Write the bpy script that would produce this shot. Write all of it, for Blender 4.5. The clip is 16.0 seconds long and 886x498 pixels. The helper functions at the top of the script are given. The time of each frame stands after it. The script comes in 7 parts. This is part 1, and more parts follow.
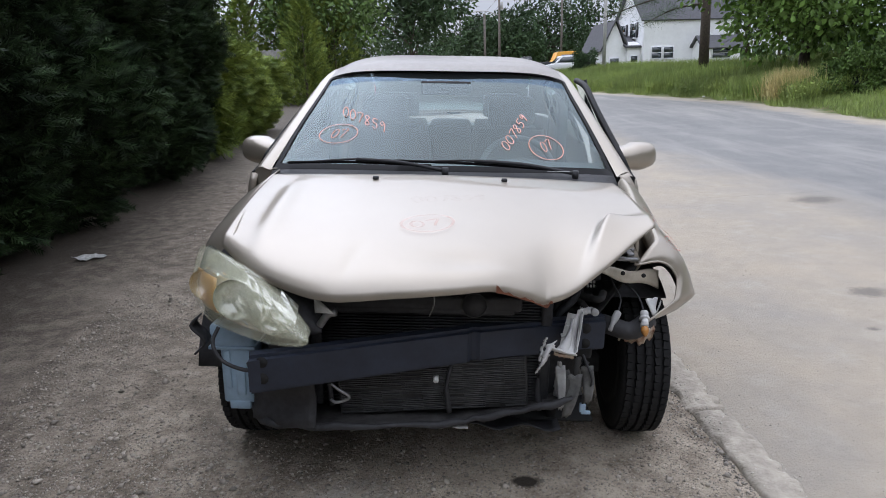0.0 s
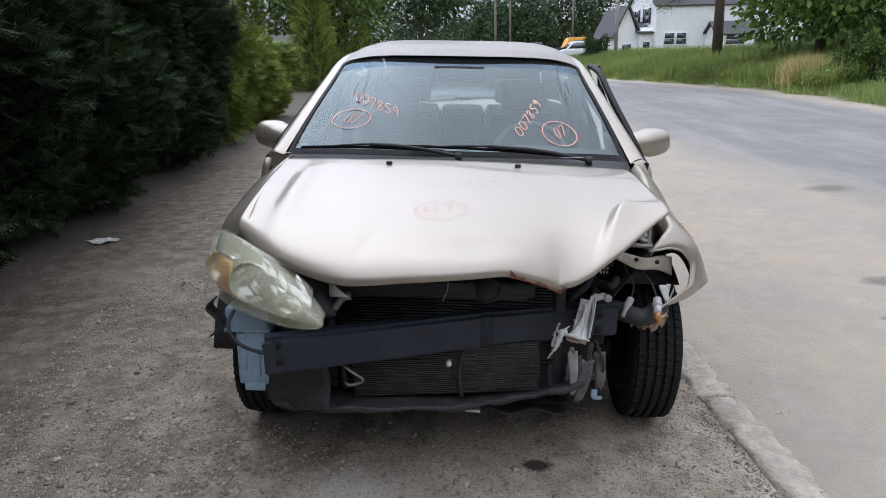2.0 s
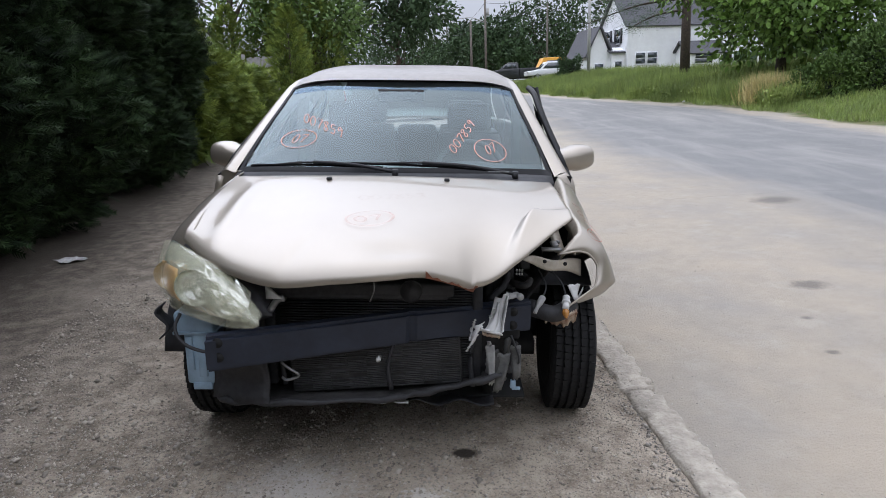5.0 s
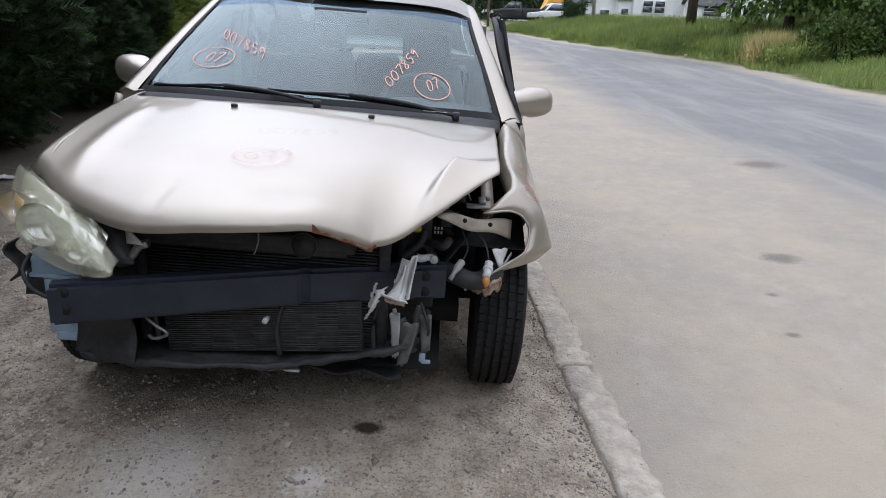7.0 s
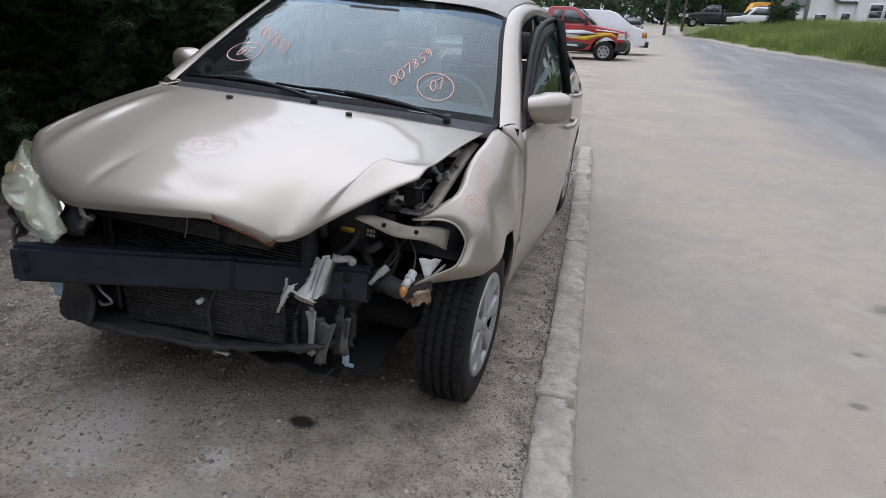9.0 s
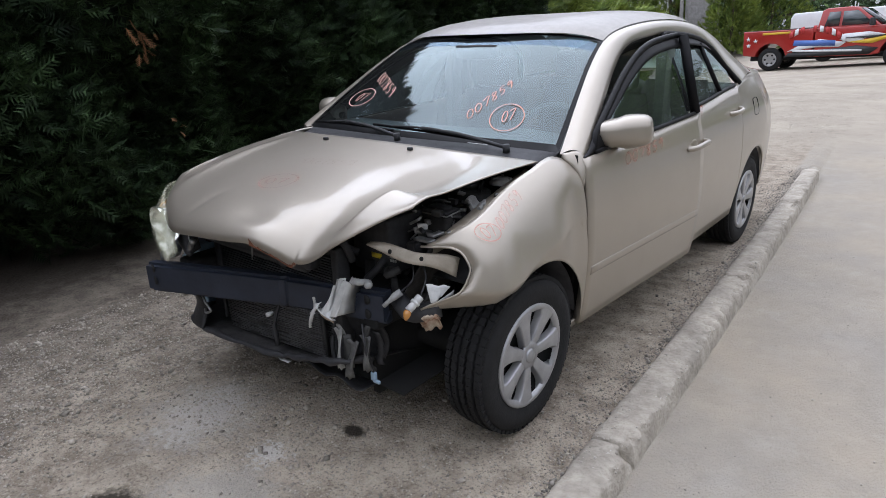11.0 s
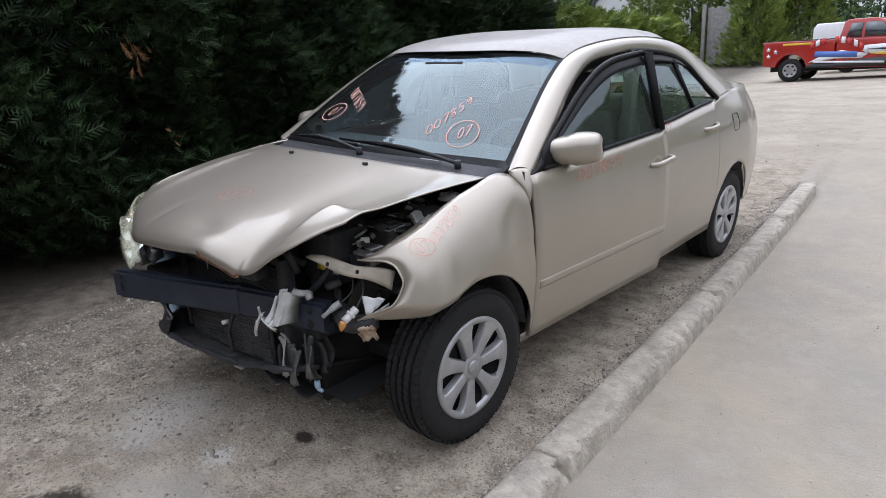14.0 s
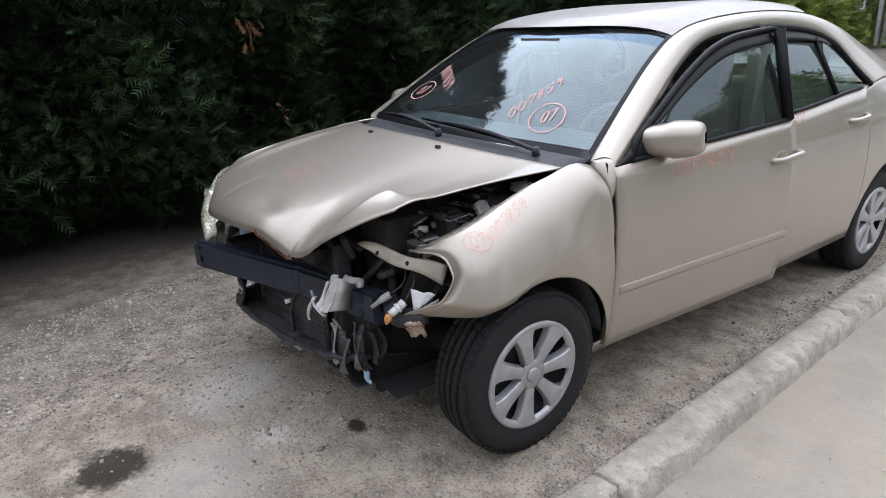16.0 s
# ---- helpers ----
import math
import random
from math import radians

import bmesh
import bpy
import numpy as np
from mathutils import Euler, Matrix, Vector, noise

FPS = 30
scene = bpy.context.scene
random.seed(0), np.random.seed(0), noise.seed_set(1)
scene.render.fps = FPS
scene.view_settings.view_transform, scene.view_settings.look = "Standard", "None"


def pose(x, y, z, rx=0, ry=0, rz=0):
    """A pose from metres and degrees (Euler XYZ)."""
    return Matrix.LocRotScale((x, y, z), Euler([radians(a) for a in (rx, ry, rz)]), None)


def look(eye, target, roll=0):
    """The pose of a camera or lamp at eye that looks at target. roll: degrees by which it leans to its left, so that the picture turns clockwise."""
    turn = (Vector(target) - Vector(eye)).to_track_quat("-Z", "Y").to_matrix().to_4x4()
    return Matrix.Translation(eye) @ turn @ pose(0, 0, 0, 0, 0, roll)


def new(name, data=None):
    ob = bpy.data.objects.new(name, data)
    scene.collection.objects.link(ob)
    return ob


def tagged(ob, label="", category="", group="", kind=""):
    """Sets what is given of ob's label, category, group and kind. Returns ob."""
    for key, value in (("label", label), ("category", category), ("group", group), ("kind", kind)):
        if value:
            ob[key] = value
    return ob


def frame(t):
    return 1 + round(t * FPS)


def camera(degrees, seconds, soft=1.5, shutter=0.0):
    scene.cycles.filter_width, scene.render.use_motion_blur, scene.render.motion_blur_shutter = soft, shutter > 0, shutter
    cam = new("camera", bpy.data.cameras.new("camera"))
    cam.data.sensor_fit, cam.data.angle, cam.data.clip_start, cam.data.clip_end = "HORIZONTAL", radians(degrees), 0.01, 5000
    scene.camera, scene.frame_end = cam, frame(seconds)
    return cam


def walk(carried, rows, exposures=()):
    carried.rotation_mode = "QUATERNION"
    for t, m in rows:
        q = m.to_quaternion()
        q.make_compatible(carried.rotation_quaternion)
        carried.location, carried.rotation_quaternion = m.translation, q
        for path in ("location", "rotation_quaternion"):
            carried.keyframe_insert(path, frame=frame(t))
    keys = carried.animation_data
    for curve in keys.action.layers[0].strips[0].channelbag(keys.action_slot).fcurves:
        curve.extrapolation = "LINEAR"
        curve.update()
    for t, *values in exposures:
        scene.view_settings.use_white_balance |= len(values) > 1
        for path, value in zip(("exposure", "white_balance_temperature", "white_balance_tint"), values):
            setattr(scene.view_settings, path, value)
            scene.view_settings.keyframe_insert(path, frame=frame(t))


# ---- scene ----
cam = camera(70.9, 16.0, soft=0.9)
PATH = [
    (0, (0.162, -2.261, 1.350), (0.091, -0.330, 0.835), -1.9),
    (0.5, (0.162, -2.266, 1.348), (0.047, -0.345, 0.803), -2.5),
    (1, (0.149, -2.269, 1.354), (0.025, -0.354, 0.790), -2.5),
    (1.5, (0.160, -2.273, 1.358), (0.046, -0.354, 0.808), -2.2),
    (2, (0.146, -2.270, 1.347), (0.047, -0.351, 0.792), -1.7),
    (2.5, (0.070, -2.299, 1.362), (-0.018, -0.401, 0.736), -2.3),
    (3, (0.152, -2.366, 1.345), (0.119, -0.468, 0.715), -1.6),
    (3.5, (0.278, -2.469, 1.338), (0.197, -0.562, 0.740), -4.9),
    (4, (0.269, -2.476, 1.342), (0.286, -0.559, 0.775), -3.7),
    (4.2, (0.277, -2.480, 1.356), (0.297, -0.557, 0.808), -2.5),
    (6.3, (0.423, -2.443, 1.332), (0.304, -0.505, 0.851), -2.7),
    (6.5, (0.435, -2.348, 1.307), (0.372, -0.428, 0.753), -0.2),
    (7, (0.586, -2.163, 1.306), (0.583, -0.281, 0.628), 2.0),
    (7.5, (0.795, -2.159, 1.287), (0.821, -0.296, 0.560), 4.4),
    (8, (0.995, -2.108, 1.281), (0.770, -0.267, 0.533), -0.0),
    (8.5, (1.077, -1.941, 1.274), (0.886, -0.125, 0.459), 4.0),
    (9, (1.277, -1.968, 1.318), (0.747, -0.167, 0.627), 2.7),
    (9.2, (1.422, -1.960, 1.322), (0.551, -0.262, 0.723), -0.3),
    (11.3, (1.946, -1.650, 1.320), (0.688, -0.213, 0.727), -3.9),
    (11.5, (1.906, -1.651, 1.320), (0.674, -0.189, 0.732), -2.8),
    (12, (1.900, -1.640, 1.341), (0.741, -0.111, 0.774), -1.6),
    (12.5, (1.887, -1.618, 1.344), (0.769, -0.075, 0.737), -2.4),
    (13, (2.021, -1.605, 1.352), (0.790, -0.134, 0.785), -2.9),
    (13.5, (2.125, -1.547, 1.347), (0.844, -0.117, 0.787), -5.5),
    (14, (2.179, -1.526, 1.340), (0.868, -0.125, 0.776), -3.6),
    (14.5, (2.127, -1.488, 1.348), (0.704, -0.198, 0.790), -4.6),
    (15, (2.009, -1.458, 1.352), (0.580, -0.185, 0.769), -1.1),
    (15.5, (2.008, -1.382, 1.340), (0.576, -0.145, 0.691), -2.8),
    (16, (2.190, -1.266, 1.324), (0.630, -0.170, 0.720), -3.1),
]
walk(cam, [(t, look(eye, target, roll)) for t, eye, target, roll in PATH],
     exposures=[(0, 0.06), (6.5, 0.08), (7.5, -0.05), (9.0, -0.20), (11.5, 0.16), (12.5, 0.26), (14.0, 0.18), (15.0, 0.44), (16.0, 0.42)])

# ---- world, sun ----
world = bpy.data.worlds.new("overcast_sky")
scene.world = world
world.use_nodes = True
wn, wl = world.node_tree.nodes, world.node_tree.links
sky = wn.new("ShaderNodeTexSky")
sky.sky_type, sky.sun_disc = "NISHITA", False
sky.sun_elevation, sky.sun_rotation = radians(80), radians(50)
sky.air_density, sky.dust_density, sky.ozone_density = 1.0, 1.0, 1.0
veil = wn.new("ShaderNodeHueSaturation")
veil.inputs["Saturation"].default_value = 0.62
wl.new(sky.outputs["Color"], veil.inputs["Color"])
cloud = wn.new("ShaderNodeTexNoise")
cloud.inputs["Scale"].default_value, cloud.inputs["Detail"].default_value = 2.2, 4
ramp = wn.new("ShaderNodeMapRange")
ramp.inputs["From Min"].default_value, ramp.inputs["From Max"].default_value = 0.3, 0.7
ramp.inputs["To Min"].default_value, ramp.inputs["To Max"].default_value = 0.8, 1.25
wl.new(cloud.outputs["Fac"], ramp.inputs["Value"])
mulc = wn.new("ShaderNodeVectorMath")
mulc.operation = "SCALE"
layer = wn.new("ShaderNodeMix")
layer.data_type = "RGBA"
layer.inputs["Factor"].default_value = 0.86
layer.inputs["B"].default_value = (6.20, 6.57, 7.85, 1)
wl.new(veil.outputs["Color"], layer.inputs["A"])
wl.new(layer.outputs["Result"], mulc.inputs[0])
wl.new(ramp.outputs["Result"], mulc.inputs["Scale"])
# overcast: brighter towards the zenith
wco = wn.new("ShaderNodeTexCoord")
wsep = wn.new("ShaderNodeSeparateXYZ")
wl.new(wco.outputs["Generated"], wsep.inputs[0])
lift = wn.new("ShaderNodeMapRange")
for k_, v_ in (("From Min", 0.0), ("From Max", 0.9), ("To Min", 0.56), ("To Max", 1.90)):
    lift.inputs[k_].default_value = v_
wl.new(wsep.outputs["Z"], lift.inputs["Value"])
mulz = wn.new("ShaderNodeVectorMath")
mulz.operation = "SCALE"
wl.new(mulc.outputs["Vector"], mulz.inputs[0])
wl.new(lift.outputs["Result"], mulz.inputs["Scale"])
# broad glow of the sun behind thin cloud
glow_at = wn.new("ShaderNodeVectorMath")
glow_at.operation = "DOT_PRODUCT"
glow_at.inputs[1].default_value = (-0.55, 0.42, 0.722)
wl.new(wco.outputs["Generated"], glow_at.inputs[0])
clip = wn.new("ShaderNodeMath")
clip.operation = "MAXIMUM"
clip.inputs[1].default_value = 0.0
wl.new(glow_at.outputs["Value"], clip.inputs[0])
power = wn.new("ShaderNodeMath")
power.operation = "POWER"
power.inputs[1].default_value = 5.0
wl.new(clip.outputs[0], power.inputs[0])
glow = wn.new("ShaderNodeMapRange")
glow.inputs["To Min"].default_value, glow.inputs["To Max"].default_value = 0.90, 2.1
wl.new(power.outputs[0], glow.inputs["Value"])
mulg = wn.new("ShaderNodeVectorMath")
mulg.operation = "SCALE"
wl.new(mulz.outputs["Vector"], mulg.inputs[0])
wl.new(glow.outputs["Result"], mulg.inputs["Scale"])
wl.new(mulg.outputs["Vector"], wn["Background"].inputs["Color"])
wn["Background"].inputs["Strength"].default_value = 0.15

sun = new("sun", bpy.data.lights.new("sun", "SUN"))
sun.data.energy, sun.data.angle, sun.data.color = 0.6, radians(170), (1.0, 0.98, 0.955)
sun.matrix_world = look((5, 4, 40), (0, 0, 0))
scene.view_settings.exposure = 0.0

# ---- materials ----
def mat(name, color, rough=0.6, metal=0.0, var=0.0, scale=8.0, bump=0.0, bscale=60.0, color2=None, big=0.0, bigscale=0.7,
        coat=0.0, spec=0.5, per=0.0, alpha=1.0, flakes=0.0):
    """Principled material: colour varied at a fine and a broad scale, with relief."""
    m = bpy.data.materials.new(name)
    m.use_nodes = True
    n, l = m.node_tree.nodes, m.node_tree.links
    p = n["Principled BSDF"]
    p.inputs["Roughness"].default_value, p.inputs["Metallic"].default_value = rough, metal
    p.inputs["Coat Weight"].default_value, p.inputs["Coat Roughness"].default_value = coat, 0.06
    p.inputs["Specular IOR Level"].default_value = spec
    p.inputs["Alpha"].default_value = alpha
    c1 = (*color, 1)
    c2 = (*(color2 or [c * (1 - var) for c in color]), 1)
    co = n.new("ShaderNodeTexCoord")
    t = n.new("ShaderNodeTexNoise")
    t.inputs["Scale"].default_value, t.inputs["Detail"].default_value, t.inputs["Roughness"].default_value = scale, 6, 0.65
    l.new(co.outputs["Object"], t.inputs["Vector"])
    r = n.new("ShaderNodeMapRange")
    r.inputs["From Min"].default_value, r.inputs["From Max"].default_value = 0.35, 0.65
    l.new(t.outputs["Fac"], r.inputs["Value"])
    mx = n.new("ShaderNodeMix")
    mx.data_type = "RGBA"
    mx.inputs["A"].default_value, mx.inputs["B"].default_value = c1, c2
    l.new(r.outputs["Result"], mx.inputs["Factor"])
    out = mx.outputs["Result"]
    if big or per:
        t2 = n.new("ShaderNodeTexNoise")
        t2.inputs["Scale"].default_value, t2.inputs["Detail"].default_value = bigscale, 3
        l.new(co.outputs["Object"], t2.inputs["Vector"])
        r2 = n.new("ShaderNodeMapRange")
        r2.inputs["From Min"].default_value, r2.inputs["From Max"].default_value = 0.3, 0.7
        r2.inputs["To Min"].default_value, r2.inputs["To Max"].default_value = 1 - big, 1 + big
        l.new(t2.outputs["Fac"], r2.inputs["Value"])
        val = r2.outputs["Result"]
        if per:
            geo = n.new("ShaderNodeNewGeometry")
            r3 = n.new("ShaderNodeMapRange")
            r3.inputs["To Min"].default_value, r3.inputs["To Max"].default_value = 1 - per, 1 + per
            l.new(geo.outputs["Random Per Island"], r3.inputs["Value"])
            mm = n.new("ShaderNodeMath")
            mm.operation = "MULTIPLY"
            l.new(val, mm.inputs[0]), l.new(r3.outputs["Result"], mm.inputs[1])
            val = mm.outputs[0]
        sc = n.new("ShaderNodeVectorMath")
        sc.operation = "SCALE"
        l.new(out, sc.inputs[0]), l.new(val, sc.inputs["Scale"])
        out = sc.outputs["Vector"]
    l.new(out, p.inputs["Base Color"])
    if bump:
        t3 = n.new("ShaderNodeTexNoise")
        t3.inputs["Scale"].default_value, t3.inputs["Detail"].default_value = bscale, 5
        l.new(co.outputs["Object"], t3.inputs["Vector"])
        b = n.new("ShaderNodeBump")
        b.inputs["Strength"].default_value, b.inputs["Distance"].default_value = bump, 0.01
        l.new(t3.outputs["Fac"], b.inputs["Height"])
        l.new(b.outputs["Normal"], p.inputs["Normal"])
    if flakes:
        v = n.new("ShaderNodeTexNoise")
        v.inputs["Scale"].default_value = 14.0
        l.new(co.outputs["Object"], v.inputs["Vector"])
        rr = n.new("ShaderNodeMapRange")
        rr.inputs["To Min"].default_value, rr.inputs["To Max"].default_value = rough - flakes, rough + flakes
        l.new(v.outputs["Fac"], rr.inputs["Value"])
        l.new(rr.outputs["Result"], p.inputs["Roughness"])
    return m


def glass_mat(name, tint, rough=0.0, ior=1.85, dust=0.02):
    """Thin pane: clear, tinted, with a real glass reflection."""
    m = bpy.data.materials.new(name)
    m.use_nodes = True
    n, l = m.node_tree.nodes, m.node_tree.links
    n.remove(n["Principled BSDF"])
    tr, gl, mix, fr, film, du = (n.new(k) for k in ("ShaderNodeBsdfTransparent", "ShaderNodeBsdfGlossy", "ShaderNodeMixShader", "ShaderNodeFresnel", "ShaderNodeMixShader", "ShaderNodeBsdfDiffuse"))
    film.inputs[0].default_value, du.inputs["Color"].default_value = dust, (0.6, 0.62, 0.62, 1)
    tr.inputs["Color"].default_value = (*tint, 1)
    gl.inputs["Roughness"].default_value, gl.inputs["Color"].default_value = rough, (0.85, 0.99, 1.0, 1)
    fr.inputs["IOR"].default_value = ior
    l.new(fr.outputs[0], mix.inputs[0]), l.new(tr.outputs[0], film.inputs[1]), l.new(du.outputs[0], film.inputs[2]), l.new(film.outputs[0], mix.inputs[1]), l.new(gl.outputs[0], mix.inputs[2])
    l.new(mix.outputs[0], n["Material Output"].inputs["Surface"])
    return m


M = {}
M["paint"] = mat("champagne_paint", (0.370, 0.328, 0.272), 0.43, 0.64, var=0.04, scale=1500, coat=0.75, big=0.03, bigscale=2.0, flakes=0.03)
# dusty body paint, also darkened so the roof shows less sky glare
M["paint_dull"] = mat("dusty_toned_down_roof_paint", (0.275, 0.256, 0.232), 0.50, 0.45, var=0.12, scale=30, coat=0.25, big=0.08, bigscale=2.5, flakes=0.06)
M["paint_in"] = mat("bare_inner_panel", (0.40, 0.35, 0.28), 0.45, 0.35, var=0.3, scale=20)
M["black"] = mat("black_plastic", (0.040, 0.040, 0.043), 0.6, var=0.4, spec=0.35, scale=40, bump=0.1, bscale=300)
M["trim"] = mat("black_rubber_trim", (0.007, 0.007, 0.008), 0.5, var=0.3, scale=30, spec=0.15)
M["bay"] = mat("dirty_engine_bay", (0.052, 0.050, 0.049), 0.75, var=0.7, spec=0.3, scale=15, bump=0.3, bscale=40)
M["beam"] = mat("navy_black_steel", (0.027, 0.034, 0.052), 0.42, 0.1, spec=0.4, var=0.4, scale=9, bump=0.06, bscale=50)
M["rubber"] = mat("worn_tyre_rubber", (0.017, 0.017, 0.0175), 0.82, spec=0.3, var=0.35, scale=30, bump=0.2, bscale=120)
M["cover"] = mat("silver_wheel_cover", (0.40, 0.40, 0.405), 0.38, 0.5, var=0.22, scale=12, big=0.1, bigscale=5)
M["steel"] = mat("dull_steel", (0.3, 0.3, 0.3), 0.4, 0.8, var=0.4, scale=30)
M["fin"] = mat("sooty_radiator_fins", (0.08, 0.08, 0.082), 0.7, var=0.7, scale=6, spec=0.15)
# near-black stand-in for the shade inside gaps, holes and cavities
M["dark"] = mat("dark_void", (0.008, 0.008, 0.008), 0.9)
M["glass"] = glass_mat("windscreen_glass", (0.56, 0.67, 0.72), ior=1.7)
M["shade_band"] = glass_mat("blue_shade_band", (0.80, 0.86, 0.95), ior=1.05, dust=0.0)
M["glass_rear"] = glass_mat("tinted_rear_glass", (0.30, 0.36, 0.36), ior=1.6, dust=0.04)
M["glass_side"] = glass_mat("side_glass", (0.58, 0.67, 0.64), ior=1.7, dust=0.02)
M["lamp"] = mat("hazed_headlight_lens", (0.86, 0.86, 0.70), 0.08, 0.0, color2=(0.72, 0.73, 0.50), scale=6, coat=1.0, big=0.12, bigscale=9, alpha=0.26)
M["amber"] = mat("amber_lens", (0.50, 0.22, 0.05), 0.25, var=0.3, scale=20, coat=0.5)
M["white"] = mat("broken_white_plastic", (0.60, 0.60, 0.585), 0.5, var=0.35, scale=14)
M["tank"] = mat("pale_blue_tank", (0.33, 0.46, 0.58), 0.4, var=0.25, scale=9)
M["chalk"] = mat("red_paint_marker", (0.82, 0.46, 0.38), 0.7, var=0.15, scale=60)
M["chalk_pale"] = mat("faded_red_marker", (0.70, 0.27, 0.20), 0.6, var=0.25, scale=40, alpha=0.5)
M["chalk_faint"] = mat("almost_worn_off_marker", (0.85, 0.22, 0.15), 0.6, var=0.25, scale=40, alpha=0.28)
M["chalk_smear"] = mat("smeared_red_marker", (0.85, 0.25, 0.18), 0.6, var=0.3, scale=30, alpha=0.17)
M["chalk_ghost"] = mat("rubbed_out_marker", (0.75, 0.28, 0.2), 0.6, var=0.25, scale=40, alpha=0.03)
M["rust"] = mat("rusty_torn_edge", (0.20, 0.07, 0.035), 0.85, var=0.5, scale=50, bump=0.3)
M["cloth"] = mat("grey_beige_seat_cloth", (0.21, 0.205, 0.19), 0.95, var=0.2, scale=60, bump=0.2, bscale=200)
M["dash"] = mat("grey_dashboard", (0.23, 0.24, 0.22), 0.8, var=0.15, scale=50, bump=0.15, bscale=300)
M["chrome"] = mat("chrome", (0.7, 0.7, 0.7), 0.15, 1.0)
M["steel_dark"] = mat("dark_fin_metal", (0.085, 0.085, 0.088), 0.5, 0.2, var=0.5, scale=30)
M["yellow"] = mat("yellow_label", (0.55, 0.42, 0.03), 0.6)
M["rusty_cream"] = mat("rusty_cream_metal", (0.47, 0.41, 0.32), 0.6, color2=(0.20, 0.085, 0.04), scale=30, bump=0.2)
M["grey_scrap"] = mat("torn_grey_plastic", (0.05, 0.05, 0.048), 0.6, var=0.4, scale=20)
M["grey_light"] = mat("scuffed_pale_grey_plastic", (0.36, 0.36, 0.35), 0.55, var=0.35, scale=25)
M["scuffed"] = mat("scuffed_grey_plastic", (0.13, 0.13, 0.125), 0.5, var=0.6, scale=25)
M["lamp_amber"] = mat("yellowed_lens_corner", (0.75, 0.42, 0.12), 0.3, var=0.25, scale=10, coat=0.5)
M["lamp_bowl"] = mat("hazed_reflector", (0.92, 0.93, 0.85), 0.14, 0.8, var=0.2, scale=12, coat=0.5)

# ---- helpers for building ----
def smooth1(pairs):
    """Smooth monotone curve through (x, y) pairs."""
    xs, ys = np.array([p[0] for p in pairs], float), np.array([p[1] for p in pairs], float)
    h, d = np.diff(xs), np.diff(ys) / np.diff(xs)
    m = np.zeros(len(xs))
    m[0], m[-1] = d[0], d[-1]
    for k in range(1, len(xs) - 1):
        if d[k - 1] * d[k] > 0:
            w1, w2 = 2 * h[k] + h[k - 1], h[k] + 2 * h[k - 1]
            m[k] = (w1 + w2) / (w1 / d[k - 1] + w2 / d[k])

    def f(x):
        x = min(max(x, xs[0]), xs[-1])
        k = min(max(int(np.searchsorted(xs, x)) - 1, 0), len(xs) - 2)
        u = (x - xs[k]) / h[k]
        return float((1 + 2 * u) * (1 - u) ** 2 * ys[k] + u * (1 - u) ** 2 * h[k] * m[k]
                     + u * u * (3 - 2 * u) * ys[k + 1] + u * u * (u - 1) * h[k] * m[k + 1])
    return f


def spline(pts, n):
    """n points along a Catmull-Rom curve through pts."""
    P = [Vector(p) for p in pts]
    P = [P[0] * 2 - P[1]] + P + [P[-1] * 2 - P[-2]]
    out = []
    for i in range(n):
        s = i / (n - 1) * (len(P) - 3)
        k = min(int(s), len(P) - 4)
        u = s - k
        a, b, c, d = P[k:k + 4]
        out.append(0.5 * (2 * b + (c - a) * u + (2 * a - 5 * b + 4 * c - d) * u * u + (3 * b - a - 3 * c + d) * u ** 3))
    return out


def mesh_ob(name, data, material, parent=None, label="", smooth=True):
    if isinstance(data, bmesh.types.BMesh):
        me = bpy.data.meshes.new(name)
        bmesh.ops.recalc_face_normals(data, faces=data.faces)
        data.to_mesh(me)
        data.free()
    else:
        me = data
        if me.materials:
            material = []
    if smooth:
        me.shade_smooth()
    for k in (material if isinstance(material, (list, tuple)) else [material]):
        me.materials.append(M[k] if isinstance(k, str) else k)
    ob = new(name, me)
    if parent is not None:
        ob.parent = parent
    if label:
        ob["label"] = label
    return ob


part = mesh_ob


def thing(name, label, category, place=(0, 0, 0), rz=0.0, group="", kind=""):
    e = new(name)
    e.matrix_basis = pose(*place, 0, 0, rz)
    e.empty_display_size = 0.1
    return tagged(e, label, category, group, kind)


def sheet(f, us, vs, thick=0.0):
    """A sheet over f(u, v); with thick it is closed into a thin shell."""
    bm = bmesh.new()
    V = [[bm.verts.new(f(u, v)) for v in vs] for u in us]
    for i in range(len(us) - 1):
        for j in range(len(vs) - 1):
            q = [V[i][j], V[i + 1][j], V[i + 1][j + 1], V[i][j + 1]]
            bm.faces.new(q)
    bmesh.ops.remove_doubles(bm, verts=bm.verts, dist=1e-5)
    bmesh.ops.recalc_face_normals(bm, faces=bm.faces)
    if thick:
        bmesh.ops.solidify(bm, geom=bm.faces[:], thickness=thick)
    return bm


def lin(a, b, n):
    return [a + (b - a) * i / (n - 1) for i in range(n)]


def box(bm, c, s, bev=0.004, m=None):
    """A bevelled box with centre c and full size s, added to bm."""
    r = bmesh.ops.create_cube(bm, size=1.0)["verts"]
    mt = (m or Matrix()) @ Matrix.Translation(c) @ Matrix.Diagonal((*s, 1))
    bmesh.ops.transform(bm, matrix=mt, verts=r)
    if bev:
        es = list({e for v in r for e in v.link_edges})
        bmesh.ops.bevel(bm, geom=es, offset=min(bev, min(s) * 0.3), segments=2, affect="EDGES", profile=0.5)
    return bm


def boxes(*items, bev=0.004):
    bm = bmesh.new()
    for c, s in items:
        box(bm, c, s, bev)
    return bm


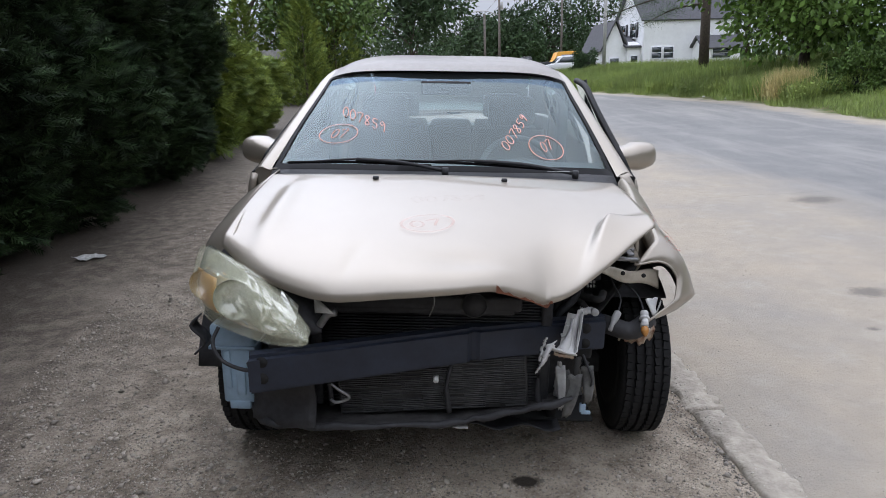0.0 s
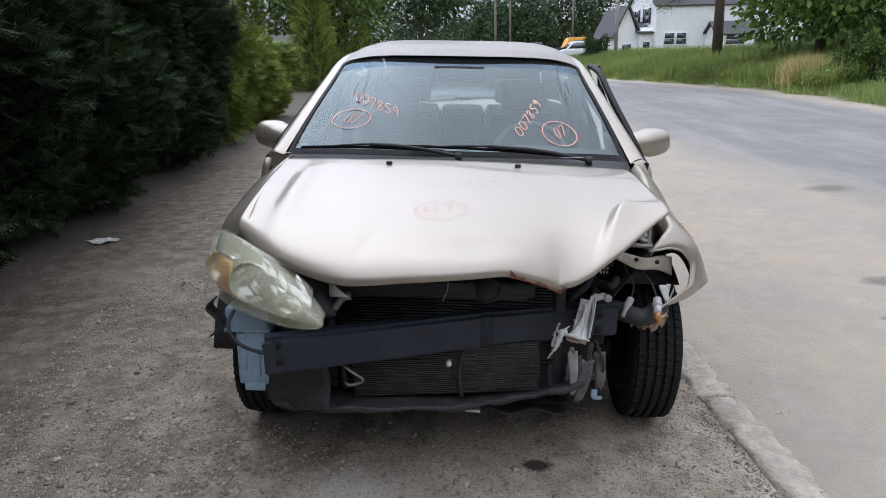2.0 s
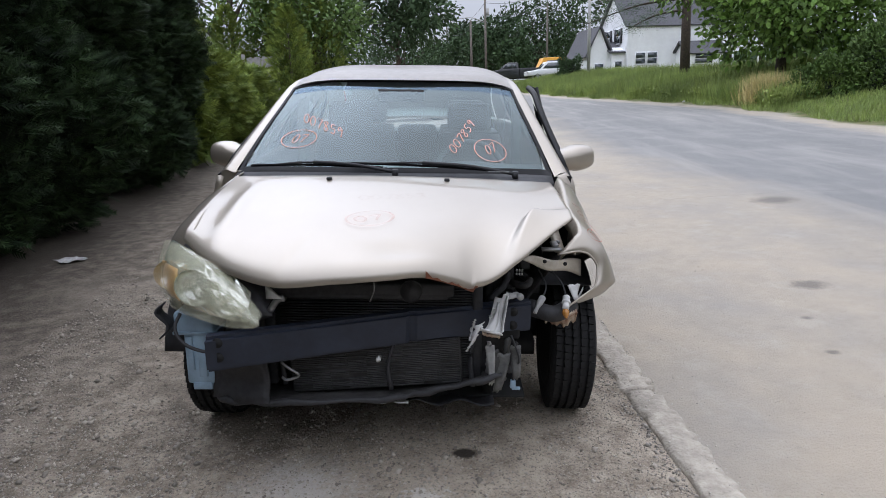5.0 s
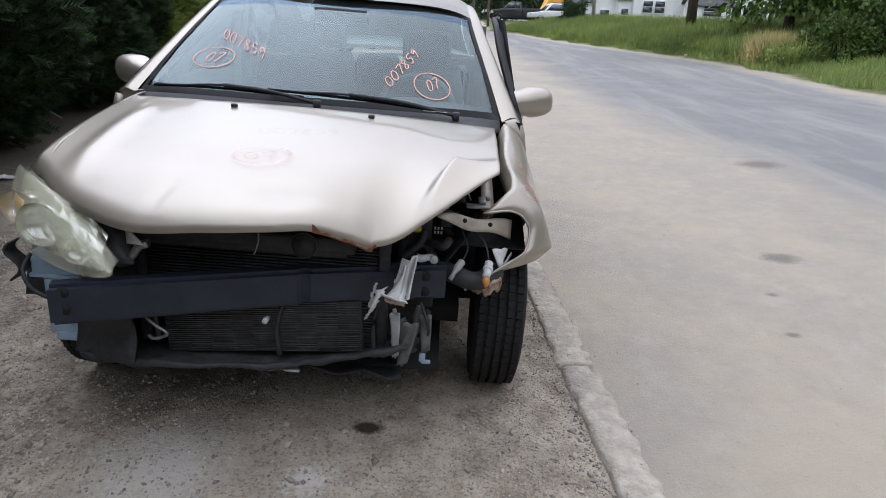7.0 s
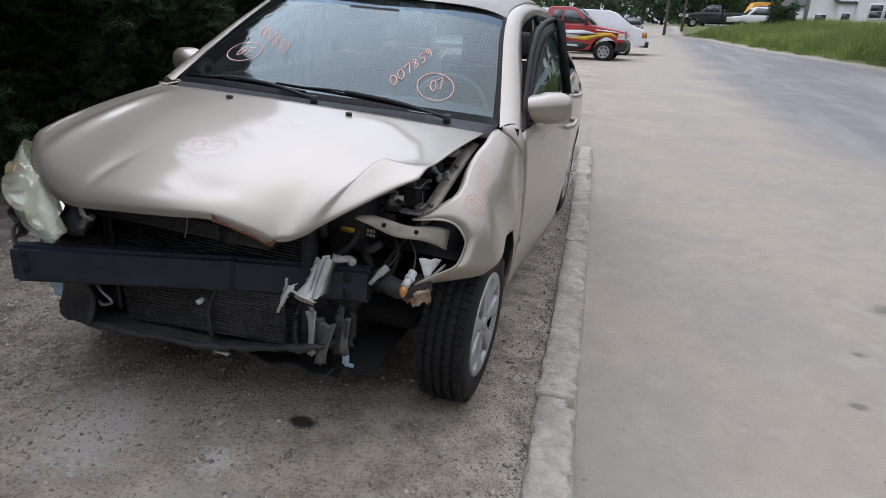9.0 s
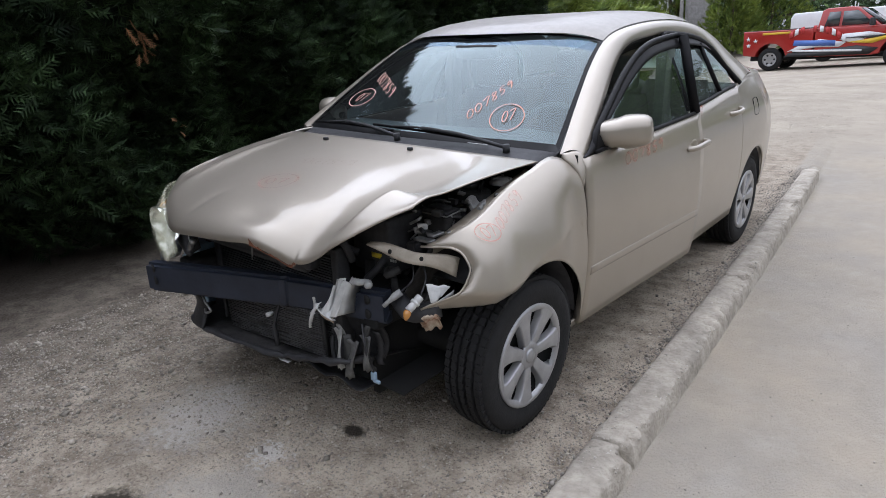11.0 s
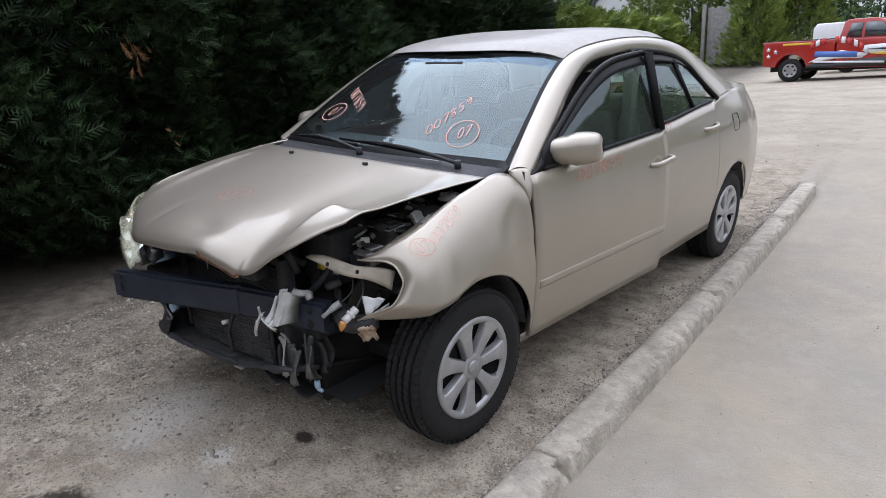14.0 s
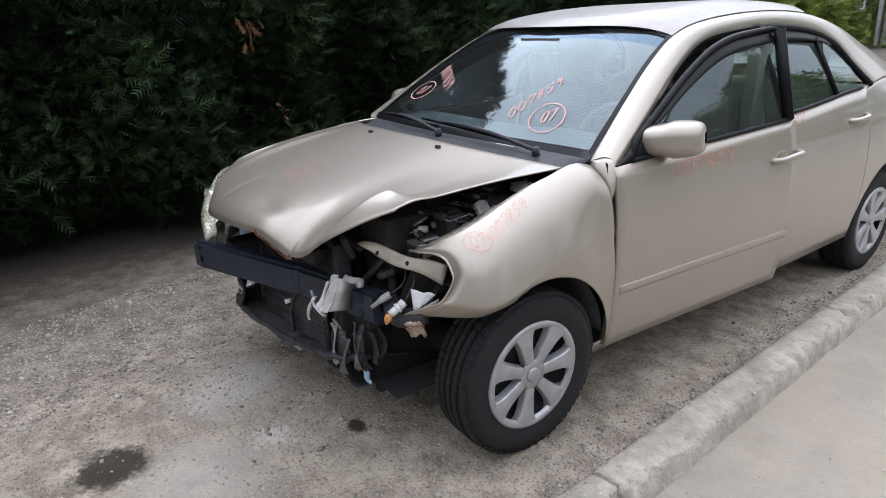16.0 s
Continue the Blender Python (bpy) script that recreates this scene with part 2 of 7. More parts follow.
def tube(pts, r, sides=8, bm=None, cap=True):
    """A tube along pts; r is a number or a function of 0..1."""
    bm = bm or bmesh.new()
    P = [Vector(p) for p in pts]
    rings = []
    up = Vector((0.1, 0.2, 1)).normalized()
    for i, p in enumerate(P):
        d = (P[min(i + 1, len(P) - 1)] - P[max(i - 1, 0)]).normalized()
        a = d.cross(up)
        if a.length < 1e-3:
            a = d.cross(Vector((1, 0, 0)))
        a.normalize()
        b = d.cross(a)
        rad = r(i / max(len(P) - 1, 1)) if callable(r) else r
        rings.append([bm.verts.new(p + (a * math.cos(t) + b * math.sin(t)) * rad) for t in lin(0, 2 * math.pi * (1 - 1 / sides), sides)])
    for A, B in zip(rings, rings[1:]):
        for k in range(sides):
            bm.faces.new([A[k], A[(k + 1) % sides], B[(k + 1) % sides], B[k]])
    if cap:
        bm.faces.new(rings[0]), bm.faces.new(rings[-1])
    return bm


def lathe(profile, n, bm=None, axis="x"):
    """Turn a closed profile of (along, radius) round the x axis."""
    bm = bm or bmesh.new()
    R = []
    for k in range(n):
        a = 2 * math.pi * k / n
        R.append([bm.verts.new((p, r * math.cos(a), r * math.sin(a))) for p, r in profile])
    for k in range(n):
        A, B = R[k], R[(k + 1) % n]
        for j in range(len(profile) - 1):
            if profile[j][1] < 1e-6 and profile[j + 1][1] < 1e-6:
                continue
            bm.faces.new([A[j], B[j], B[j + 1], A[j + 1]])
    bmesh.ops.remove_doubles(bm, verts=bm.verts, dist=1e-5)
    return bm


def scatter(name, verts, faces, mats, parent=None, label="", smooth=False, material="leaf"):
    """Copies of a small piece (verts, triangles) at the 4x4 matrices mats, joined in one mesh."""
    v = np.concatenate([np.asarray(verts, float), np.ones((len(verts), 1))], 1)
    f = np.asarray(faces)
    allv = np.einsum("nij,kj->nki", mats, v)[:, :, :3].reshape(-1, 3)
    allf = (f[None] + (np.arange(len(mats)) * len(verts))[:, None, None]).reshape(-1, f.shape[1])
    me = bpy.data.meshes.new(name)
    me.vertices.add(len(allv)), me.loops.add(allf.size), me.polygons.add(len(allf))
    me.vertices.foreach_set("co", allv.astype(np.float32).ravel())
    me.loops.foreach_set("vertex_index", allf.astype(np.int32).ravel())
    me.polygons.foreach_set("loop_start", np.arange(0, allf.size, f.shape[1], dtype=np.int32))
    me.update(calc_edges=True)
    return mesh_ob(name, me, material, parent, label, smooth)


def frames(pos, direction, roll, size, rng):
    """4x4 matrices: local z along direction, turned by roll about it, scaled."""
    d = direction / (np.linalg.norm(direction, axis=1, keepdims=True) + 1e-9)
    ref = np.where(np.abs(d[:, 2:3]) > 0.95, np.array([[1.0, 0, 0]]), np.array([[0, 0, 1.0]]))
    a = np.cross(ref, d)
    a /= np.linalg.norm(a, axis=1, keepdims=True) + 1e-9
    b = np.cross(d, a)
    c, s = np.cos(roll)[:, None], np.sin(roll)[:, None]
    x, y = a * c + b * s, b * c - a * s
    m = np.zeros((len(pos), 4, 4))
    m[:, :3, 0], m[:, :3, 1], m[:, :3, 2], m[:, :3, 3] = x * size[:, None], y * size[:, None], d * size[:, None], pos
    m[:, 3, 3] = 1
    return m


def ribbon(bm, pts, normal, w):
    """A thin painted stroke along pts, lying on a surface with that normal."""
    P = [Vector(p) for p in pts]
    L = []
    for i, p in enumerate(P):
        d = (P[min(i + 1, len(P) - 1)] - P[max(i - 1, 0)])
        n = normal[i] if isinstance(normal, list) else normal
        a = d.cross(n).normalized() * w / 2
        L.append((bm.verts.new(p - a), bm.verts.new(p + a)))
    for A, B in zip(L, L[1:]):
        bm.faces.new([A[0], A[1], B[1], B[0]])


gz = smooth1([(-60, 0.014), (2.6, 0.014), (6, 0.06), (12, 0.14), (22, 0.26), (37, 0.44), (52, 0.74), (70, 0.78), (150, 1.6), (430, 2.3)])

# the shoulder falls towards the kerb
FALL = math.tan(radians(1.1))
CAR_LEAN = radians(2.6)
FALL_X = 0.857


def cross(x, y):
    """Height added by the shoulder's cross fall, which fades out beyond the hedge; farther on the road climbs to the right."""
    k = min(1.0, max(0.0, (21.0 - y) / 12.0))
    return -FALL * (min(max(x, -4.0), 1.25) - FALL_X) * k + 0.022 * (min(max(x, -5.0), 9.0) - 2.0) * (1 - k)


# ---- ground ----
def ground_mat():
    """Dirt shoulder, dusty concrete apron and asphalt road on one sheet, blended by place."""
    m = bpy.data.materials.new("dirt_apron_road")
    m.use_nodes = True
    n, l = m.node_tree.nodes, m.node_tree.links
    p = n["Principled BSDF"]
    p.inputs["Roughness"].default_value = 0.9
    p.inputs["Specular IOR Level"].default_value = 0.25
    co = n.new("ShaderNodeTexCoord")
    sep = n.new("ShaderNodeSeparateXYZ")
    l.new(co.outputs["Object"], sep.inputs[0])

    def noise_(scale, detail=5, rough=0.6):
        t = n.new("ShaderNodeTexNoise")
        t.inputs["Scale"].default_value, t.inputs["Detail"].default_value, t.inputs["Roughness"].default_value = scale, detail, rough
        l.new(co.outputs["Object"], t.inputs["Vector"])
        return t.outputs["Fac"]

    def rng_(v, a, b, c=0.0, d=1.0):
        r = n.new("ShaderNodeMapRange")
        for k, x in zip(("From Min", "From Max", "To Min", "To Max"), (a, b, c, d)):
            r.inputs[k].default_value = x
        l.new(v, r.inputs["Value"])
        return r.outputs["Result"]

    def mix_(f, a, b):
        x = n.new("ShaderNodeMix")
        x.data_type = "RGBA"
        for k, v in (("A", a), ("B", b)):
            if isinstance(v, tuple):
                x.inputs[k].default_value = (*v, 1)
            else:
                l.new(v, x.inputs[k])
        l.new(f, x.inputs["Factor"])
        return x.outputs["Result"]

    def math_(op, a, b):
        x = n.new("ShaderNodeMath")
        x.operation = op
        for k, v in enumerate((a, b)):
            if isinstance(v, (int, float)):
                x.inputs[k].default_value = v
            else:
                l.new(v, x.inputs[k])
        return x.outputs[0]

    speck = noise_(38, 5, 0.75)
    fine, mid, large = noise_(90, 4, 0.7), noise_(9, 6, 0.65), noise_(1.1, 5, 0.6)
    dirt = mix_(rng_(mid, 0.38, 0.62), (0.225, 0.186, 0.142), (0.430, 0.368, 0.290))
    dirt = mix_(rng_(large, 0.5, 0.72), dirt, (0.475, 0.41, 0.325))
    dirt = mix_(rng_(fine, 0.56, 0.72, 0, 0.75), dirt, (0.48, 0.43, 0.36))
    dirt = mix_(rng_(fine, 0.46, 0.32, 0, 0.8), dirt, (0.055, 0.048, 0.04))
    dirt = mix_(rng_(speck, 0.56, 0.70, 0, 0.6), dirt, (0.50, 0.44, 0.36))
    dirt = mix_(rng_(speck, 0.44, 0.30, 0, 0.6), dirt, (0.10, 0.088, 0.074))
    # pebbles pressed into the dirt, in drifts
    cell = n.new("ShaderNodeTexVoronoi")
    cell.inputs["Scale"].default_value = 95.0
    l.new(co.outputs["Object"], cell.inputs["Vector"])
    tone = n.new("ShaderNodeSeparateColor")
    l.new(cell.outputs["Color"], tone.inputs[0])
    drift = rng_(noise_(2.6, 5, 0.7), 0.34, 0.56)
    peb = math_("MULTIPLY", rng_(cell.outputs["Distance"], 0.0052, 0.0035), drift)
    peb = math_("MULTIPLY", peb, rng_(tone.outputs[1], 0.25, 0.5))
    dirt = mix_(math_("MULTIPLY", peb, 0.85), dirt, mix_(tone.outputs[0], (0.06, 0.055, 0.05), (0.40, 0.38, 0.35)))
    apron = mix_(rng_(mid, 0.3, 0.7), (0.398, 0.350, 0.283), (0.330, 0.290, 0.233))
    apron = mix_(rng_(large, 0.4, 0.75), apron, (0.310, 0.285, 0.250))
    apron = mix_(rng_(noise_(3.5, 6, 0.75), 0.52, 0.70, 0, 0.5), apron, (0.42, 0.388, 0.34))
    apron = mix_(rng_(noise_(0.75, 5, 0.7), 0.46, 0.66, 0, 0.6), apron, (0.415, 0.352, 0.272))
    apron = mix_(rng_(noise_(22, 5, 0.8), 0.58, 0.72, 0, 0.5), apron, (0.25, 0.225, 0.19))
    apron = mix_(rng_(noise_(260, 2, 0.5), 0.66, 0.74, 0, 0.55), apron, (0.13, 0.12, 0.105))
    apron = mix_(rng_(fine, 0.58, 0.8, 0, 0.35), apron, (0.5, 0.465, 0.40))
    road = mix_(rng_(fine, 0.35, 0.65), (0.185, 0.183, 0.178), (0.235, 0.232, 0.224))
    road = mix_(rng_(large, 0.5, 0.75), road, (0.265, 0.258, 0.243))
    # dust dragged along by tyres
    lane = n.new("ShaderNodeMapping")
    lane.inputs["Scale"].default_value, lane.inputs["Rotation"].default_value = (1.0, 0.10, 1.0), (0, 0, radians(-4))
    l.new(co.outputs["Object"], lane.inputs["Vector"])
    drag = n.new("ShaderNodeTexNoise")
    drag.inputs["Scale"].default_value, drag.inputs["Detail"].default_value, drag.inputs["Roughness"].default_value = 1.3, 6, 0.65
    l.new(lane.outputs["Vector"], drag.inputs["Vector"])
    road = mix_(rng_(drag.outputs["Fac"], 0.50, 0.68, 0, 0.7), road, (0.33, 0.315, 0.29))
    road = mix_(rng_(drag.outputs["Fac"], 0.44, 0.32, 0, 0.5), road, (0.165, 0.165, 0.163))
    # dusty strip between shoulder and road wanders
    wob = math_("ADD", sep.outputs["X"], math_("MULTIPLY", math_("SUBTRACT", noise_(0.35, 4), 0.5), 3.2))
    edge = math_("SUBTRACT", wob, rng_(sep.outputs["Y"], -2.0, 14.0, 4.2, 3.0))
    right = mix_(rng_(edge, -0.5, 0.9), apron, road)
    kerbx = math_("ADD", sep.outputs["X"], math_("MULTIPLY", sep.outputs["Y"], 0.086))
    both = mix_(rng_(kerbx, 1.09, 1.13), dirt, right)
    # beyond the kerb's end the yard is dusty all over
    yard = mix_(rng_(large, 0.35, 0.7), (0.41, 0.360, 0.29), (0.30, 0.262, 0.21))
    yard = mix_(rng_(noise_(5.0, 6, 0.75), 0.52, 0.68, 0, 0.6), yard, (0.21, 0.185, 0.15))
    far = math_("MULTIPLY", rng_(sep.outputs["Y"], 5.5, 7.5), rng_(kerbx, 2.6, 1.4))
    both = mix_(far, both, yard)
    green = mix_(rng_(noise_(2.0, 6), 0.4, 0.6), (0.08, 0.11, 0.03), (0.16, 0.15, 0.07))
    bend = rng_(sep.outputs["Y"], 19.0, 60.0, 9.95, 4.6)
    verge = math_("SUBTRACT", math_("ADD", sep.outputs["X"], math_("MULTIPLY", math_("SUBTRACT", noise_(0.9, 4), 0.5), 1.4)), bend)
    both = mix_(rng_(verge, -1.1, -0.5), both, apron)
    both = mix_(rng_(verge, -0.25, 0.1), both, green)

    def spot_(here, x, y, r, col, soft=0.5, amp=0.8, most=1.0, sq=1.0):
        dx, dy = math_("SUBTRACT", sep.outputs["X"], x), math_("MULTIPLY", math_("SUBTRACT", sep.outputs["Y"], y), sq)
        d = math_("SQRT", math_("ADD", math_("MULTIPLY", dx, dx), math_("MULTIPLY", dy, dy)), 0.0)
        d = math_("ADD", d, math_("ADD", math_("MULTIPLY", math_("SUBTRACT", mid, 0.5), r * amp * 1.6), math_("MULTIPLY", math_("SUBTRACT", speck, 0.5), r * amp * 1.6)))
        return mix_(rng_(d, r, r * (1 - soft), 0.0, most), here, col)
    # dark soil and litter by the hedge, with the hedge's shade painted in
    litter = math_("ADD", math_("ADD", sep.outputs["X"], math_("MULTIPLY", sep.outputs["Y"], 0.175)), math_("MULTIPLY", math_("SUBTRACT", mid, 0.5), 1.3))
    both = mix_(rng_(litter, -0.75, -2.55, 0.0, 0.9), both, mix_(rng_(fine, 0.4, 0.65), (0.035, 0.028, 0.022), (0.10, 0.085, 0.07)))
    both = spot_(both, -0.24, -0.67, 0.27, (0.54, 0.508, 0.455), 0.7, 1.3, 0.8)
    both = spot_(both, 0.222, -0.665, 0.085, (0.58, 0.555, 0.51), 0.6, 2.1, 0.85)
    both = spot_(both, 0.28, -0.95, 0.28, (0.44, 0.41, 0.36), 0.6, 1.3, 0.6)
    both = spot_(both, 0.025, -1.18, 0.14, (0.028, 0.024, 0.016), 0.35, 0.5, 0.92)
    both = spot_(both, 0.35, -0.403, 0.062, (0.03, 0.024, 0.018), 0.4, 0.3, 0.95, 1.6)
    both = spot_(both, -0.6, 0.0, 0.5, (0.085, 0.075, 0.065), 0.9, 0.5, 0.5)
    for x, y, r in ((3.9, 4.4, 0.30), (2.75, 1.6, 0.16), (2.28, 0.54, 0.05), (2.41, 1.02, 0.05), (5.3, 33.3, 0.32), (9.1, 21.8, 0.3)):
        both = spot_(both, x, y, r, (0.13, 0.12, 0.11), 0.6, 0.7, 0.7, 1.4)
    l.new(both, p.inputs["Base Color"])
    b = n.new("ShaderNodeBump")
    b.inputs["Strength"].default_value, b.inputs["Distance"].default_value = 0.9, 0.025
    l.new(math_("ADD", math_("ADD", math_("MULTIPLY", fine, 0.5), math_("MULTIPLY", peb, 0.6)), math_("MULTIPLY", mid, 0.45)), b.inputs["Height"])
    l.new(b.outputs["Normal"], p.inputs["Normal"])
    return m


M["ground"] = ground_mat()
road_bend = smooth1([(-60, 1.4), (12, 1.3), (20, 1.05), (24, 0.7), (30, -0.15), (36, -1.05), (44, -2.1), (60, -4.2), (100, -15.5), (400, -160)])


def kerb_x(y):
    return kerb_line(y)


kerb_line = smooth1([(-9, 1.66), (-4.3, 1.43), (-0.7, 1.203), (0.06, 1.148), (1.8, 1.038), (3.75, 0.90), (5.3, 0.785), (9, 0.5)])


def gutter(x, y):
    """The apron lies a hand's breadth below the kerb's top and rises again towards the road."""
    e = x - kerb_x(y)
    if e < -0.02 or y > 7.5:
        return 0.0
    a = min(1.0, (e + 0.02) / 0.08)
    return 0.058 * a * (1 - min(1.0, max(0.0, (e - 0.8) / 2.5))) * min(1.0, max(0.0, (7.5 - y) / 2.2))


def ground_height(x, y):
    z = gz(y) + cross(x, y)
    e = x - 8.7 - road_bend(y)
    if e > 0:
        z += 0.16 * min(e, 6.0) * min(1, max(0, (y - 2) / 6 + 1))
    d = math.hypot(x, y)
    z += 0.012 * noise.noise((x * 1.3, y * 1.3, 0)) * (1 if d < 12 else 0.5) * (0.25 if abs(x - 1.107 + 0.088 * y) < 0.3 else 1)
    return z - gutter(x, y)


def axis(lo, hi, near0, near1, step, grow):
    v, s = [near0], step
    while v[-1] < near1:
        v.append(v[-1] + step)
    while v[-1] < hi:
        s *= grow
        v.append(v[-1] + s)
    s = step
    w = [near0]
    while w[-1] > lo:
        s *= grow
        w.append(w[-1] - s)
    return w[:0:-1] + v


gxs, gys = sorted(axis(-300, 300, -5, 5, 0.16, 1.12) + lin(0.512, 1.412, 31)), axis(-120, 420, -3, 8, 0.16, 1.09)
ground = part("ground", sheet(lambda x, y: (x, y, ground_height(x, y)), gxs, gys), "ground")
tagged(ground, "dry gravelly dirt shoulder, dusty concrete apron and grey asphalt road", "ground", kind="structure")

# ---- kerb: cast stones with worn edges ----
M["kerb"] = mat("weathered_concrete", (0.43, 0.388, 0.325), 0.94, color2=(0.29, 0.258, 0.212), scale=17, big=0.18, bigscale=4.5, bump=1.0, bscale=60)
kerb = thing("kerb", "weathered pale concrete kerb with chipped edges", "kerb", kind="structure")


def kerb_stone(y0, y1, round_end=False):
    rg = random.Random(int(y0 * 97))
    prof = [(-0.078, -0.06), (-0.074, 0.004), (-0.068, 0.020), (-0.056, 0.027), (-0.03, 0.029), (0.0, 0.030), (0.03, 0.029), (0.052, 0.028), (0.064, 0.024), (0.071, 0.012), (0.075, -0.03), (0.080, -0.06), (0.090, -0.12)]
    nsec = max(6, int((y1 - y0) / 0.014))
    bm = bmesh.new()
    R = []
    for k in range(nsec + 1):
        y = y0 + (y1 - y0) * k / nsec
        t = min(1.0, max(0.0, (y1 - y) / 0.22)) ** 0.5 if round_end else 1
        ring = []
        for a, b in prof:
            edge_ = 1.0 if 0.05 < abs(a) < 0.08 and b > 0 else 0.35
            j = (0.013 * noise.noise((a * 30, y * 22, b * 30)) + 0.013 * noise.noise((a * 20, y * 8, 3)) - 0.035 * max(0.0, noise.noise((a * 9, y * 4.0, 7)) - 0.25)) * edge_
            near = math.exp(-min(y - y0, y1 - y) / 0.16)
            worn = near * 0.055 * max(0.0, noise.noise((a * 14, y * 13, 2)) + 0.12) + 0.034 * max(0.0, noise.noise((a * 25, y * 24, 11)) - 0.12)
            j = 0.6 * j - worn * (1.0 if a > 0.03 and b > 0 else 0.9 if a < -0.05 and b > 0 else 0.3 if b > 0 else 0.1)
            bb = b * (0.3 + 0.7 * t) if b > 0 else b
            if k in (0, nsec):
                bb -= 0.008 if b > 0.0 else 0
            ring.append(bm.verts.new((kerb_x(y) + a * (0.25 + 0.75 * t) + j, y, gz(y) + cross(kerb_x(y), y) + bb + j)))
        R.append(ring)
    for A, B in zip(R, R[1:]):
        for i in range(len(prof) - 1):
            bm.faces.new([A[i], A[i + 1], B[i + 1], B[i]])
    bm.faces.new(R[0]), bm.faces.new(R[-1])
    part("kerb_stone", bm, "kerb", kerb)


for y0, y1 in ((-4.2, -1.82), (-1.806, 0.045), (0.06, 1.86), (1.874, 3.72), (3.734, 5.2)):
    kerb_stone(y0, y1, y1 > 5)

# ---- the damaged saloon car ----
# Car frame: x to its left side, y to its rear from the front axle, z up from the ground.
CX = 0.03
car = thing("car", "champagne saloon car with crushed front corner and no front bumper", "car", (CX, 0, 0))
car.matrix_basis = Matrix.Translation((FALL_X, 0, 0)) @ Matrix.Rotation(CAR_LEAN, 4, "Y") @ Matrix.Translation((CX - FALL_X, 0, 0))

plan = smooth1([(-0.62, 0.60), (-0.46, 0.69), (-0.42, 0.735), (-0.38, 0.79), (-0.32, 0.832), (-0.2, 0.852), (0.1, 0.852), (0.6, 0.85), (1.4, 0.852), (2.2, 0.848), (2.8, 0.83), (3.2, 0.775), (3.5, 0.66), (3.62, 0.52)])
belt = smooth1([(-0.7, 0.90), (0.0, 0.925), (0.3, 0.935), (1.0, 0.965), (1.65, 1.0), (2.27, 1.045), (2.9, 1.05), (3.6, 1.0)])
fall = smooth1([(0.1, 0.075), (0.22, 0.05), (0.3, 0.028), (0.45, 0.008), (0.6, 0.0), (0.75, 0.006), (0.88, 0.022), (0.95, 0.042), (1.06, 0.075)])


def wide(y, z):
    """Half width of the body side, with the crease along the doors."""
    return plan(y) - fall(z)


def side_panel(name, ys, top, bot, parent, nz=14, mat_="paint", sgn=1, extra=None, thick=0.006, label=""):
    def f(u, v):
        b, t = bot(u), top(u)
        z = b + (t - b) * v
        x = wide(u, z)
        if extra:
            x, u, z = extra(x, u, z, v)
        return (sgn * x, u, z)
    bm = sheet(f, ys, lin(0, 1, nz), thick)
    return part(name, bm, mat_, parent, label)


AR = 0.345


def arch_line(yc, zc, low):
    def f(y):
        d = AR * AR - (y - yc) ** 2
        return max(low(y), zc + math.sqrt(d)) if d > 0 else low(y)
    return f


def arch_ys(yc, a0=0.0, a1=math.pi, n=19):
    return [yc - AR * math.cos(a) * 0.9999 for a in lin(a0, a1, n)]


front_low = smooth1([(-0.60, 0.60), (-0.46, 0.583), (-0.40, 0.577), (-0.32, 0.584), (-0.15, 0.613)])
body = new("body")
body.parent = car

# left front fender: pushed out at its nose, headlight notch cut into it


def fender_top(y):
    return smooth1([(-0.46, 0.750), (-0.38, 0.765), (-0.30, 0.815), (-0.1, 0.868), (0.12, 0.925), (0.25, 0.952), (0.345, 0.93)])(y)


def fender_bot(y):
    if y < -0.15:
        return front_low(y)
    return max(0.2, 0.302 + math.sqrt(max(0.345 ** 2 - min(abs(y), 0.3449) ** 2, 0.0)))


ridge_z = smooth1([(-0.45, 0.635), (-0.35, 0.640), (-0.27, 0.632), (-0.15, 0.645), (0.1, 0.70), (0.34, 0.72)])
ridge_x = smooth1([(-0.46, 0.708), (-0.42, 0.735), (-0.38, 0.778), (-0.35, 0.815), (-0.31, 0.858), (-0.27, 0.882), (-0.20, 0.884), (-0.12, 0.874), (0.05, 0.858), (0.2, 0.852), (0.36, 0.85)])
roll_1 = smooth1([(-0.46, 0.05), (-0.35, 0.075), (-0.1, 0.075), (0.15, 0.05), (0.34, 0.025)])
roll_2 = smooth1([(-0.46, 0.04), (-0.3, 0.075), (-0.1, 0.075), (0.12, 0.075), (0.25, 0.085), (0.34, 0.085)])
tuck = smooth1([(-0.46, 0.05), (-0.38, 0.055), (-0.25, 0.034), (-0.1, 0.012), (0.05, 0.0), (0.34, 0.0)])


def fender_left(x, y, z, v):
    """A creased nose: straight faces above and below the ridge."""
    zr, t, b = ridge_z(y), fender_top(y), fender_bot(y)
    x = ridge_x(y)
    if z > zr:
        k = (z - zr) / max(t - zr, 0.01)
        x -= roll_1(y) * k ** 1.08 + roll_2(y) * k ** 5
    else:
        x -= tuck(y) * ((zr - z) / max(zr - b, 0.02)) ** 1.15 + min(0.03, fall(z)) * min(1.0, max(0.0, y / 0.3))
    x -= 0.013 * math.exp(-((y - 0.25) / 0.07) ** 2 - ((z - 0.74) / 0.12) ** 2)
    x += 0.012 * math.exp(-((y - 0.12) / 0.09) ** 2 - ((z - 0.70) / 0.1) ** 2)
    x -= 0.005 * math.exp(-((y - 0.27) / 0.03) ** 2 - ((z - 0.83) / 0.05) ** 2)
    return x, y, z


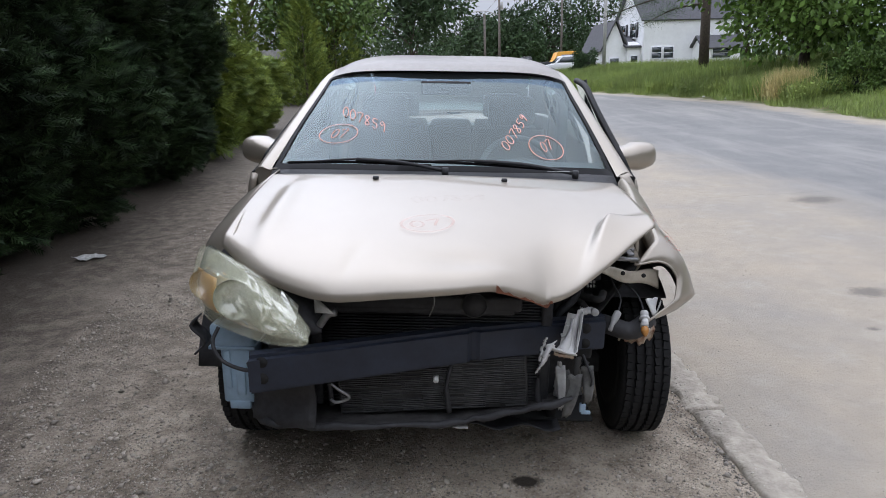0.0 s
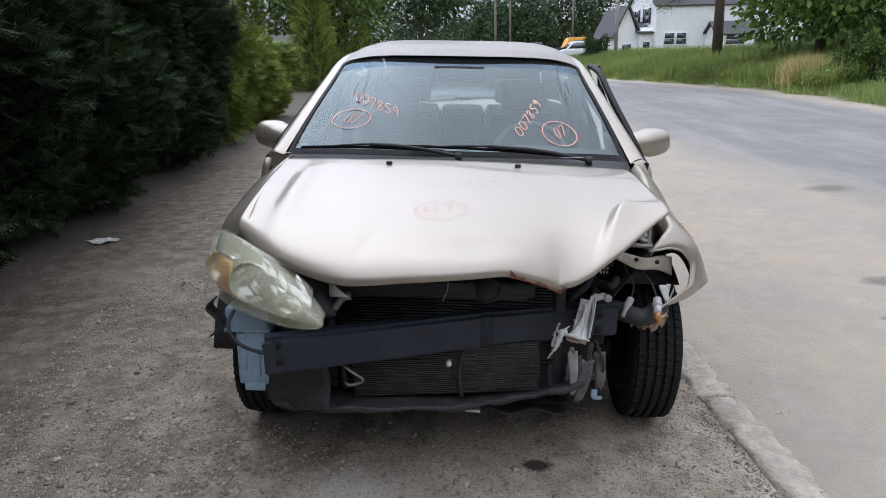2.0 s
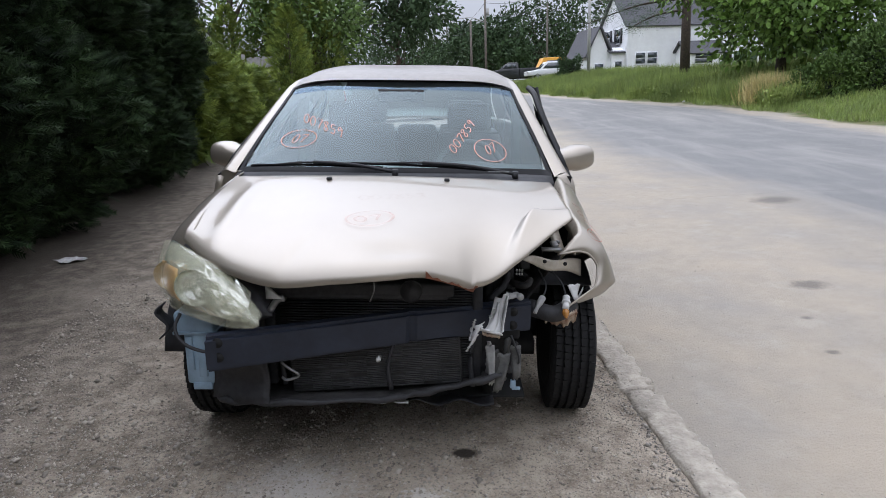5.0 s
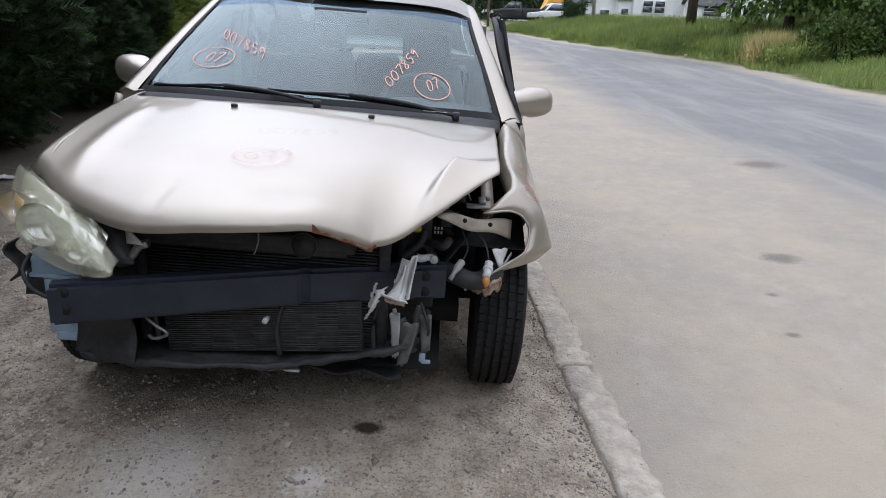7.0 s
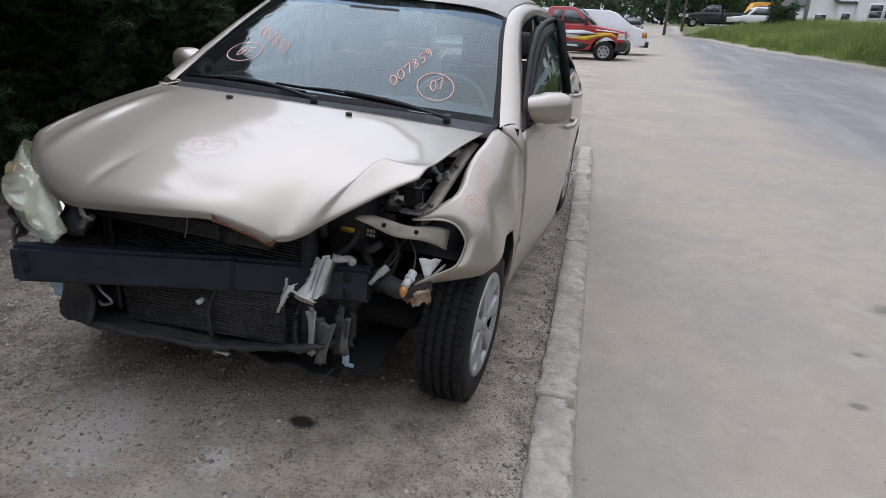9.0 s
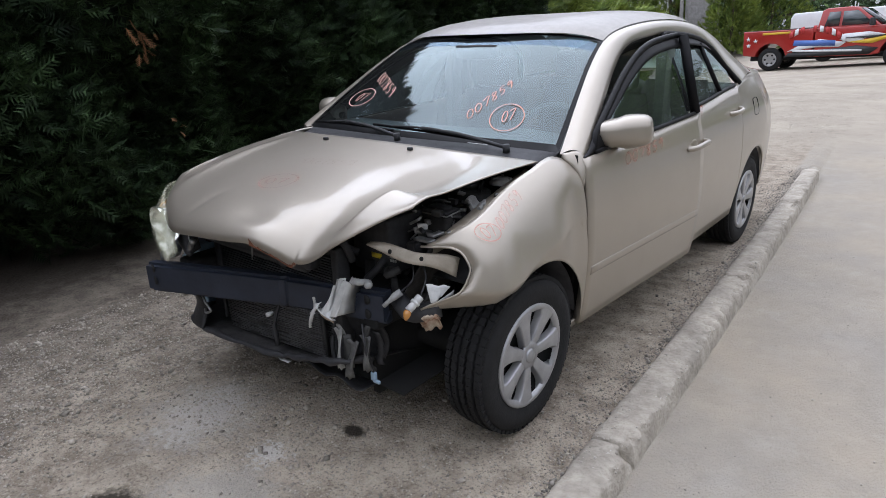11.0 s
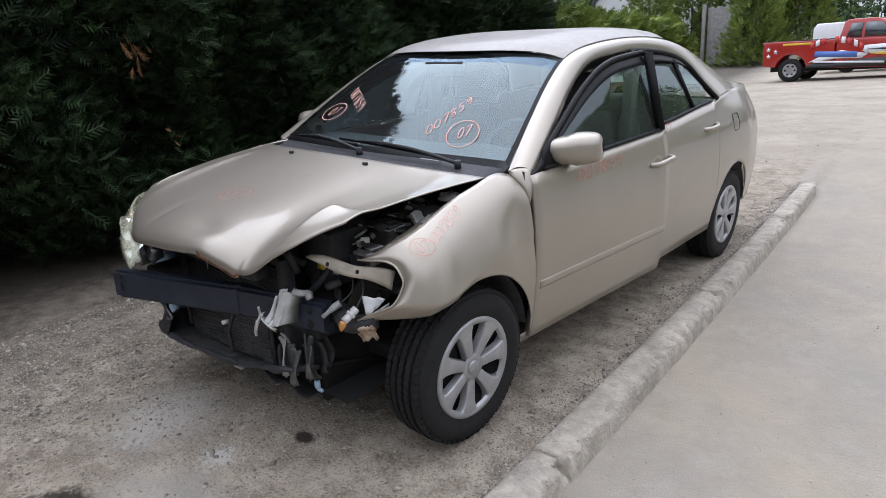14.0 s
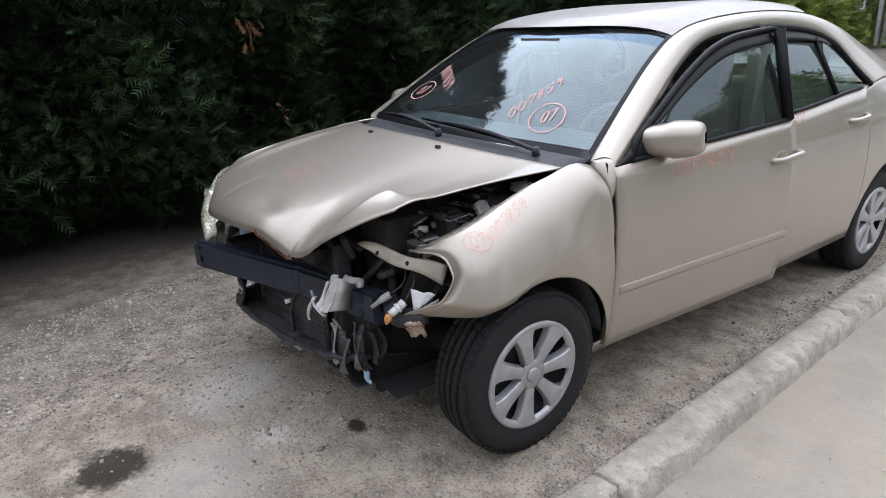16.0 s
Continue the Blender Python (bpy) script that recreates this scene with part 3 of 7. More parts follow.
f_front = smooth1([(0, -0.432), (0.10, -0.420), (0.25, -0.392), (0.45, -0.358), (0.65, -0.337), (0.80, -0.336), (0.90, -0.345), (1, -0.385)])
f_rear = smooth1([(0, 0.347), (0.35, 0.343), (0.6, 0.330), (0.85, 0.322), (1, 0.318)])
us = sorted(lin(0, 1, 26) + [(y + 0.455) / 0.80 for y in arch_ys(0.0, 1.0, math.pi, 16) if y < 0.3449])


def fender_pt(u, v):
    y = f_front(v) + (f_rear(v) - f_front(v)) * u
    b, t = fender_bot(y), fender_top(y)
    z = b + (t - b) * v
    return Vector(fender_left(wide(y, z), y, z, v))


part("fender", sheet(fender_pt, us, lin(0, 1, 40), 0.003), "paint", car, "dented left front fender, loose at its nose")
part("fender_flange", sheet(lambda u, v: fender_pt(u, 1.0) + Vector((-0.022 * v, 0, -0.050 * v * v - 0.004 * v)), lin(0.05, 0.97, 20), lin(0, 1, 5), 0.003), "paint_in", car, "inner flange of the loose fender")
rim_ = [fender_pt(0.0, v) + Vector((-0.004, -0.002, 0)) for v in lin(0, 1, 30)]
part("fender_lip", tube([tuple(p) for p in rim_], 0.004, 6), "paint", car)
# near-black sheet added behind the fender's edge as the gap's shade
part("door_gap", sheet(lambda z, v: (0.80 - 0.10 * v, 0.33 + 0.05 * v, z), lin(0.45, 0.95, 4), lin(0, 1, 3)), "dark", car, "dark gap between fender and door")
# right front fender, whole; its top meets the bonnet
right_top = smooth1([(-0.46, 0.838), (-0.40, 0.862), (-0.227, 0.890), (0.0, 0.918), (0.224, 0.940), (0.345, 0.945)])
right_edge = smooth1([(-0.45, 0.655), (-0.2, 0.678), (0.1, 0.70), (0.345, 0.715)])
side_panel("fender", [y for y in sorted(lin(-0.45, 0.345, 24) + arch_ys(0.0, 0.6, math.pi, 16)) if y <= 0.3451],
           right_top, fender_bot, car, 22, sgn=-1,
           extra=lambda x, y, z, v: (x - 0.032 * max(0.0, min(1.0, (0.25 - y) / 0.4)) * (1 - v ** 6) - (x - right_edge(y)) * v ** 6 - 0.03 * v ** 2, y, z + 0.012 * v ** 6))

# sills, rear doors, quarters on both sides
for sg in (1, -1):
    side_panel("sill", lin(0.30, 2.26, 24), lambda y: 0.30, lambda y: 0.225, car, 5, sgn=sg, extra=lambda x, y, z, v: (x - 0.02 - 0.03 * (1 - v), y, z))
    side_panel("rear_door", sorted(lin(1.43, 2.26, 14) + [2.2552, 2.257]) , lambda y: belt(y), lambda y: 0.285, car, 14, sgn=sg)
    qy = sorted(lin(2.266, 3.55, 24) + arch_ys(2.6, 0.1, math.pi, 17))
    qlow = arch_line(2.6, 0.305, lambda y: 0.3 if y < 2.7 else 0.33)
    qtop = smooth1([(2.2, 1.04), (2.45, 1.07), (2.9, 1.08), (3.3, 1.075), (3.55, 1.05)])

    def quarter(x, y, z, v):
        if v > 0.55:
            k = (v - 0.55) / 0.45
            x -= (0.065 * min(1, max(0, (y - 2.2) / 0.6))) * k * k
        return x, y, z
    side_panel("quarter_panel", [y for y in qy if 2.26 <= y <= 3.56], qtop, qlow, car, 18, sgn=sg, extra=quarter)

# greenhouse: outer line of the pillars and roof rail, and the line over the side windows
OUT = [(0.725, 0.33, 0.947), (0.665, 0.555, 1.105), (0.61, 0.77, 1.242), (0.575, 0.97, 1.340), (0.565, 1.22, 1.387), (0.56, 1.6, 1.410), (0.555, 2.0, 1.397), (0.562, 2.35, 1.332), (0.592, 2.66, 1.218), (0.655, 2.98, 1.08)]
INN = [(0.805, 0.375, 0.94), (0.735, 0.64, 1.095), (0.675, 0.85, 1.215), (0.635, 1.04, 1.299), (0.62, 1.26, 1.332), (0.615, 1.6, 1.348), (0.622, 1.93, 1.323), (0.648, 2.13, 1.262), (0.698, 2.25, 1.16), (0.765, 2.35, 1.058)]
NS = 46
oc, ic = spline(OUT, NS), spline(INN, NS)
for sg in (1, -1):
    bm = bmesh.new()
    rows = []
    for o, i in zip(oc, ic):
        out = Vector((i.z - o.z, 0, o.x - i.x))
        nrm = Vector((abs(o.z - i.z) + 0.02, 0, abs(i.x - o.x) + 0.02)).normalized()
        row = []
        for v in lin(0, 1, 7):
            p = o.lerp(i, v) + nrm * 0.022 * math.sin(math.pi * v)
            row.append(bm.verts.new((sg * p.x, p.y, p.z)))
        row.append(bm.verts.new((sg * (i.x - 0.03), i.y + 0.0, i.z - 0.004)))
        rows.append(row)
    for A, B in zip(rows, rows[1:]):
        for k in range(len(A) - 1):
            bm.faces.new([A[k], A[k + 1], B[k + 1], B[k]])
    part("pillar_and_rail", bm, "paint", car)

def shoulder(u, v):
    """Rear top corner of the loose fender, from its edge up to the pillar's foot."""
    foot = oc[0].lerp(ic[0], v) + Vector((0.012, 0, 0.018)) * math.sin(math.pi * v)
    edge = fender_pt(1.0, 1.0 - 0.20 * v)
    return edge.lerp(foot, u) + Vector((0.006, 0, 0.008)) * math.sin(math.pi * u)


def right_shoulder(u, v):
    """The same corner on the whole right fender."""
    foot = oc[0].lerp(ic[0], v) + Vector((0.012, 0, 0.018)) * math.sin(math.pi * v)
    k = 1 - 0.15 * v
    z = 0.31 + (right_top(0.345) - 0.31) * k
    x = wide(0.345, z)
    edge = Vector((x - (x - right_edge(0.345)) * k ** 6 - 0.03 * k * k, 0.343, z + 0.012 * k ** 6))
    q = edge.lerp(foot, u) + Vector((0.004, 0, 0.005)) * math.sin(math.pi * u)
    return Vector((-q.x, q.y, q.z))


part("fender_shoulder", sheet(shoulder, lin(0, 1, 7), lin(0, 1, 9), 0.003), "paint", car)
part("fender_shoulder", sheet(right_shoulder, lin(0, 1, 7), lin(0, 1, 9), 0.003), "paint", car)

# roof skin from the windscreen's top edge to the rear window
k0, k1 = 14, 31
rail = oc[k0:k1]


def roof_pt(u, s):
    o = rail[u]
    y = o.y - (0.085 * (1 - s * s) if u < 6 else 0.0) * (1 - u / 6 if u < 6 else 0) + (0.10 * (1 - s * s) * max(0, (u - len(rail) + 6)) / 5)
    crown = 0.054 * (1 - abs(s) ** 6)
    return (o.x * s, y, o.z + crown * (1 if u > 0 else 0.75) + 0.004)


part("roof", sheet(roof_pt, range(len(rail)), lin(-1, 1, 25)), "paint_dull", car, "dusty champagne roof with dull clear coat, darkened against sky glare")
OT = rail[0]

# windscreen, its black border, cowl


def screen(s, v, lift=0.0):
    """s -1..1 across, v 0 at the base, 1 at the top."""
    edge = spline([(0.715, 0.335, 0.945), (0.665, 0.55, 1.098), (0.61, 0.763, 1.234), (OT.x, OT.y, OT.z)], 30)
    e = edge[min(int(v * 29), 28)].lerp(edge[min(int(v * 29), 28) + 1], v * 29 - min(int(v * 29), 28))
    bow = (0.090 - 0.045 * v)
    y = e.y - bow * (1 - abs(s) ** 2.2)
    z = e.z + (0.012 + 0.030 * v) * (1 - abs(s) ** 4)
    n = Vector((s * 0.35, -0.5, 0.85)).normalized()
    return Vector((e.x * s, y, z)) + n * lift


wsg = part("windscreen", sheet(lambda s, v: screen(s, v), lin(-0.985, 0.985, 33), lin(0.0, 0.99, 21)), "glass", car, "windscreen with red marker numbers, reflecting trees and sky")
wsg.visible_shadow = False
part("shade_band", sheet(lambda s, v: screen(s, 0.84 + 0.14 * v, 0.002), lin(-0.97, 0.97, 33), lin(0, 1, 4)), "shade_band", car, "blue shade band along the windscreen's top").visible_shadow = False
part("sticker_line", boxes(((0.46, 0.185, 0.9855), (0.09, 0.006, 0.001)), bev=0), "white", car)
bm = bmesh.new()


def border(bm, f, inset_s, inset_v0, inset_v1, n=30):
    """A black frame round the pane f(s, v)."""
    outer = [(s, 0.0) for s in lin(-1, 1, n)] + [(1, v) for v in lin(0, 1, n)] + [(s, 1.0) for s in lin(1, -1, n)] + [(-1, v) for v in lin(1, 0, n)]
    A, B = [], []
    for s, v in outer:
        s2 = max(-1 + inset_s, min(1 - inset_s, s))
        v2 = max(inset_v0, min(1 - inset_v1, v))
        A.append(bm.verts.new(f(s, v, 0.003)))
        B.append(bm.verts.new(f(s2, v2, 0.004)))
    for k in range(len(A) - 1):
        bm.faces.new([A[k], A[k + 1], B[k + 1], B[k]])


border(bm, screen, 0.028, 0.055, 0.03)
part("windscreen_frit", bm, "trim", car, "black border and seal of the windscreen")
bm = sheet(lambda s, v: screen(s, 0.0) + Vector((0, 0.02 - (0.11 + 0.09 * (1 - s * s)) * v, 0.012 - 0.04 * v)), lin(-1.0, 1.0, 25), lin(0, 1, 4), 0.004)
part("cowl", bm, "black", car, "black plastic cowl below the windscreen")


def wiper(name, s0, v0, s1, v1, sb, vb):
    w = new(name)
    w.parent = car
    pts = [screen(s0 + (s1 - s0) * t, v0 + (v1 - v0) * t, 0.022 + 0.008 * math.sin(math.pi * t)) for t in lin(0, 1, 14)]
    part("wiper_blade", tube(pts, 0.0062, 6), "trim", w)
    mid = screen((s0 + s1) / 2, (v0 + v1) / 2, 0.045)
    a = screen(sb, vb, 0.03)
    part("wiper_arm", tube(spline([a, a.lerp(mid, 0.5) + Vector((0, -0.01, 0.012)), mid], 10), 0.008, 6), "black", w)
    part("wiper_bridge", tube(spline([pts[2], mid, pts[11]], 9), 0.0045, 6), "black", w)
    part("wiper_pivot", tube([a - Vector((0, 0, 0.02)), a + Vector((0, -0.004, 0.012))], 0.014, 10), "black", w)


wiper("wiper", -0.90, 0.035, -0.06, 0.030, 0.02, -0.015)
wiper("wiper", -0.26, 0.060, 0.62, 0.012, 0.74, -0.025)

# fuel flap: a fine gap round a rounded square on the left quarter
flap = [(2.535 + 0.11 * (0.5 + 0.5 * math.copysign(abs(math.cos(a)) ** 0.35, math.cos(a))), 0.85 + 0.10 * (0.5 + 0.5 * math.copysign(abs(math.sin(a)) ** 0.35, math.sin(a)))) for a in lin(0, 2 * math.pi, 41)]
part("fuel_flap_gap", tube([(wide(y, z) - 0.0005, y, z) for y, z in flap], 0.0022, 5), "dark", car, "fine gap round the fuel flap")

# rear window and boot lid


def rear(s, v):
    k = k1 - 1 + (NS - k1) * v
    a = min(int(k), NS - 2)
    e = oc[a].lerp(oc[a + 1], k - a)
    return Vector((e.x * s * 0.985, e.y + 0.10 * (1 - s * s), e.z + 0.045 * (1 - s * s) * (1 - 0.5 * v)))


rw = part("rear_window", sheet(rear, lin(-1, 1, 17), lin(0, 1, 9)), "glass_rear", car)
rw.visible_shadow = False


def boot(s, v):
    y = 2.96 + 0.57 * v
    return ((wide(y, 1.06) - 0.06) * s, y + 0.11 * (1 - s * s) * (0.3 + 0.7 * v), 1.074 + 0.024 * (1 - s * s) + 0.016 * math.sin(v * 2.6) * (1 - s ** 6) - 0.05 * (max(0, v - 0.8) / 0.2) ** 2)


part("boot_lid", sheet(boot, lin(-1, 1, 17), lin(0, 1, 10), 0.006), "paint", car)
part("rear_bumper", sheet(lambda s, v: (0.60 * s, 3.50 + 0.11 * (1 - s * s) + 0.04 * math.sin(math.pi * v), 0.30 + 0.66 * v), lin(-1, 1, 19), lin(0, 1, 9), 0.006), "paint", car)

# floor pan, firewall and inner shell keep light from leaking through
part("floor_pan", boxes(((0, 1.55, 0.24), (1.4, 2.6, 0.06)), ((0, 0.36, 0.55), (1.45, 0.04, 0.66)), ((0, 2.75, 0.62), (1.3, 0.04, 0.7)), ((0, 0.28, 0.32), (1.2, 0.9, 0.06)), bev=0.0), "dark", car)
# plates added under the car to block light and darken the ground there
part("undertray", boxes(((0, 0.1, 0.215), (1.08, 1.0, 0.01)), ((0, 1.5, 0.205), (1.44, 1.7, 0.01)), bev=0.0), "dark", car)

# ---- bonnet ----
# A patch between four edge lines; the left front corner is bent up and folded.
H_FRONT = [(-0.655, -0.475, 0.836), (-0.52, -0.60, 0.785), (-0.31, -0.695, 0.745), (-0.1, -0.708, 0.759), (0.06, -0.70, 0.771), (0.175, -0.68, 0.776),
           (0.27, -0.655, 0.746), (0.36, -0.625, 0.718), (0.50, -0.58, 0.80), (0.668, -0.45, 0.905)]
H_REAR = [(-0.675, 0.215, 0.952), (-0.36, 0.125, 0.970), (0.0, 0.095, 0.976), (0.36, 0.13, 0.964), (0.69, 0.235, 0.935)]
h_front, h_rear = spline(H_FRONT, 121), spline(H_REAR, 121)


def along(line, s):
    k = (s + 1) / 2 * 120
    a = min(int(k), 119)
    return line[a].lerp(line[a + 1], k - a)


front_even = smooth1([(-0.66, 0.842), (-0.52, 0.798), (-0.31, 0.765), (0.0, 0.755), (0.31, 0.775), (0.52, 0.83), (0.68, 0.895)])


def hood_pt(s, v):
    """s -1 (right) .. 1 (left), v 0 front .. 1 rear."""
    f = along(h_front, s)
    even = front_even(f.x)
    f = Vector((f.x, f.y, even + (f.z - even) * math.exp(-(v / 0.16) ** 1.3)))
    p = f.lerp(along(h_rear, s), v)
    w = (1 - abs(s) ** 3)
    x, y, z = p
    z += (0.075 * (v ** 0.55) * (1 - v) ** 1.1 * 1.9) * (0.42 + 0.58 * w)
    # crease along each side, sunk outer strip
    z += 0.010 * math.exp(-((abs(s) - 0.78) / 0.05) ** 2) * math.sin(math.pi * min(1, v * 1.1)) * (s < 0)
    # folds and dents from the blow
    d = x - 0.535 - 0.42 * (y + 0.40)
    k = max(0.0, 1 + d / 0.035) if d < 0 else max(0.0, 1 - d / 0.15)
    reach = math.exp(-((y + 0.40) / 0.13) ** 2) if y < -0.40 else math.exp(-((y + 0.40) / 0.05) ** 2)
    z += 0.044 * k * reach
    # a sharp pleat right of the middle of the front edge
    z -= 0.004 * max(0.0, 1 - abs(x + 0.235 - 0.25 * (y + 0.60)) / 0.035) * math.exp(-((y + 0.60) / 0.085) ** 2)
    z -= 0.010 * math.exp(-((x - 0.10) / 0.10) ** 2 - ((y + 0.60) / 0.04) ** 2)
    if v < 0.04 and s < 0.5:
        z -= 0.014 * (1 - v / 0.04)
    return Vector((x, y, z))


part("bonnet", sheet(hood_pt, lin(-1, 1, 141), [0, 0.015, 0.03, 0.05] + lin(0.07, 0.5, 36) + lin(0.53, 1, 20), 0.005), "paint", car, "buckled champagne bonnet with a torn rusty front edge")
for sx in (-0.24, 0.24):
    p = hood_pt(sx / 0.68, 0.915)
    part("washer_nozzle", boxes(((sx, p.y, p.z + 0.006), (0.022, 0.016, 0.012))), "black", car)

# ---- wheels ----


def spoke_shape():
    """A broad blade with bevelled, raised sides; wider towards the rim."""
    bm = bmesh.new()
    vs = []
    for r, wd, hx in ((0.040, 0.017, 0.084), (0.060, 0.0205, 0.087), (0.09, 0.022, 0.089), (0.13, 0.027, 0.092), (0.155, 0.034, 0.094), (0.170, 0.045, 0.094), (0.181, 0.060, 0.093)):
        vs.append([bm.verts.new((hx + dx, t * wd, r)) for t, dx in ((-1.10, -0.030), (-1.01, -0.006), (-0.94, -0.001), (-0.80, 0.0), (-0.1, 0.0015), (0.1, 0.0015), (0.80, 0.0), (0.94, -0.001), (1.01, -0.006), (1.10, -0.030))])
    for A, B in zip(vs, vs[1:]):
        for j in range(9):
            bm.faces.new([A[j], A[j + 1], B[j + 1], B[j]])
    bmesh.ops.recalc_face_normals(bm, faces=bm.faces)
    me = bpy.data.meshes.new("spoke")
    bm.to_mesh(me)
    bm.free()
    return me


spoke_mesh = spoke_shape()


def wheel(name, x, y, sg, steer=0.0, toe=0.0, z=0.302):
    w = new(name)
    w.parent = car
    w.matrix_basis = pose(x, y, z, 0, toe, steer + (0 if sg > 0 else 180)) @ Matrix.Scale(0.965, 4)
    prof = [(-0.07, 0.19), (-0.080, 0.222), (-0.082, 0.250), (-0.077, 0.275), (-0.066, 0.284), (-0.045, 0.286), (0, 0.287), (0.05, 0.286), (0.078, 0.284),
            (0.091, 0.275), (0.0975, 0.250), (0.096, 0.222), (0.085, 0.19)]
    part("tyre", lathe(prof, 72), "rubber", w, "worn black tyre")
    bm = bmesh.new()
    n = 62
    for k in range(n):
        a = 2 * math.pi * k / n
        for j, (xc, wd) in enumerate(((-0.059, 0.024), (-0.027, 0.023), (0.005, 0.022), (0.038, 0.024), (0.071, 0.026))):
            r = 0.2935 if abs(xc) < 0.05 else 0.2895
            sh = 0.25 * (j - 2) / n * 2 * math.pi * 0.4
            m = Matrix.Rotation(a + sh, 4, "X") @ Matrix.Translation((xc, 0, r)) @ Matrix.Rotation(radians(9 if j % 2 else -9), 4, "Z")
            box(bm, (0, 0, 0), (wd - 0.0035, 0.0278 if 0 < j < 4 else 0.0258, 0.013), 0.0, m)
    part("tread", bm, "rubber", w, smooth=False)
    cov = bmesh.new()
    # rim ring
    lathe([(0.075, 0.195), (0.0925, 0.1965), (0.0955, 0.191), (0.0935, 0.174), (0.08, 0.170)], 56, cov)
    lathe([(0.072, 0.0), (0.087, 0.03), (0.0865, 0.052), (0.080, 0.056), (0.06, 0.0)], 40, cov)
    part("wheel_cover", cov, "cover", w, "scuffed silver wheel cover with seven spokes")
    for k in range(7):
        sp = part("spoke", spoke_mesh, "cover", w)
        sp.matrix_basis = Matrix.Rotation(2 * math.pi * (k + 0.3) / 7, 4, "X")
    part("hub_cap", lathe([(0.06, 0.0), (0.0935, 0.0), (0.0935, 0.022), (0.090, 0.027), (0.07, 0.027)], 28), "cover", w)
    part("rim", lathe([(0.03, 0.0), (0.045, 0.10), (0.03, 0.15), (0.06, 0.186), (0.085, 0.198), (-0.08, 0.198), (-0.08, 0.18), (0.0, 0.0)], 36), "dark", w, "black steel rim behind the cover")
    return w


wheel("wheel", 0.737, 0.0, 1, steer=-1.0, toe=0)
wheel("wheel", -0.675, 0.0, -1, steer=-2.0, z=0.263)
wheel("wheel", 0.722, 2.6, 1)
wheel("wheel", -0.705, 2.6, -1, z=0.263)
# arch liners
for sg in (1, -1):
    for yc in (0.0, 2.6):
        bm = sheet(lambda a, v: (sg * (0.80 - 0.42 * v), yc - 0.355 * math.cos(a), 0.305 + 0.355 * math.sin(a)), lin(1.0 if yc == 0 and sg > 0 else 0.2, math.pi - 0.1, 20), lin(0, 1, 3), 0.004)
        part("arch_liner", bm, "black", car)
        part("arch_liner", boxes(((sg * 0.40, yc, 0.42), (0.03, 0.7, 0.5)), bev=0), "dark", car)

# ---- doors' glass and frames ----
hinge = Vector((0.825, 0.36, 0))


def side_glass_pt(y, v, sg=1):
    """Point on the side window surface; v 0 at the belt, 1 at the roof line."""
    b = Vector((wide(y, belt(y)) - 0.012, y, belt(y)))
    k = max(i for i in range(len(ic) - 1) if ic[i].y <= max(y, ic[0].y))
    best = ic[k].lerp(ic[k + 1], min(1.0, max(0.0, (y - ic[k].y) / (ic[k + 1].y - ic[k].y))))
    t = Vector((best.x - 0.006, y, best.z))
    p = b.lerp(t, v)
    return Vector((sg * (p.x + 0.012 * math.sin(math.pi * v)), p.y, p.z))


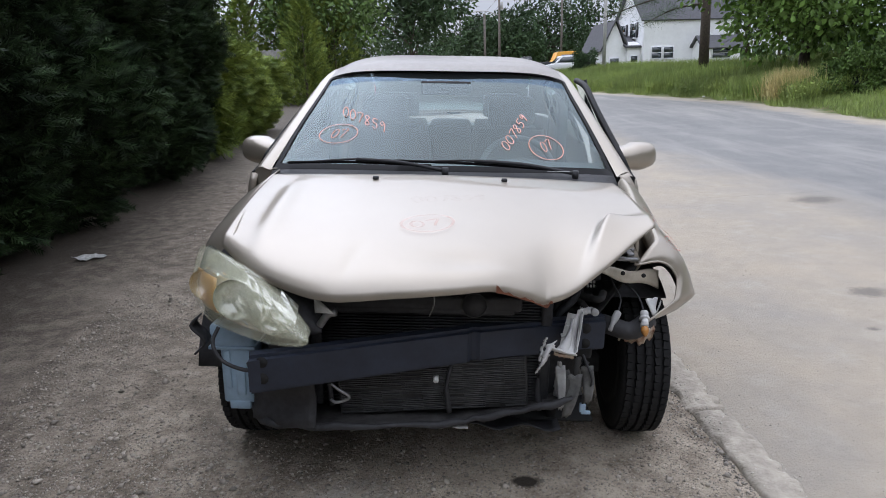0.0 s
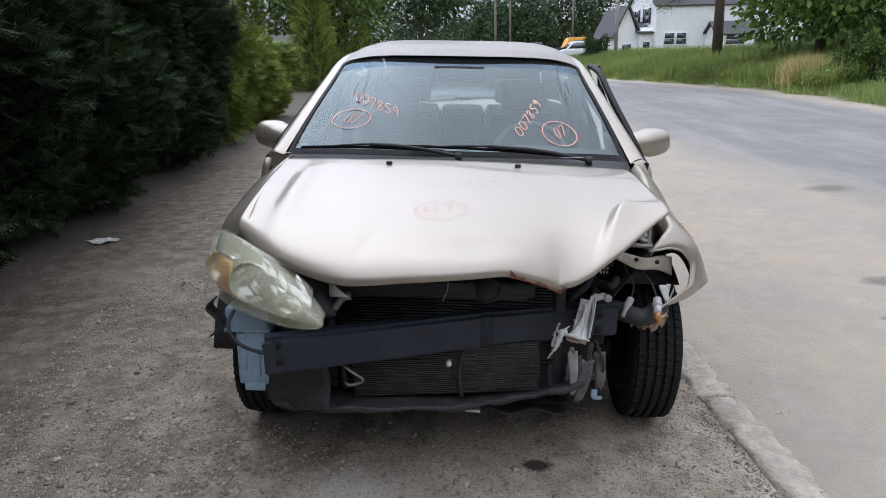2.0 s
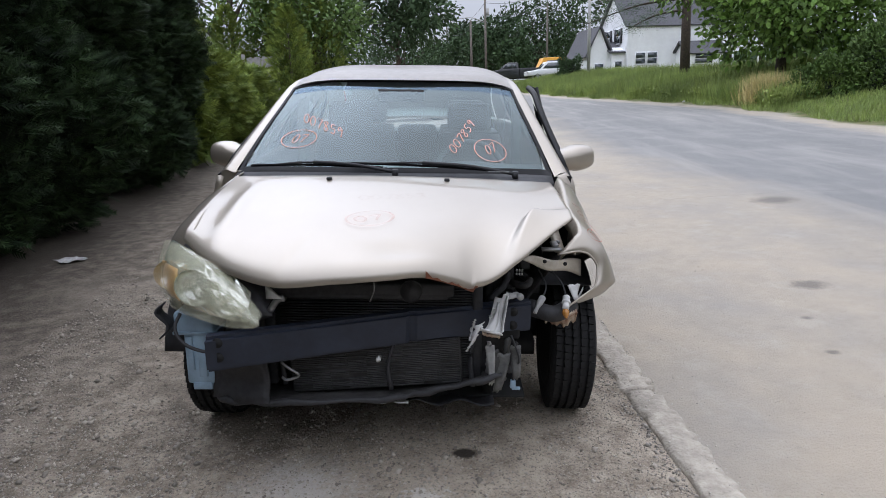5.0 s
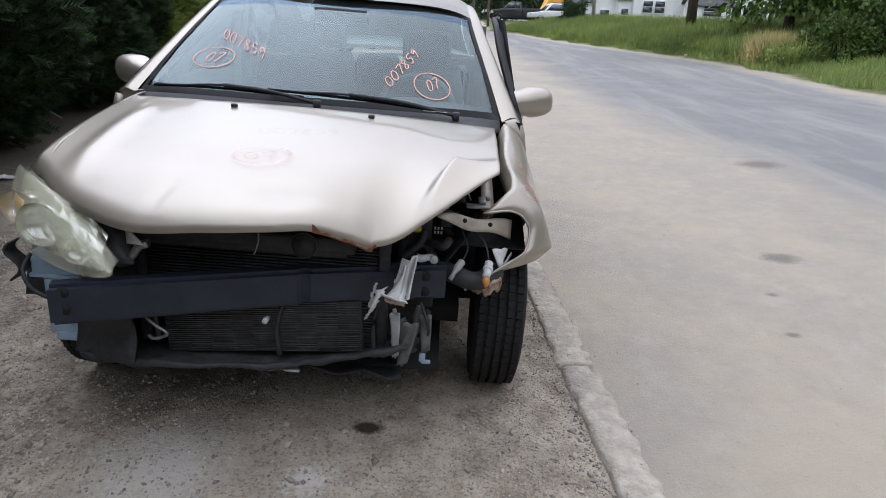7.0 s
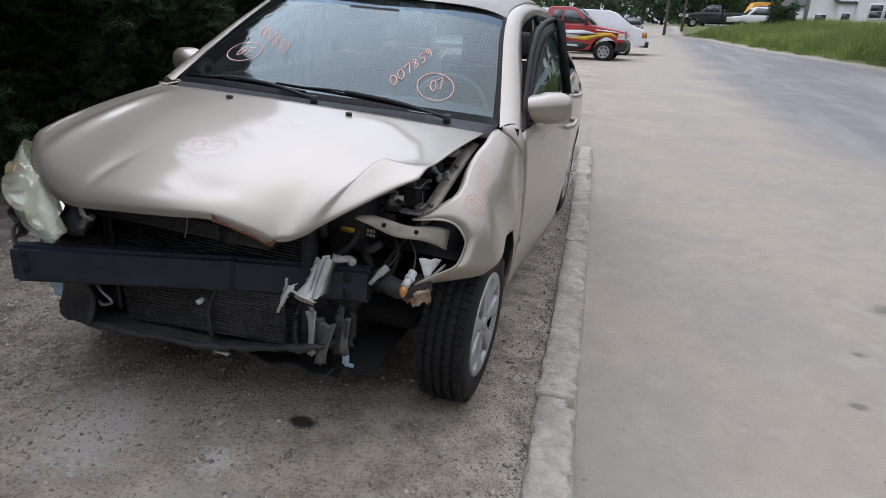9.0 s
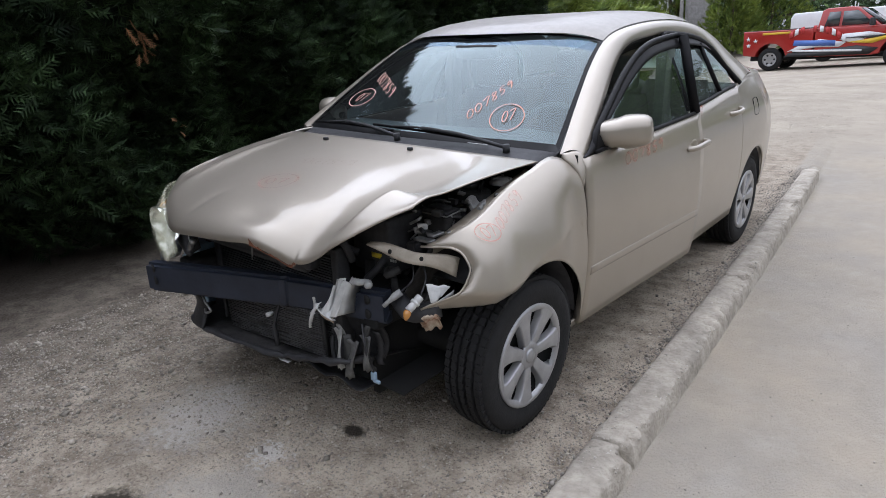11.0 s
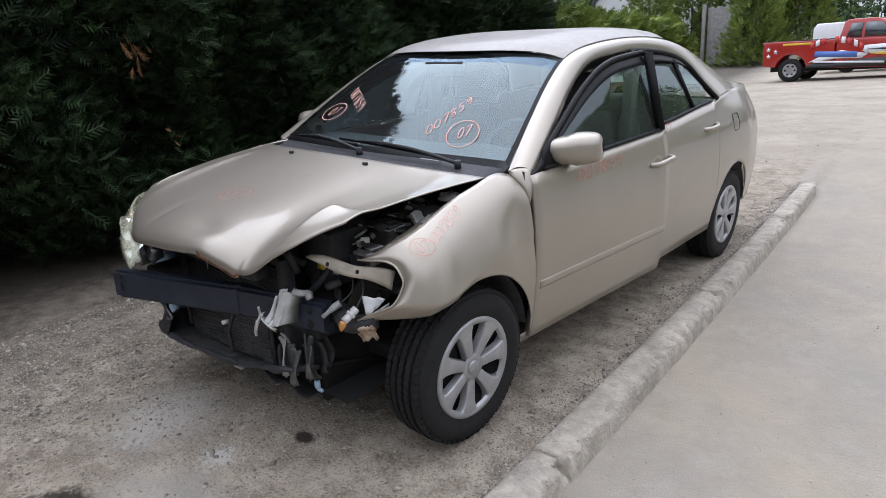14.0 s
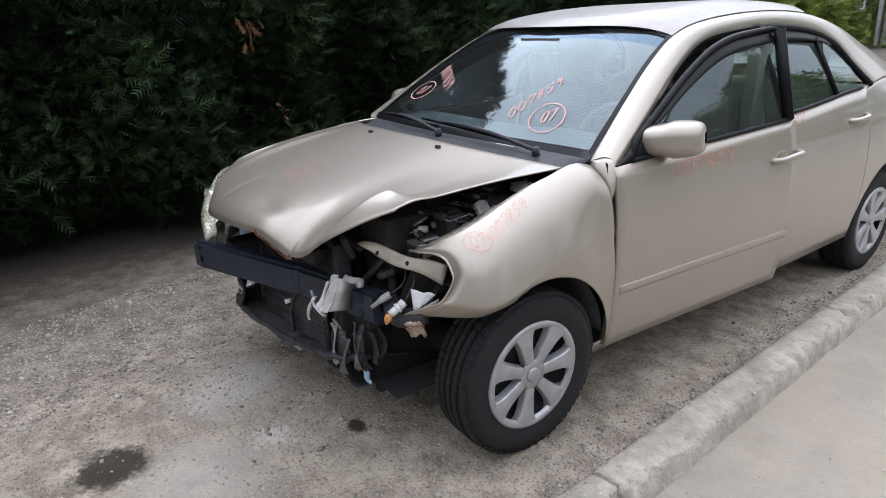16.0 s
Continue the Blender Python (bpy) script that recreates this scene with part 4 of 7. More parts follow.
def door_set(sg, open_deg):
    d = new("front_door")
    d.parent = car
    d.matrix_basis = Matrix.Translation((sg * hinge.x, hinge.y, 0)) @ pose(0, 0, 0, 0, 0, -sg * open_deg)
    inv = Matrix.Translation((-sg * hinge.x, -hinge.y, 0))
    zt = lambda y: belt(y)

    def put(name, bm, m_, label=""):
        if open_deg:
            for v in bm.verts:
                if v.co.z > 0.93:
                    v.co.x += 0.14 * (v.co.z - 0.93) * min(1.0, max(0.0, (v.co.y - 0.35) / 0.7))
        bmesh.ops.transform(bm, matrix=inv, verts=bm.verts)
        return part(name, bm, m_, d, label)

    put("door_skin", sheet(lambda y, v: (sg * wide(y, 0.285 + (zt(y) - 0.285) * v), y, 0.285 + (zt(y) - 0.285) * v), lin(0.352, 1.425, 26), lin(0, 1, 18), 0.03), "paint",
        "champagne front door standing slightly ajar" if open_deg else "")
    put("moulding", sheet(lambda y, v: (sg * (wide(y, 0.5) + 0.005 * math.sin(math.pi * v) ** 0.5), y, 0.50 + 0.036 * v - 0.01), lin(0.375, 1.41, 20), lin(0, 1, 7), 0.003), "paint")
    # window: frame along the roof line, pane, visor
    top = [p for p in ic if 0.40 < p.y < 1.44]
    base = [Vector((wide(y, belt(y)) - 0.012, y, belt(y))) for y in lin(0.44, 1.40, 12)]
    fr = [base[0]] + [Vector((p.x - 0.002, p.y, p.z - 0.004)) for p in top if p.y > 0.44] + [Vector((0.645, 1.40, 1.33)), base[-1]]
    bm = tube([(sg * p.x, p.y, p.z) for p in fr], 0.015, 6)
    put("window_frame", bm, "trim", "black window frame")
    put("belt_seal", tube([(sg * (p.x + 0.004), p.y, p.z + 0.004) for p in base], 0.011, 6), "trim")
    put("rear_post", tube([(sg * (wide(1.40, belt(1.40)) - 0.008), 1.385, belt(1.4)), (sg * 0.650, 1.385, 1.335)], 0.024, 6), "trim")
    g = put("window_pane", sheet(lambda y, v: side_glass_pt(y, v * 0.985, sg) - Vector((sg * 0.006, 0, 0)), lin(0.47, 1.385, 16), lin(0, 1, 6)), "glass_side")
    g.visible_shadow = False
    put("window_visor", sheet(lambda y, v: side_glass_pt(y, 1.0 - 0.12 * v - 0.02, sg) + Vector((sg * (0.004 + 0.016 * v), 0, 0)), lin(0.56, 1.37, 24), lin(0, 1, 4), 0.003), "trim", "smoked window visor")
    put("sail", sheet(lambda y, v: side_glass_pt(y, v, sg) + Vector((sg * 0.003, 0, 0)), lin(0.36, 0.60, 7), lin(0, 1, 4), 0.004), "trim", "black triangular mirror base")
    # handle
    hy, hz = 1.33, 0.845
    bm = tube(spline([(sg * (wide(hy, hz) - 0.005), hy - 0.085, hz - 0.006), (sg * (wide(hy, hz) + 0.03), hy - 0.06, hz), (sg * (wide(hy, hz) + 0.034), hy + 0.03, hz + 0.008), (sg * (wide(hy, hz) + 0.028), hy + 0.085, hz + 0.01), (sg * (wide(hy, hz) - 0.005), hy + 0.1, hz + 0.01)], 16), 0.013, 8)
    put("door_handle", bm, "paint")
    bm = bmesh.new()
    bmesh.ops.create_uvsphere(bm, u_segments=16, v_segments=8, radius=1)
    bmesh.ops.transform(bm, matrix=Matrix.Translation((sg * (wide(hy, hz) - 0.002), hy - 0.02, hz)) @ Matrix.Diagonal((0.004, 0.05, 0.032, 1)), verts=bm.verts)
    put("handle_cup", bm, "paint_in")
    # mirror
    mir = new("side_mirror")
    mir.parent = d

    def mshape(a, t):
        r = math.sin(math.pi * min(max(t, 0.02), 0.98)) ** 0.42
        w = 0.128 * (1 - 0.22 * max(0, -math.cos(math.pi * t)))
        sx = -math.cos(math.pi * t) * w
        ca, sa = math.cos(a), math.sin(a)
        q = (abs(ca) ** 3 + abs(sa) ** 3) ** (-1 / 3)
        fore = 0.085 if ca < 0 else 0.035
        return Vector((sx, ca * q * fore * r, sa * q * 0.063 * r * (1 - 0.12 * (t < 0.5))))
    c0 = Vector((sg * (0.838 if sg > 0 else 0.818), 0.61, 1.003))
    bm = sheet(lambda a, t: Matrix.Rotation(radians(24 * sg), 3, "Z") @ Matrix.Rotation(radians(-7 * sg), 3, "Y") @ Vector((sg * mshape(a, t).x, mshape(a, t).y, mshape(a, t).z)) + c0, lin(0, 2 * math.pi, 25), lin(0, 1, 17))
    bmesh.ops.transform(bm, matrix=inv, verts=bm.verts)
    part("mirror_housing", bm, "paint", mir, "body-coloured mirror housing")
    bm = tube([(sg * 0.755, 0.55, 0.980), (sg * 0.81, 0.64, 1.0)], 0.03, 10)
    bmesh.ops.transform(bm, matrix=inv, verts=bm.verts)
    part("mirror_foot", bm, "trim", mir)
    bm = boxes(((sg * 0.838, 0.625, 1.003), (0.14, 0.02, 0.09)))
    bmesh.ops.transform(bm, matrix=inv, verts=bm.verts)
    part("mirror_glass", bm, "chrome", mir)
    return d


# black door seals behind the frames
for sg in (1, -1):
    sl = [p for p in ic if 0.36 < p.y < 1.5]
    part("door_seal", sheet(lambda u, v: (sg * (sl[u].x - 0.012 - 0.035 * v), sl[u].y + 0.012 * v, sl[u].z - 0.002 - 0.045 * v), range(len(sl)), lin(0, 1, 4), 0.004), "trim", car, "black rubber door seal")
door_set(1, 2.6)
door_set(-1, 0.0)
for sg in (1, -1):
    top = [p for p in ic if 1.46 < p.y]
    base = [Vector((wide(y, belt(y)) - 0.012, y, belt(y))) for y in lin(1.46, 2.22, 8)]
    fr = [Vector((base[0].x, 1.47, base[0].z)), Vector((0.62, 1.47, 1.345))] + [Vector((p.x - 0.002, p.y, p.z - 0.004)) for p in top]
    part("window_frame", tube([(sg * p.x, p.y, p.z) for p in fr], 0.015, 6), "trim", car)
    part("belt_seal", tube([(sg * (p.x + 0.004), p.y, p.z + 0.004) for p in base], 0.011, 6), "trim", car)
    part("window_post", tube([(sg * (wide(1.97, belt(1.97)) - 0.01), 1.97, belt(1.97)), (sg * 0.648, 1.93, 1.29)], 0.012, 6), "trim", car)
    g = part("window_pane", sheet(lambda y, v: side_glass_pt(y, v * 0.985, sg) - Vector((sg * 0.006, 0, 0)), lin(1.45, 2.22, 14), lin(0, 1, 6)), "glass_side", car)
    g.visible_shadow = False
    part("window_visor", sheet(lambda y, v: side_glass_pt(y, 1.0 - 0.11 * v - 0.05, sg) + Vector((sg * (0.004 + 0.016 * v), 0, 0)), lin(1.48, 2.05, 14), lin(0, 1, 4), 0.003), "trim", car, "smoked window visor")
    part("centre_pillar", boxes(((sg * 0.66, 1.44, 0.75), (0.05, 0.10, 1.1))), "dash", car)
    hy, hz = 2.13, 0.915
    w_ = wide(hy, hz)
    part("door_handle", tube(spline([(sg * (w_ - 0.005), hy - 0.085, hz - 0.006), (sg * (w_ + 0.03), hy - 0.06, hz), (sg * (w_ + 0.034), hy + 0.03, hz + 0.008), (sg * (w_ - 0.005), hy + 0.1, hz + 0.01)], 14), 0.013, 8), "paint", car)

# ---- cabin ----
part("dashboard", sheet(lambda s, v: (0.70 * s, 0.36 + 0.42 * v - 0.10 * (1 - s * s) * (1 - v), 0.935 + 0.03 * math.sin(v * 2.6) - 0.25 * max(0, v - 0.8) / 0.2 + 0.02 * math.exp(-((s - 0.5) / 0.2) ** 2) * math.sin(3 * v)), lin(-1, 1, 25), lin(0, 1, 12), 0.02), "dash", car)
part("steering_wheel", tube([(0.36 + 0.185 * math.cos(a), 0.86 + 0.07 * math.sin(a), 0.88 + 0.17 * math.sin(a)) for a in lin(0, 2 * math.pi, 33)], 0.015, 8), "dash", car)
for sx in (-0.37, 0.37):
    for yy, hh in ((1.36, 1), (2.3, 0)):
        st = new("seat")
        st.parent = car
        bm = sheet(lambda a, t: Vector((sx + 0.25 * math.copysign(abs(math.cos(a)) ** 0.5, math.cos(a)) * (1 - 0.25 * t ** 3), yy + 0.1 * t + 0.07 * math.copysign(abs(math.sin(a)) ** 0.6, math.sin(a)), 0.5 + 0.56 * t)), lin(0, 2 * math.pi, 21), [0.0, 0.3, 0.6, 0.85, 0.95, 1.0])
        part("backrest", bm, "cloth", st)
        part("seat_cushion", boxes(((sx, yy - 0.27, 0.47), (0.5, 0.5, 0.16)), bev=0.04), "cloth", st)
        part("headrest", boxes(((sx, yy + 0.13, 1.16), (0.27, 0.10, 0.17)), bev=0.045), "cloth", st)
part("bench_middle", boxes(((0, 2.42, 0.78), (0.30, 0.12, 0.56)), bev=0.04), "cloth", car)
part("rear_view_mirror", boxes(((0, 0.80, 1.29), (0.24, 0.03, 0.065)), bev=0.012), "black", car)
for sg in (1, -1):
    part("seat_belt", sheet(lambda s, v: Vector((sg * 0.60, 1.48, 1.27)).lerp(Vector((sg * 0.58, 1.56, 0.62)), s) + Vector((0, 0.046 * v, 0.004 * v)), lin(0, 1, 8), lin(0, 1, 3), 0.002), "grey_light", car, "pale grey seat belt")
    part("pillar_trim", sheet(lambda s, v: Vector((sg * 0.618, 1.44, 1.33)).lerp(Vector((sg * 0.70, 1.46, 0.86)), s) + Vector((-sg * 0.012 * math.sin(math.pi * v), 0.10 * (v - 0.5) * (0.8 + 0.5 * s), 0)), lin(0, 1, 6), lin(0, 1, 5), 0.006), "grey_light", car, "pale grey inner pillar trim")
part("rear_shelf", boxes(((0, 2.62, 1.0), (1.25, 0.45, 0.02))), "dash", car)
part("headliner", sheet(lambda u, s: Vector(roof_pt(u, s)) - Vector((0, 0, 0.03)), range(1, len(rail)), lin(-0.97, 0.97, 13)), "dash", car)

# ---- front end ----
# bumper beam, bent back on the left, with a kink in the middle
beam_y = smooth1([(-0.51, -0.680), (0.02, -0.530), (0.12, -0.503), (0.3, -0.465), (0.54, -0.425)])


def beam_path(s):
    """s -1 (right end) .. 1 (left end): centre of the beam's front face."""
    x = 0.015 + 0.525 * s
    return Vector((x, beam_y(x) - 0.03, 0.508 + 0.048 * (s + 1) / 2))


beam = new("bumper_beam")
beam.parent = car
beam["label"] = "bent navy-black steel bumper beam"
bm = sheet(lambda s, v: beam_path(s) + Vector((0, -(0.014 if 0.10 < v < 0.90 else 0)  + (0.016 * math.exp(-((s - 0.21) / 0.016) ** 2)), (v - 0.5) * (0.114 - 0.005 * s))),
           lin(-1, 1, 81), [0, 0.05, 0.09, 0.105, 0.3, 0.46, 0.48, 0.5, 0.52, 0.54, 0.7, 0.895, 0.91, 0.95, 1], 0.03)
part("beam_face", bm, "beam", beam, smooth=False)
for s, dz in ((-0.93, 0.040), (-0.93, -0.010), (0.88, 0.026), (0.88, -0.024)):
    p = beam_path(s)
    bm = bmesh.new()
    bmesh.ops.create_cone(bm, cap_ends=True, segments=20, radius1=0.0165, radius2=0.0165, depth=0.002)
    bmesh.ops.transform(bm, matrix=Matrix.Translation(p + Vector((0, -0.0145, dz))) @ Matrix.Rotation(radians(90), 4, "X"), verts=bm.verts)
    part("beam_hole", bm, "dark", beam)

# radiator pack
rad = new("radiator_pack")
rad.parent = car
rad.matrix_basis = Matrix.Translation((0, 0.04, -0.015))
rad["label"] = "black radiator and condenser behind the beam"
part("radiator_core", boxes(((-0.01, -0.50, 0.53), (0.70, 0.03, 0.42))), "bay", rad)
bm = bmesh.new()
box(bm, (0, 0, 0), (0.69, 0.012, 0.0035), 0.0)
fin = bpy.data.meshes.new("radiator_fin")
bm.to_mesh(fin)
bm.free()
for k in range(38):
    part("radiator_fin", fin, "fin", rad).matrix_basis = Matrix.Translation((-0.01, -0.523, 0.34 + 0.0098 * k))
for xx in (-0.37, 0.352):
    part("side_tank", boxes(((xx, -0.51, 0.53), (0.035, 0.055, 0.43)), bev=0.008), "black", rad)
part("top_rail", boxes(((-0.06, -0.53, 0.685), (0.66, 0.09, 0.05)), ((-0.06, -0.56, 0.665), (0.62, 0.03, 0.03)), bev=0.01), "black", rad)
lean = Matrix.Translation((0, 0, 0.405)) @ Matrix.Rotation(radians(-4.5), 4, "Y") @ Matrix.Translation((0, 0, -0.405))
part("condenser", boxes(((0.0, -0.555, 0.405), (0.60, 0.012, 0.17))), "bay", rad).matrix_basis = lean
rq = random.Random(8)
bm = bmesh.new()
for k in range(24):
    z = 0.33 + 0.0068 * k
    for j in range(9):
        if rq.random() < 0.9:
            box(bm, (-0.26 + 0.065 * j, -0.563 + rq.uniform(-0.002, 0.002), z + rq.uniform(-0.0012, 0.0012)), (0.065, 0.008, 0.0026), 0.0, None)
core = tagged(part("condenser_core", bm, "steel_dark", rad, smooth=False), kind="stuff")
core.matrix_basis = lean
low_line = spline([(-0.60, -0.46, 0.285), (-0.555, -0.575, 0.285), (-0.457, -0.625, 0.290), (-0.256, -0.645, 0.304), (0.04, -0.615, 0.305), (0.14, -0.597, 0.316), (0.29, -0.60, 0.352), (0.416, -0.595, 0.384), (0.46, -0.50, 0.37)], 40)
part("lower_rail", tube([p + Vector((0, 0, 0.004 * math.sin(k * 1.9))) for k, p in enumerate(low_line)], lambda u: 0.011 + 0.003 * math.sin(40 * u), 8), "black", rad)
part("lower_valance", sheet(lambda s, v: low_line[int(s * 39)] + Vector((0, 0.05 * v + 0.01 * v * math.sin(17 * s), -(0.026 + 0.008 * math.sin(23 * s)) * v)), lin(0, 1, 40), lin(0, 1, 4), 0.004), "black", rad, "ragged black lower valance")
part("lower_tray", sheet(lambda s, v: low_line[int(s * 39)].lerp(Vector((0.8 * (s - 0.5), -0.1, 0.24)), v), lin(0, 1, 40), lin(0, 1, 5), 0.004), "bay", rad)
for xx, lean in ((-0.33, 0.0), (0.045, 0.02), (0.33, 0.01)):
    yy = -0.585 + 0.16 * abs(xx) ** 1.5
    part("support_strut", tube(spline([(xx + lean, yy + 0.02, 0.50), (xx, yy, 0.42), (xx + 0.01, yy - 0.005, 0.33)], 8), lambda u: 0.006 + 0.003 * u, 6), "black", rad)
part("side_shroud", sheet(lambda s, v: (-0.575 + 0.22 * s, -0.575 - 0.085 * math.sin(1.6 * s) + 0.03 * math.sin(4 * v), 0.285 + 0.02 * s + (0.20 - 0.01 * s) * v), lin(0, 1, 10), lin(0, 1, 8), 0.01), "black", rad)
part("side_shroud", sheet(lambda s, v: (0.34 + 0.13 * s + 0.02 * v, -0.50 + 0.05 * s + 0.02 * math.sin(6 * v), 0.35 + 0.19 * v), lin(0, 1, 8), lin(0, 1, 8), 0.008), "black", rad)
part("white_knob", tube([(0.012, -0.56, 0.439), (0.012, -0.592, 0.439)], 0.009, 8), "white", rad)
part("hose_hook", tube(spline([(-0.305, -0.66, 0.460), (-0.275, -0.668, 0.440), (-0.246, -0.668, 0.421), (-0.252, -0.668, 0.409), (-0.285, -0.668, 0.398), (-0.302, -0.66, 0.404)], 18), 0.0048, 8), "steel", rad)
part("round_emblem", tube([(0.125, -0.570, 0.684), (0.125, -0.577, 0.684)], 0.038, 28), "black", rad)
part("emblem_ring", tube([(0.125 + 0.038 * math.cos(q), -0.579, 0.684 + 0.038 * math.sin(q)) for q in lin(0, 6.29, 30)], 0.0016, 5), "grey_scrap", rad)
part("crossed_wire", tube(spline([(0.0, -0.60, 0.745), (0.005, -0.61, 0.70), (-0.01, -0.605, 0.655)], 10), 0.0025, 5), "steel", rad)
part("torn_strip", sheet(lambda s, v: (0.075 * s + 0.04, -0.600 + 0.02 * v + 0.004 * math.sin(9 * s), 0.284 + 0.003 * math.sin(5 * s)), lin(-1, 1, 14), lin(0, 1, 3), 0.003), "white", rad, "torn pale plastic strip")
part("hanging_flap", sheet(lambda s, v: (0.26 + 0.16 * s, -0.52 + 0.12 * v, 0.245 - 0.03 * v + 0.012 * math.sin(6 * s + 2 * v)), lin(-1, 1, 14), lin(0, 1, 5), 0.004), "black", rad, "torn black undertray flap")

# engine bay: tub, battery, boxes, inner wing
bay = new("engine_bay")
bay.parent = car
part("engine_block", boxes(((-0.05, -0.12, 0.55), (0.62, 0.5, 0.36)), ((0.02, -0.2, 0.76), (0.40, 0.28, 0.05)), bev=0.02), "bay", bay)
part("battery", boxes(((0.40, -0.26, 0.72), (0.17, 0.23, 0.19)), bev=0.008), "black", bay, "black battery with a yellow label")
part("battery_label", boxes(((0.43, -0.378, 0.69), (0.045, 0.003, 0.016)), bev=0), "yellow", bay)
for k in range(3):
    part("battery_print", boxes(((0.505 + 0.01 * (k - 1), -0.377, 0.70), (0.006, 0.003, 0.009)), ((0.505 + 0.01 * (k - 1), -0.377, 0.686), (0.006, 0.003, 0.009)), bev=0), "white", bay)
part("air_box", boxes(((0.28, -0.02, 0.77), (0.26, 0.26, 0.14)), ((0.45, 0.08, 0.82), (0.18, 0.12, 0.05)), bev=0.02), "black", bay)
part("fuse_box", boxes(((0.535, -0.15, 0.77), (0.11, 0.10, 0.07)), bev=0.01), "bay", bay)
part("fuse_box_lid", boxes(((0.535, -0.15, 0.812), (0.105, 0.085, 0.016)), ((0.53, -0.15, 0.824), (0.07, 0.05, 0.010)), bev=0.005), "black", bay)
part("lid_rim", tube([(0.478, -0.195, 0.806), (0.592, -0.195, 0.806), (0.592, -0.106, 0.812), (0.478, -0.106, 0.812), (0.478, -0.195, 0.806)], 0.0028, 6), "grey_light", bay, "pale edge of the fuse box lid")
part("strut_mount", lathe([(0.0, 0.0), (0.012, 0.016), (0.008, 0.02), (0.008, 0.034), (-0.006, 0.046), (-0.012, 0.046)], 24, axis="x"), "grey_light", bay, "grey strut mount with nuts").matrix_basis = Matrix.Translation((0.60, 0.142, 0.872)) @ Matrix.Rotation(radians(-90), 4, "Y")
for k_ in range(3):
    part("strut_nut", tube([(0.60 + 0.036 * math.cos(2.1 * k_), 0.142 + 0.036 * math.sin(2.1 * k_), 0.872), (0.60 + 0.036 * math.cos(2.1 * k_), 0.142 + 0.036 * math.sin(2.1 * k_), 0.886)], 0.006, 6), "steel", bay)
part("crumpled_box", sheet(lambda s, v: (0.595 + 0.06 * s, -0.09 + 0.07 * v, 0.842 + 0.012 * math.sin(7 * s + 3 * v) - 0.02 * s), lin(0, 1, 8), lin(0, 1, 6), 0.012), "grey_light", bay, "crumpled grey relay cover", smooth=False)
part("inner_wing", sheet(lambda y, v: (0.50 + 0.15 * v, y, 0.52 + 0.22 * v + 0.14 * (y + 0.4) * v), lin(-0.36, 0.30, 12), lin(0, 1, 5), 0.006), "bay", bay)
for q_ in ((0.58, -0.452, 0.757), (0.66, -0.40, 0.735)):
    part("bolt_hole", tube([Vector(q_) + Vector((0, -0.010, 0)), Vector(q_) + Vector((0, -0.013, 0.001))], 0.007, 10), "dark", bay)
rb = random.Random(21)
for k in range(34):
    c_ = (rb.uniform(0.43, 0.60), rb.uniform(-0.30, 0.14), 0)
    zc_ = 0.775 + 0.16 * (c_[1] + 0.3) + rb.uniform(-0.02, 0.03)
    if k % 3 == 0:
        p_ = [(c_[0], c_[1], zc_), (c_[0] + rb.uniform(-0.05, 0.05), c_[1] + rb.uniform(-0.06, 0.06), zc_ + rb.uniform(0, 0.02)), (c_[0] + rb.uniform(-0.08, 0.08), c_[1] + rb.uniform(-0.1, 0.1), zc_ - 0.03)]
        part("cable", tube(spline(p_, 10), rb.choice((0.003, 0.005)), 6), rb.choice(("black", "grey_light", "steel")), bay)
    else:
        bm = bmesh.new()
        box(bm, (0, 0, 0), (rb.uniform(0.012, 0.035), rb.uniform(0.012, 0.04), rb.uniform(0.008, 0.022)), 0.002, Matrix.Translation((c_[0], c_[1], zc_)) @ pose(0, 0, 0, rb.uniform(-15, 15), rb.uniform(-15, 15), rb.uniform(0, 90)))
        part("connector", bm, rb.choice(("grey_light", "steel", "black", "grey_scrap", "white")), bay)
for y_ in (-0.27, 0.02):
    part("rail_bolt", tube([(0.655, y_, 0.742 + 0.24 * (y_ + 0.42) - 0.004), (0.655, y_, 0.742 + 0.24 * (y_ + 0.42) + 0.008)], 0.008, 8), "steel", bay)
part("wing_rail", sheet(lambda y, v: (0.635 + 0.04 * v, y, 0.742 + 0.24 * (y + 0.42) - 0.008 * v), lin(-0.34, 0.24, 12), lin(0, 1, 3), 0.004), "paint_in", bay, "bare champagne wing rail with bolts")
part("headlight_bracket", sheet(lambda s, v: (0.50 + 0.235 * s, -0.465 + 0.145 * s - 0.02 * v, 0.775 - 0.05 * s - (0.008 + 0.044 * s ** 0.65) * v + 0.006 * math.sin(9 * s + v)), lin(0, 1, 20), lin(0, 1, 5), 0.004), "paint_in", bay, "bent champagne headlight mount")
part("mount_plate", boxes(((0.62, -0.35, 0.772), (0.07, 0.03, 0.010)), ((0.635, -0.31, 0.782), (0.025, 0.06, 0.01)), bev=0.003), "steel", bay)
part("strut_tower", tube([(0.52, 0.05, 0.6), (0.52, 0.05, 0.84)], 0.08, 16), "bay", bay)
part("firewall", boxes(((0, 0.30, 0.72), (1.30, 0.03, 0.4))), "dark", bay)
part("right_inner_wing", boxes(((-0.60, -0.08, 0.70), (0.03, 0.66, 0.30))), "bay", bay)
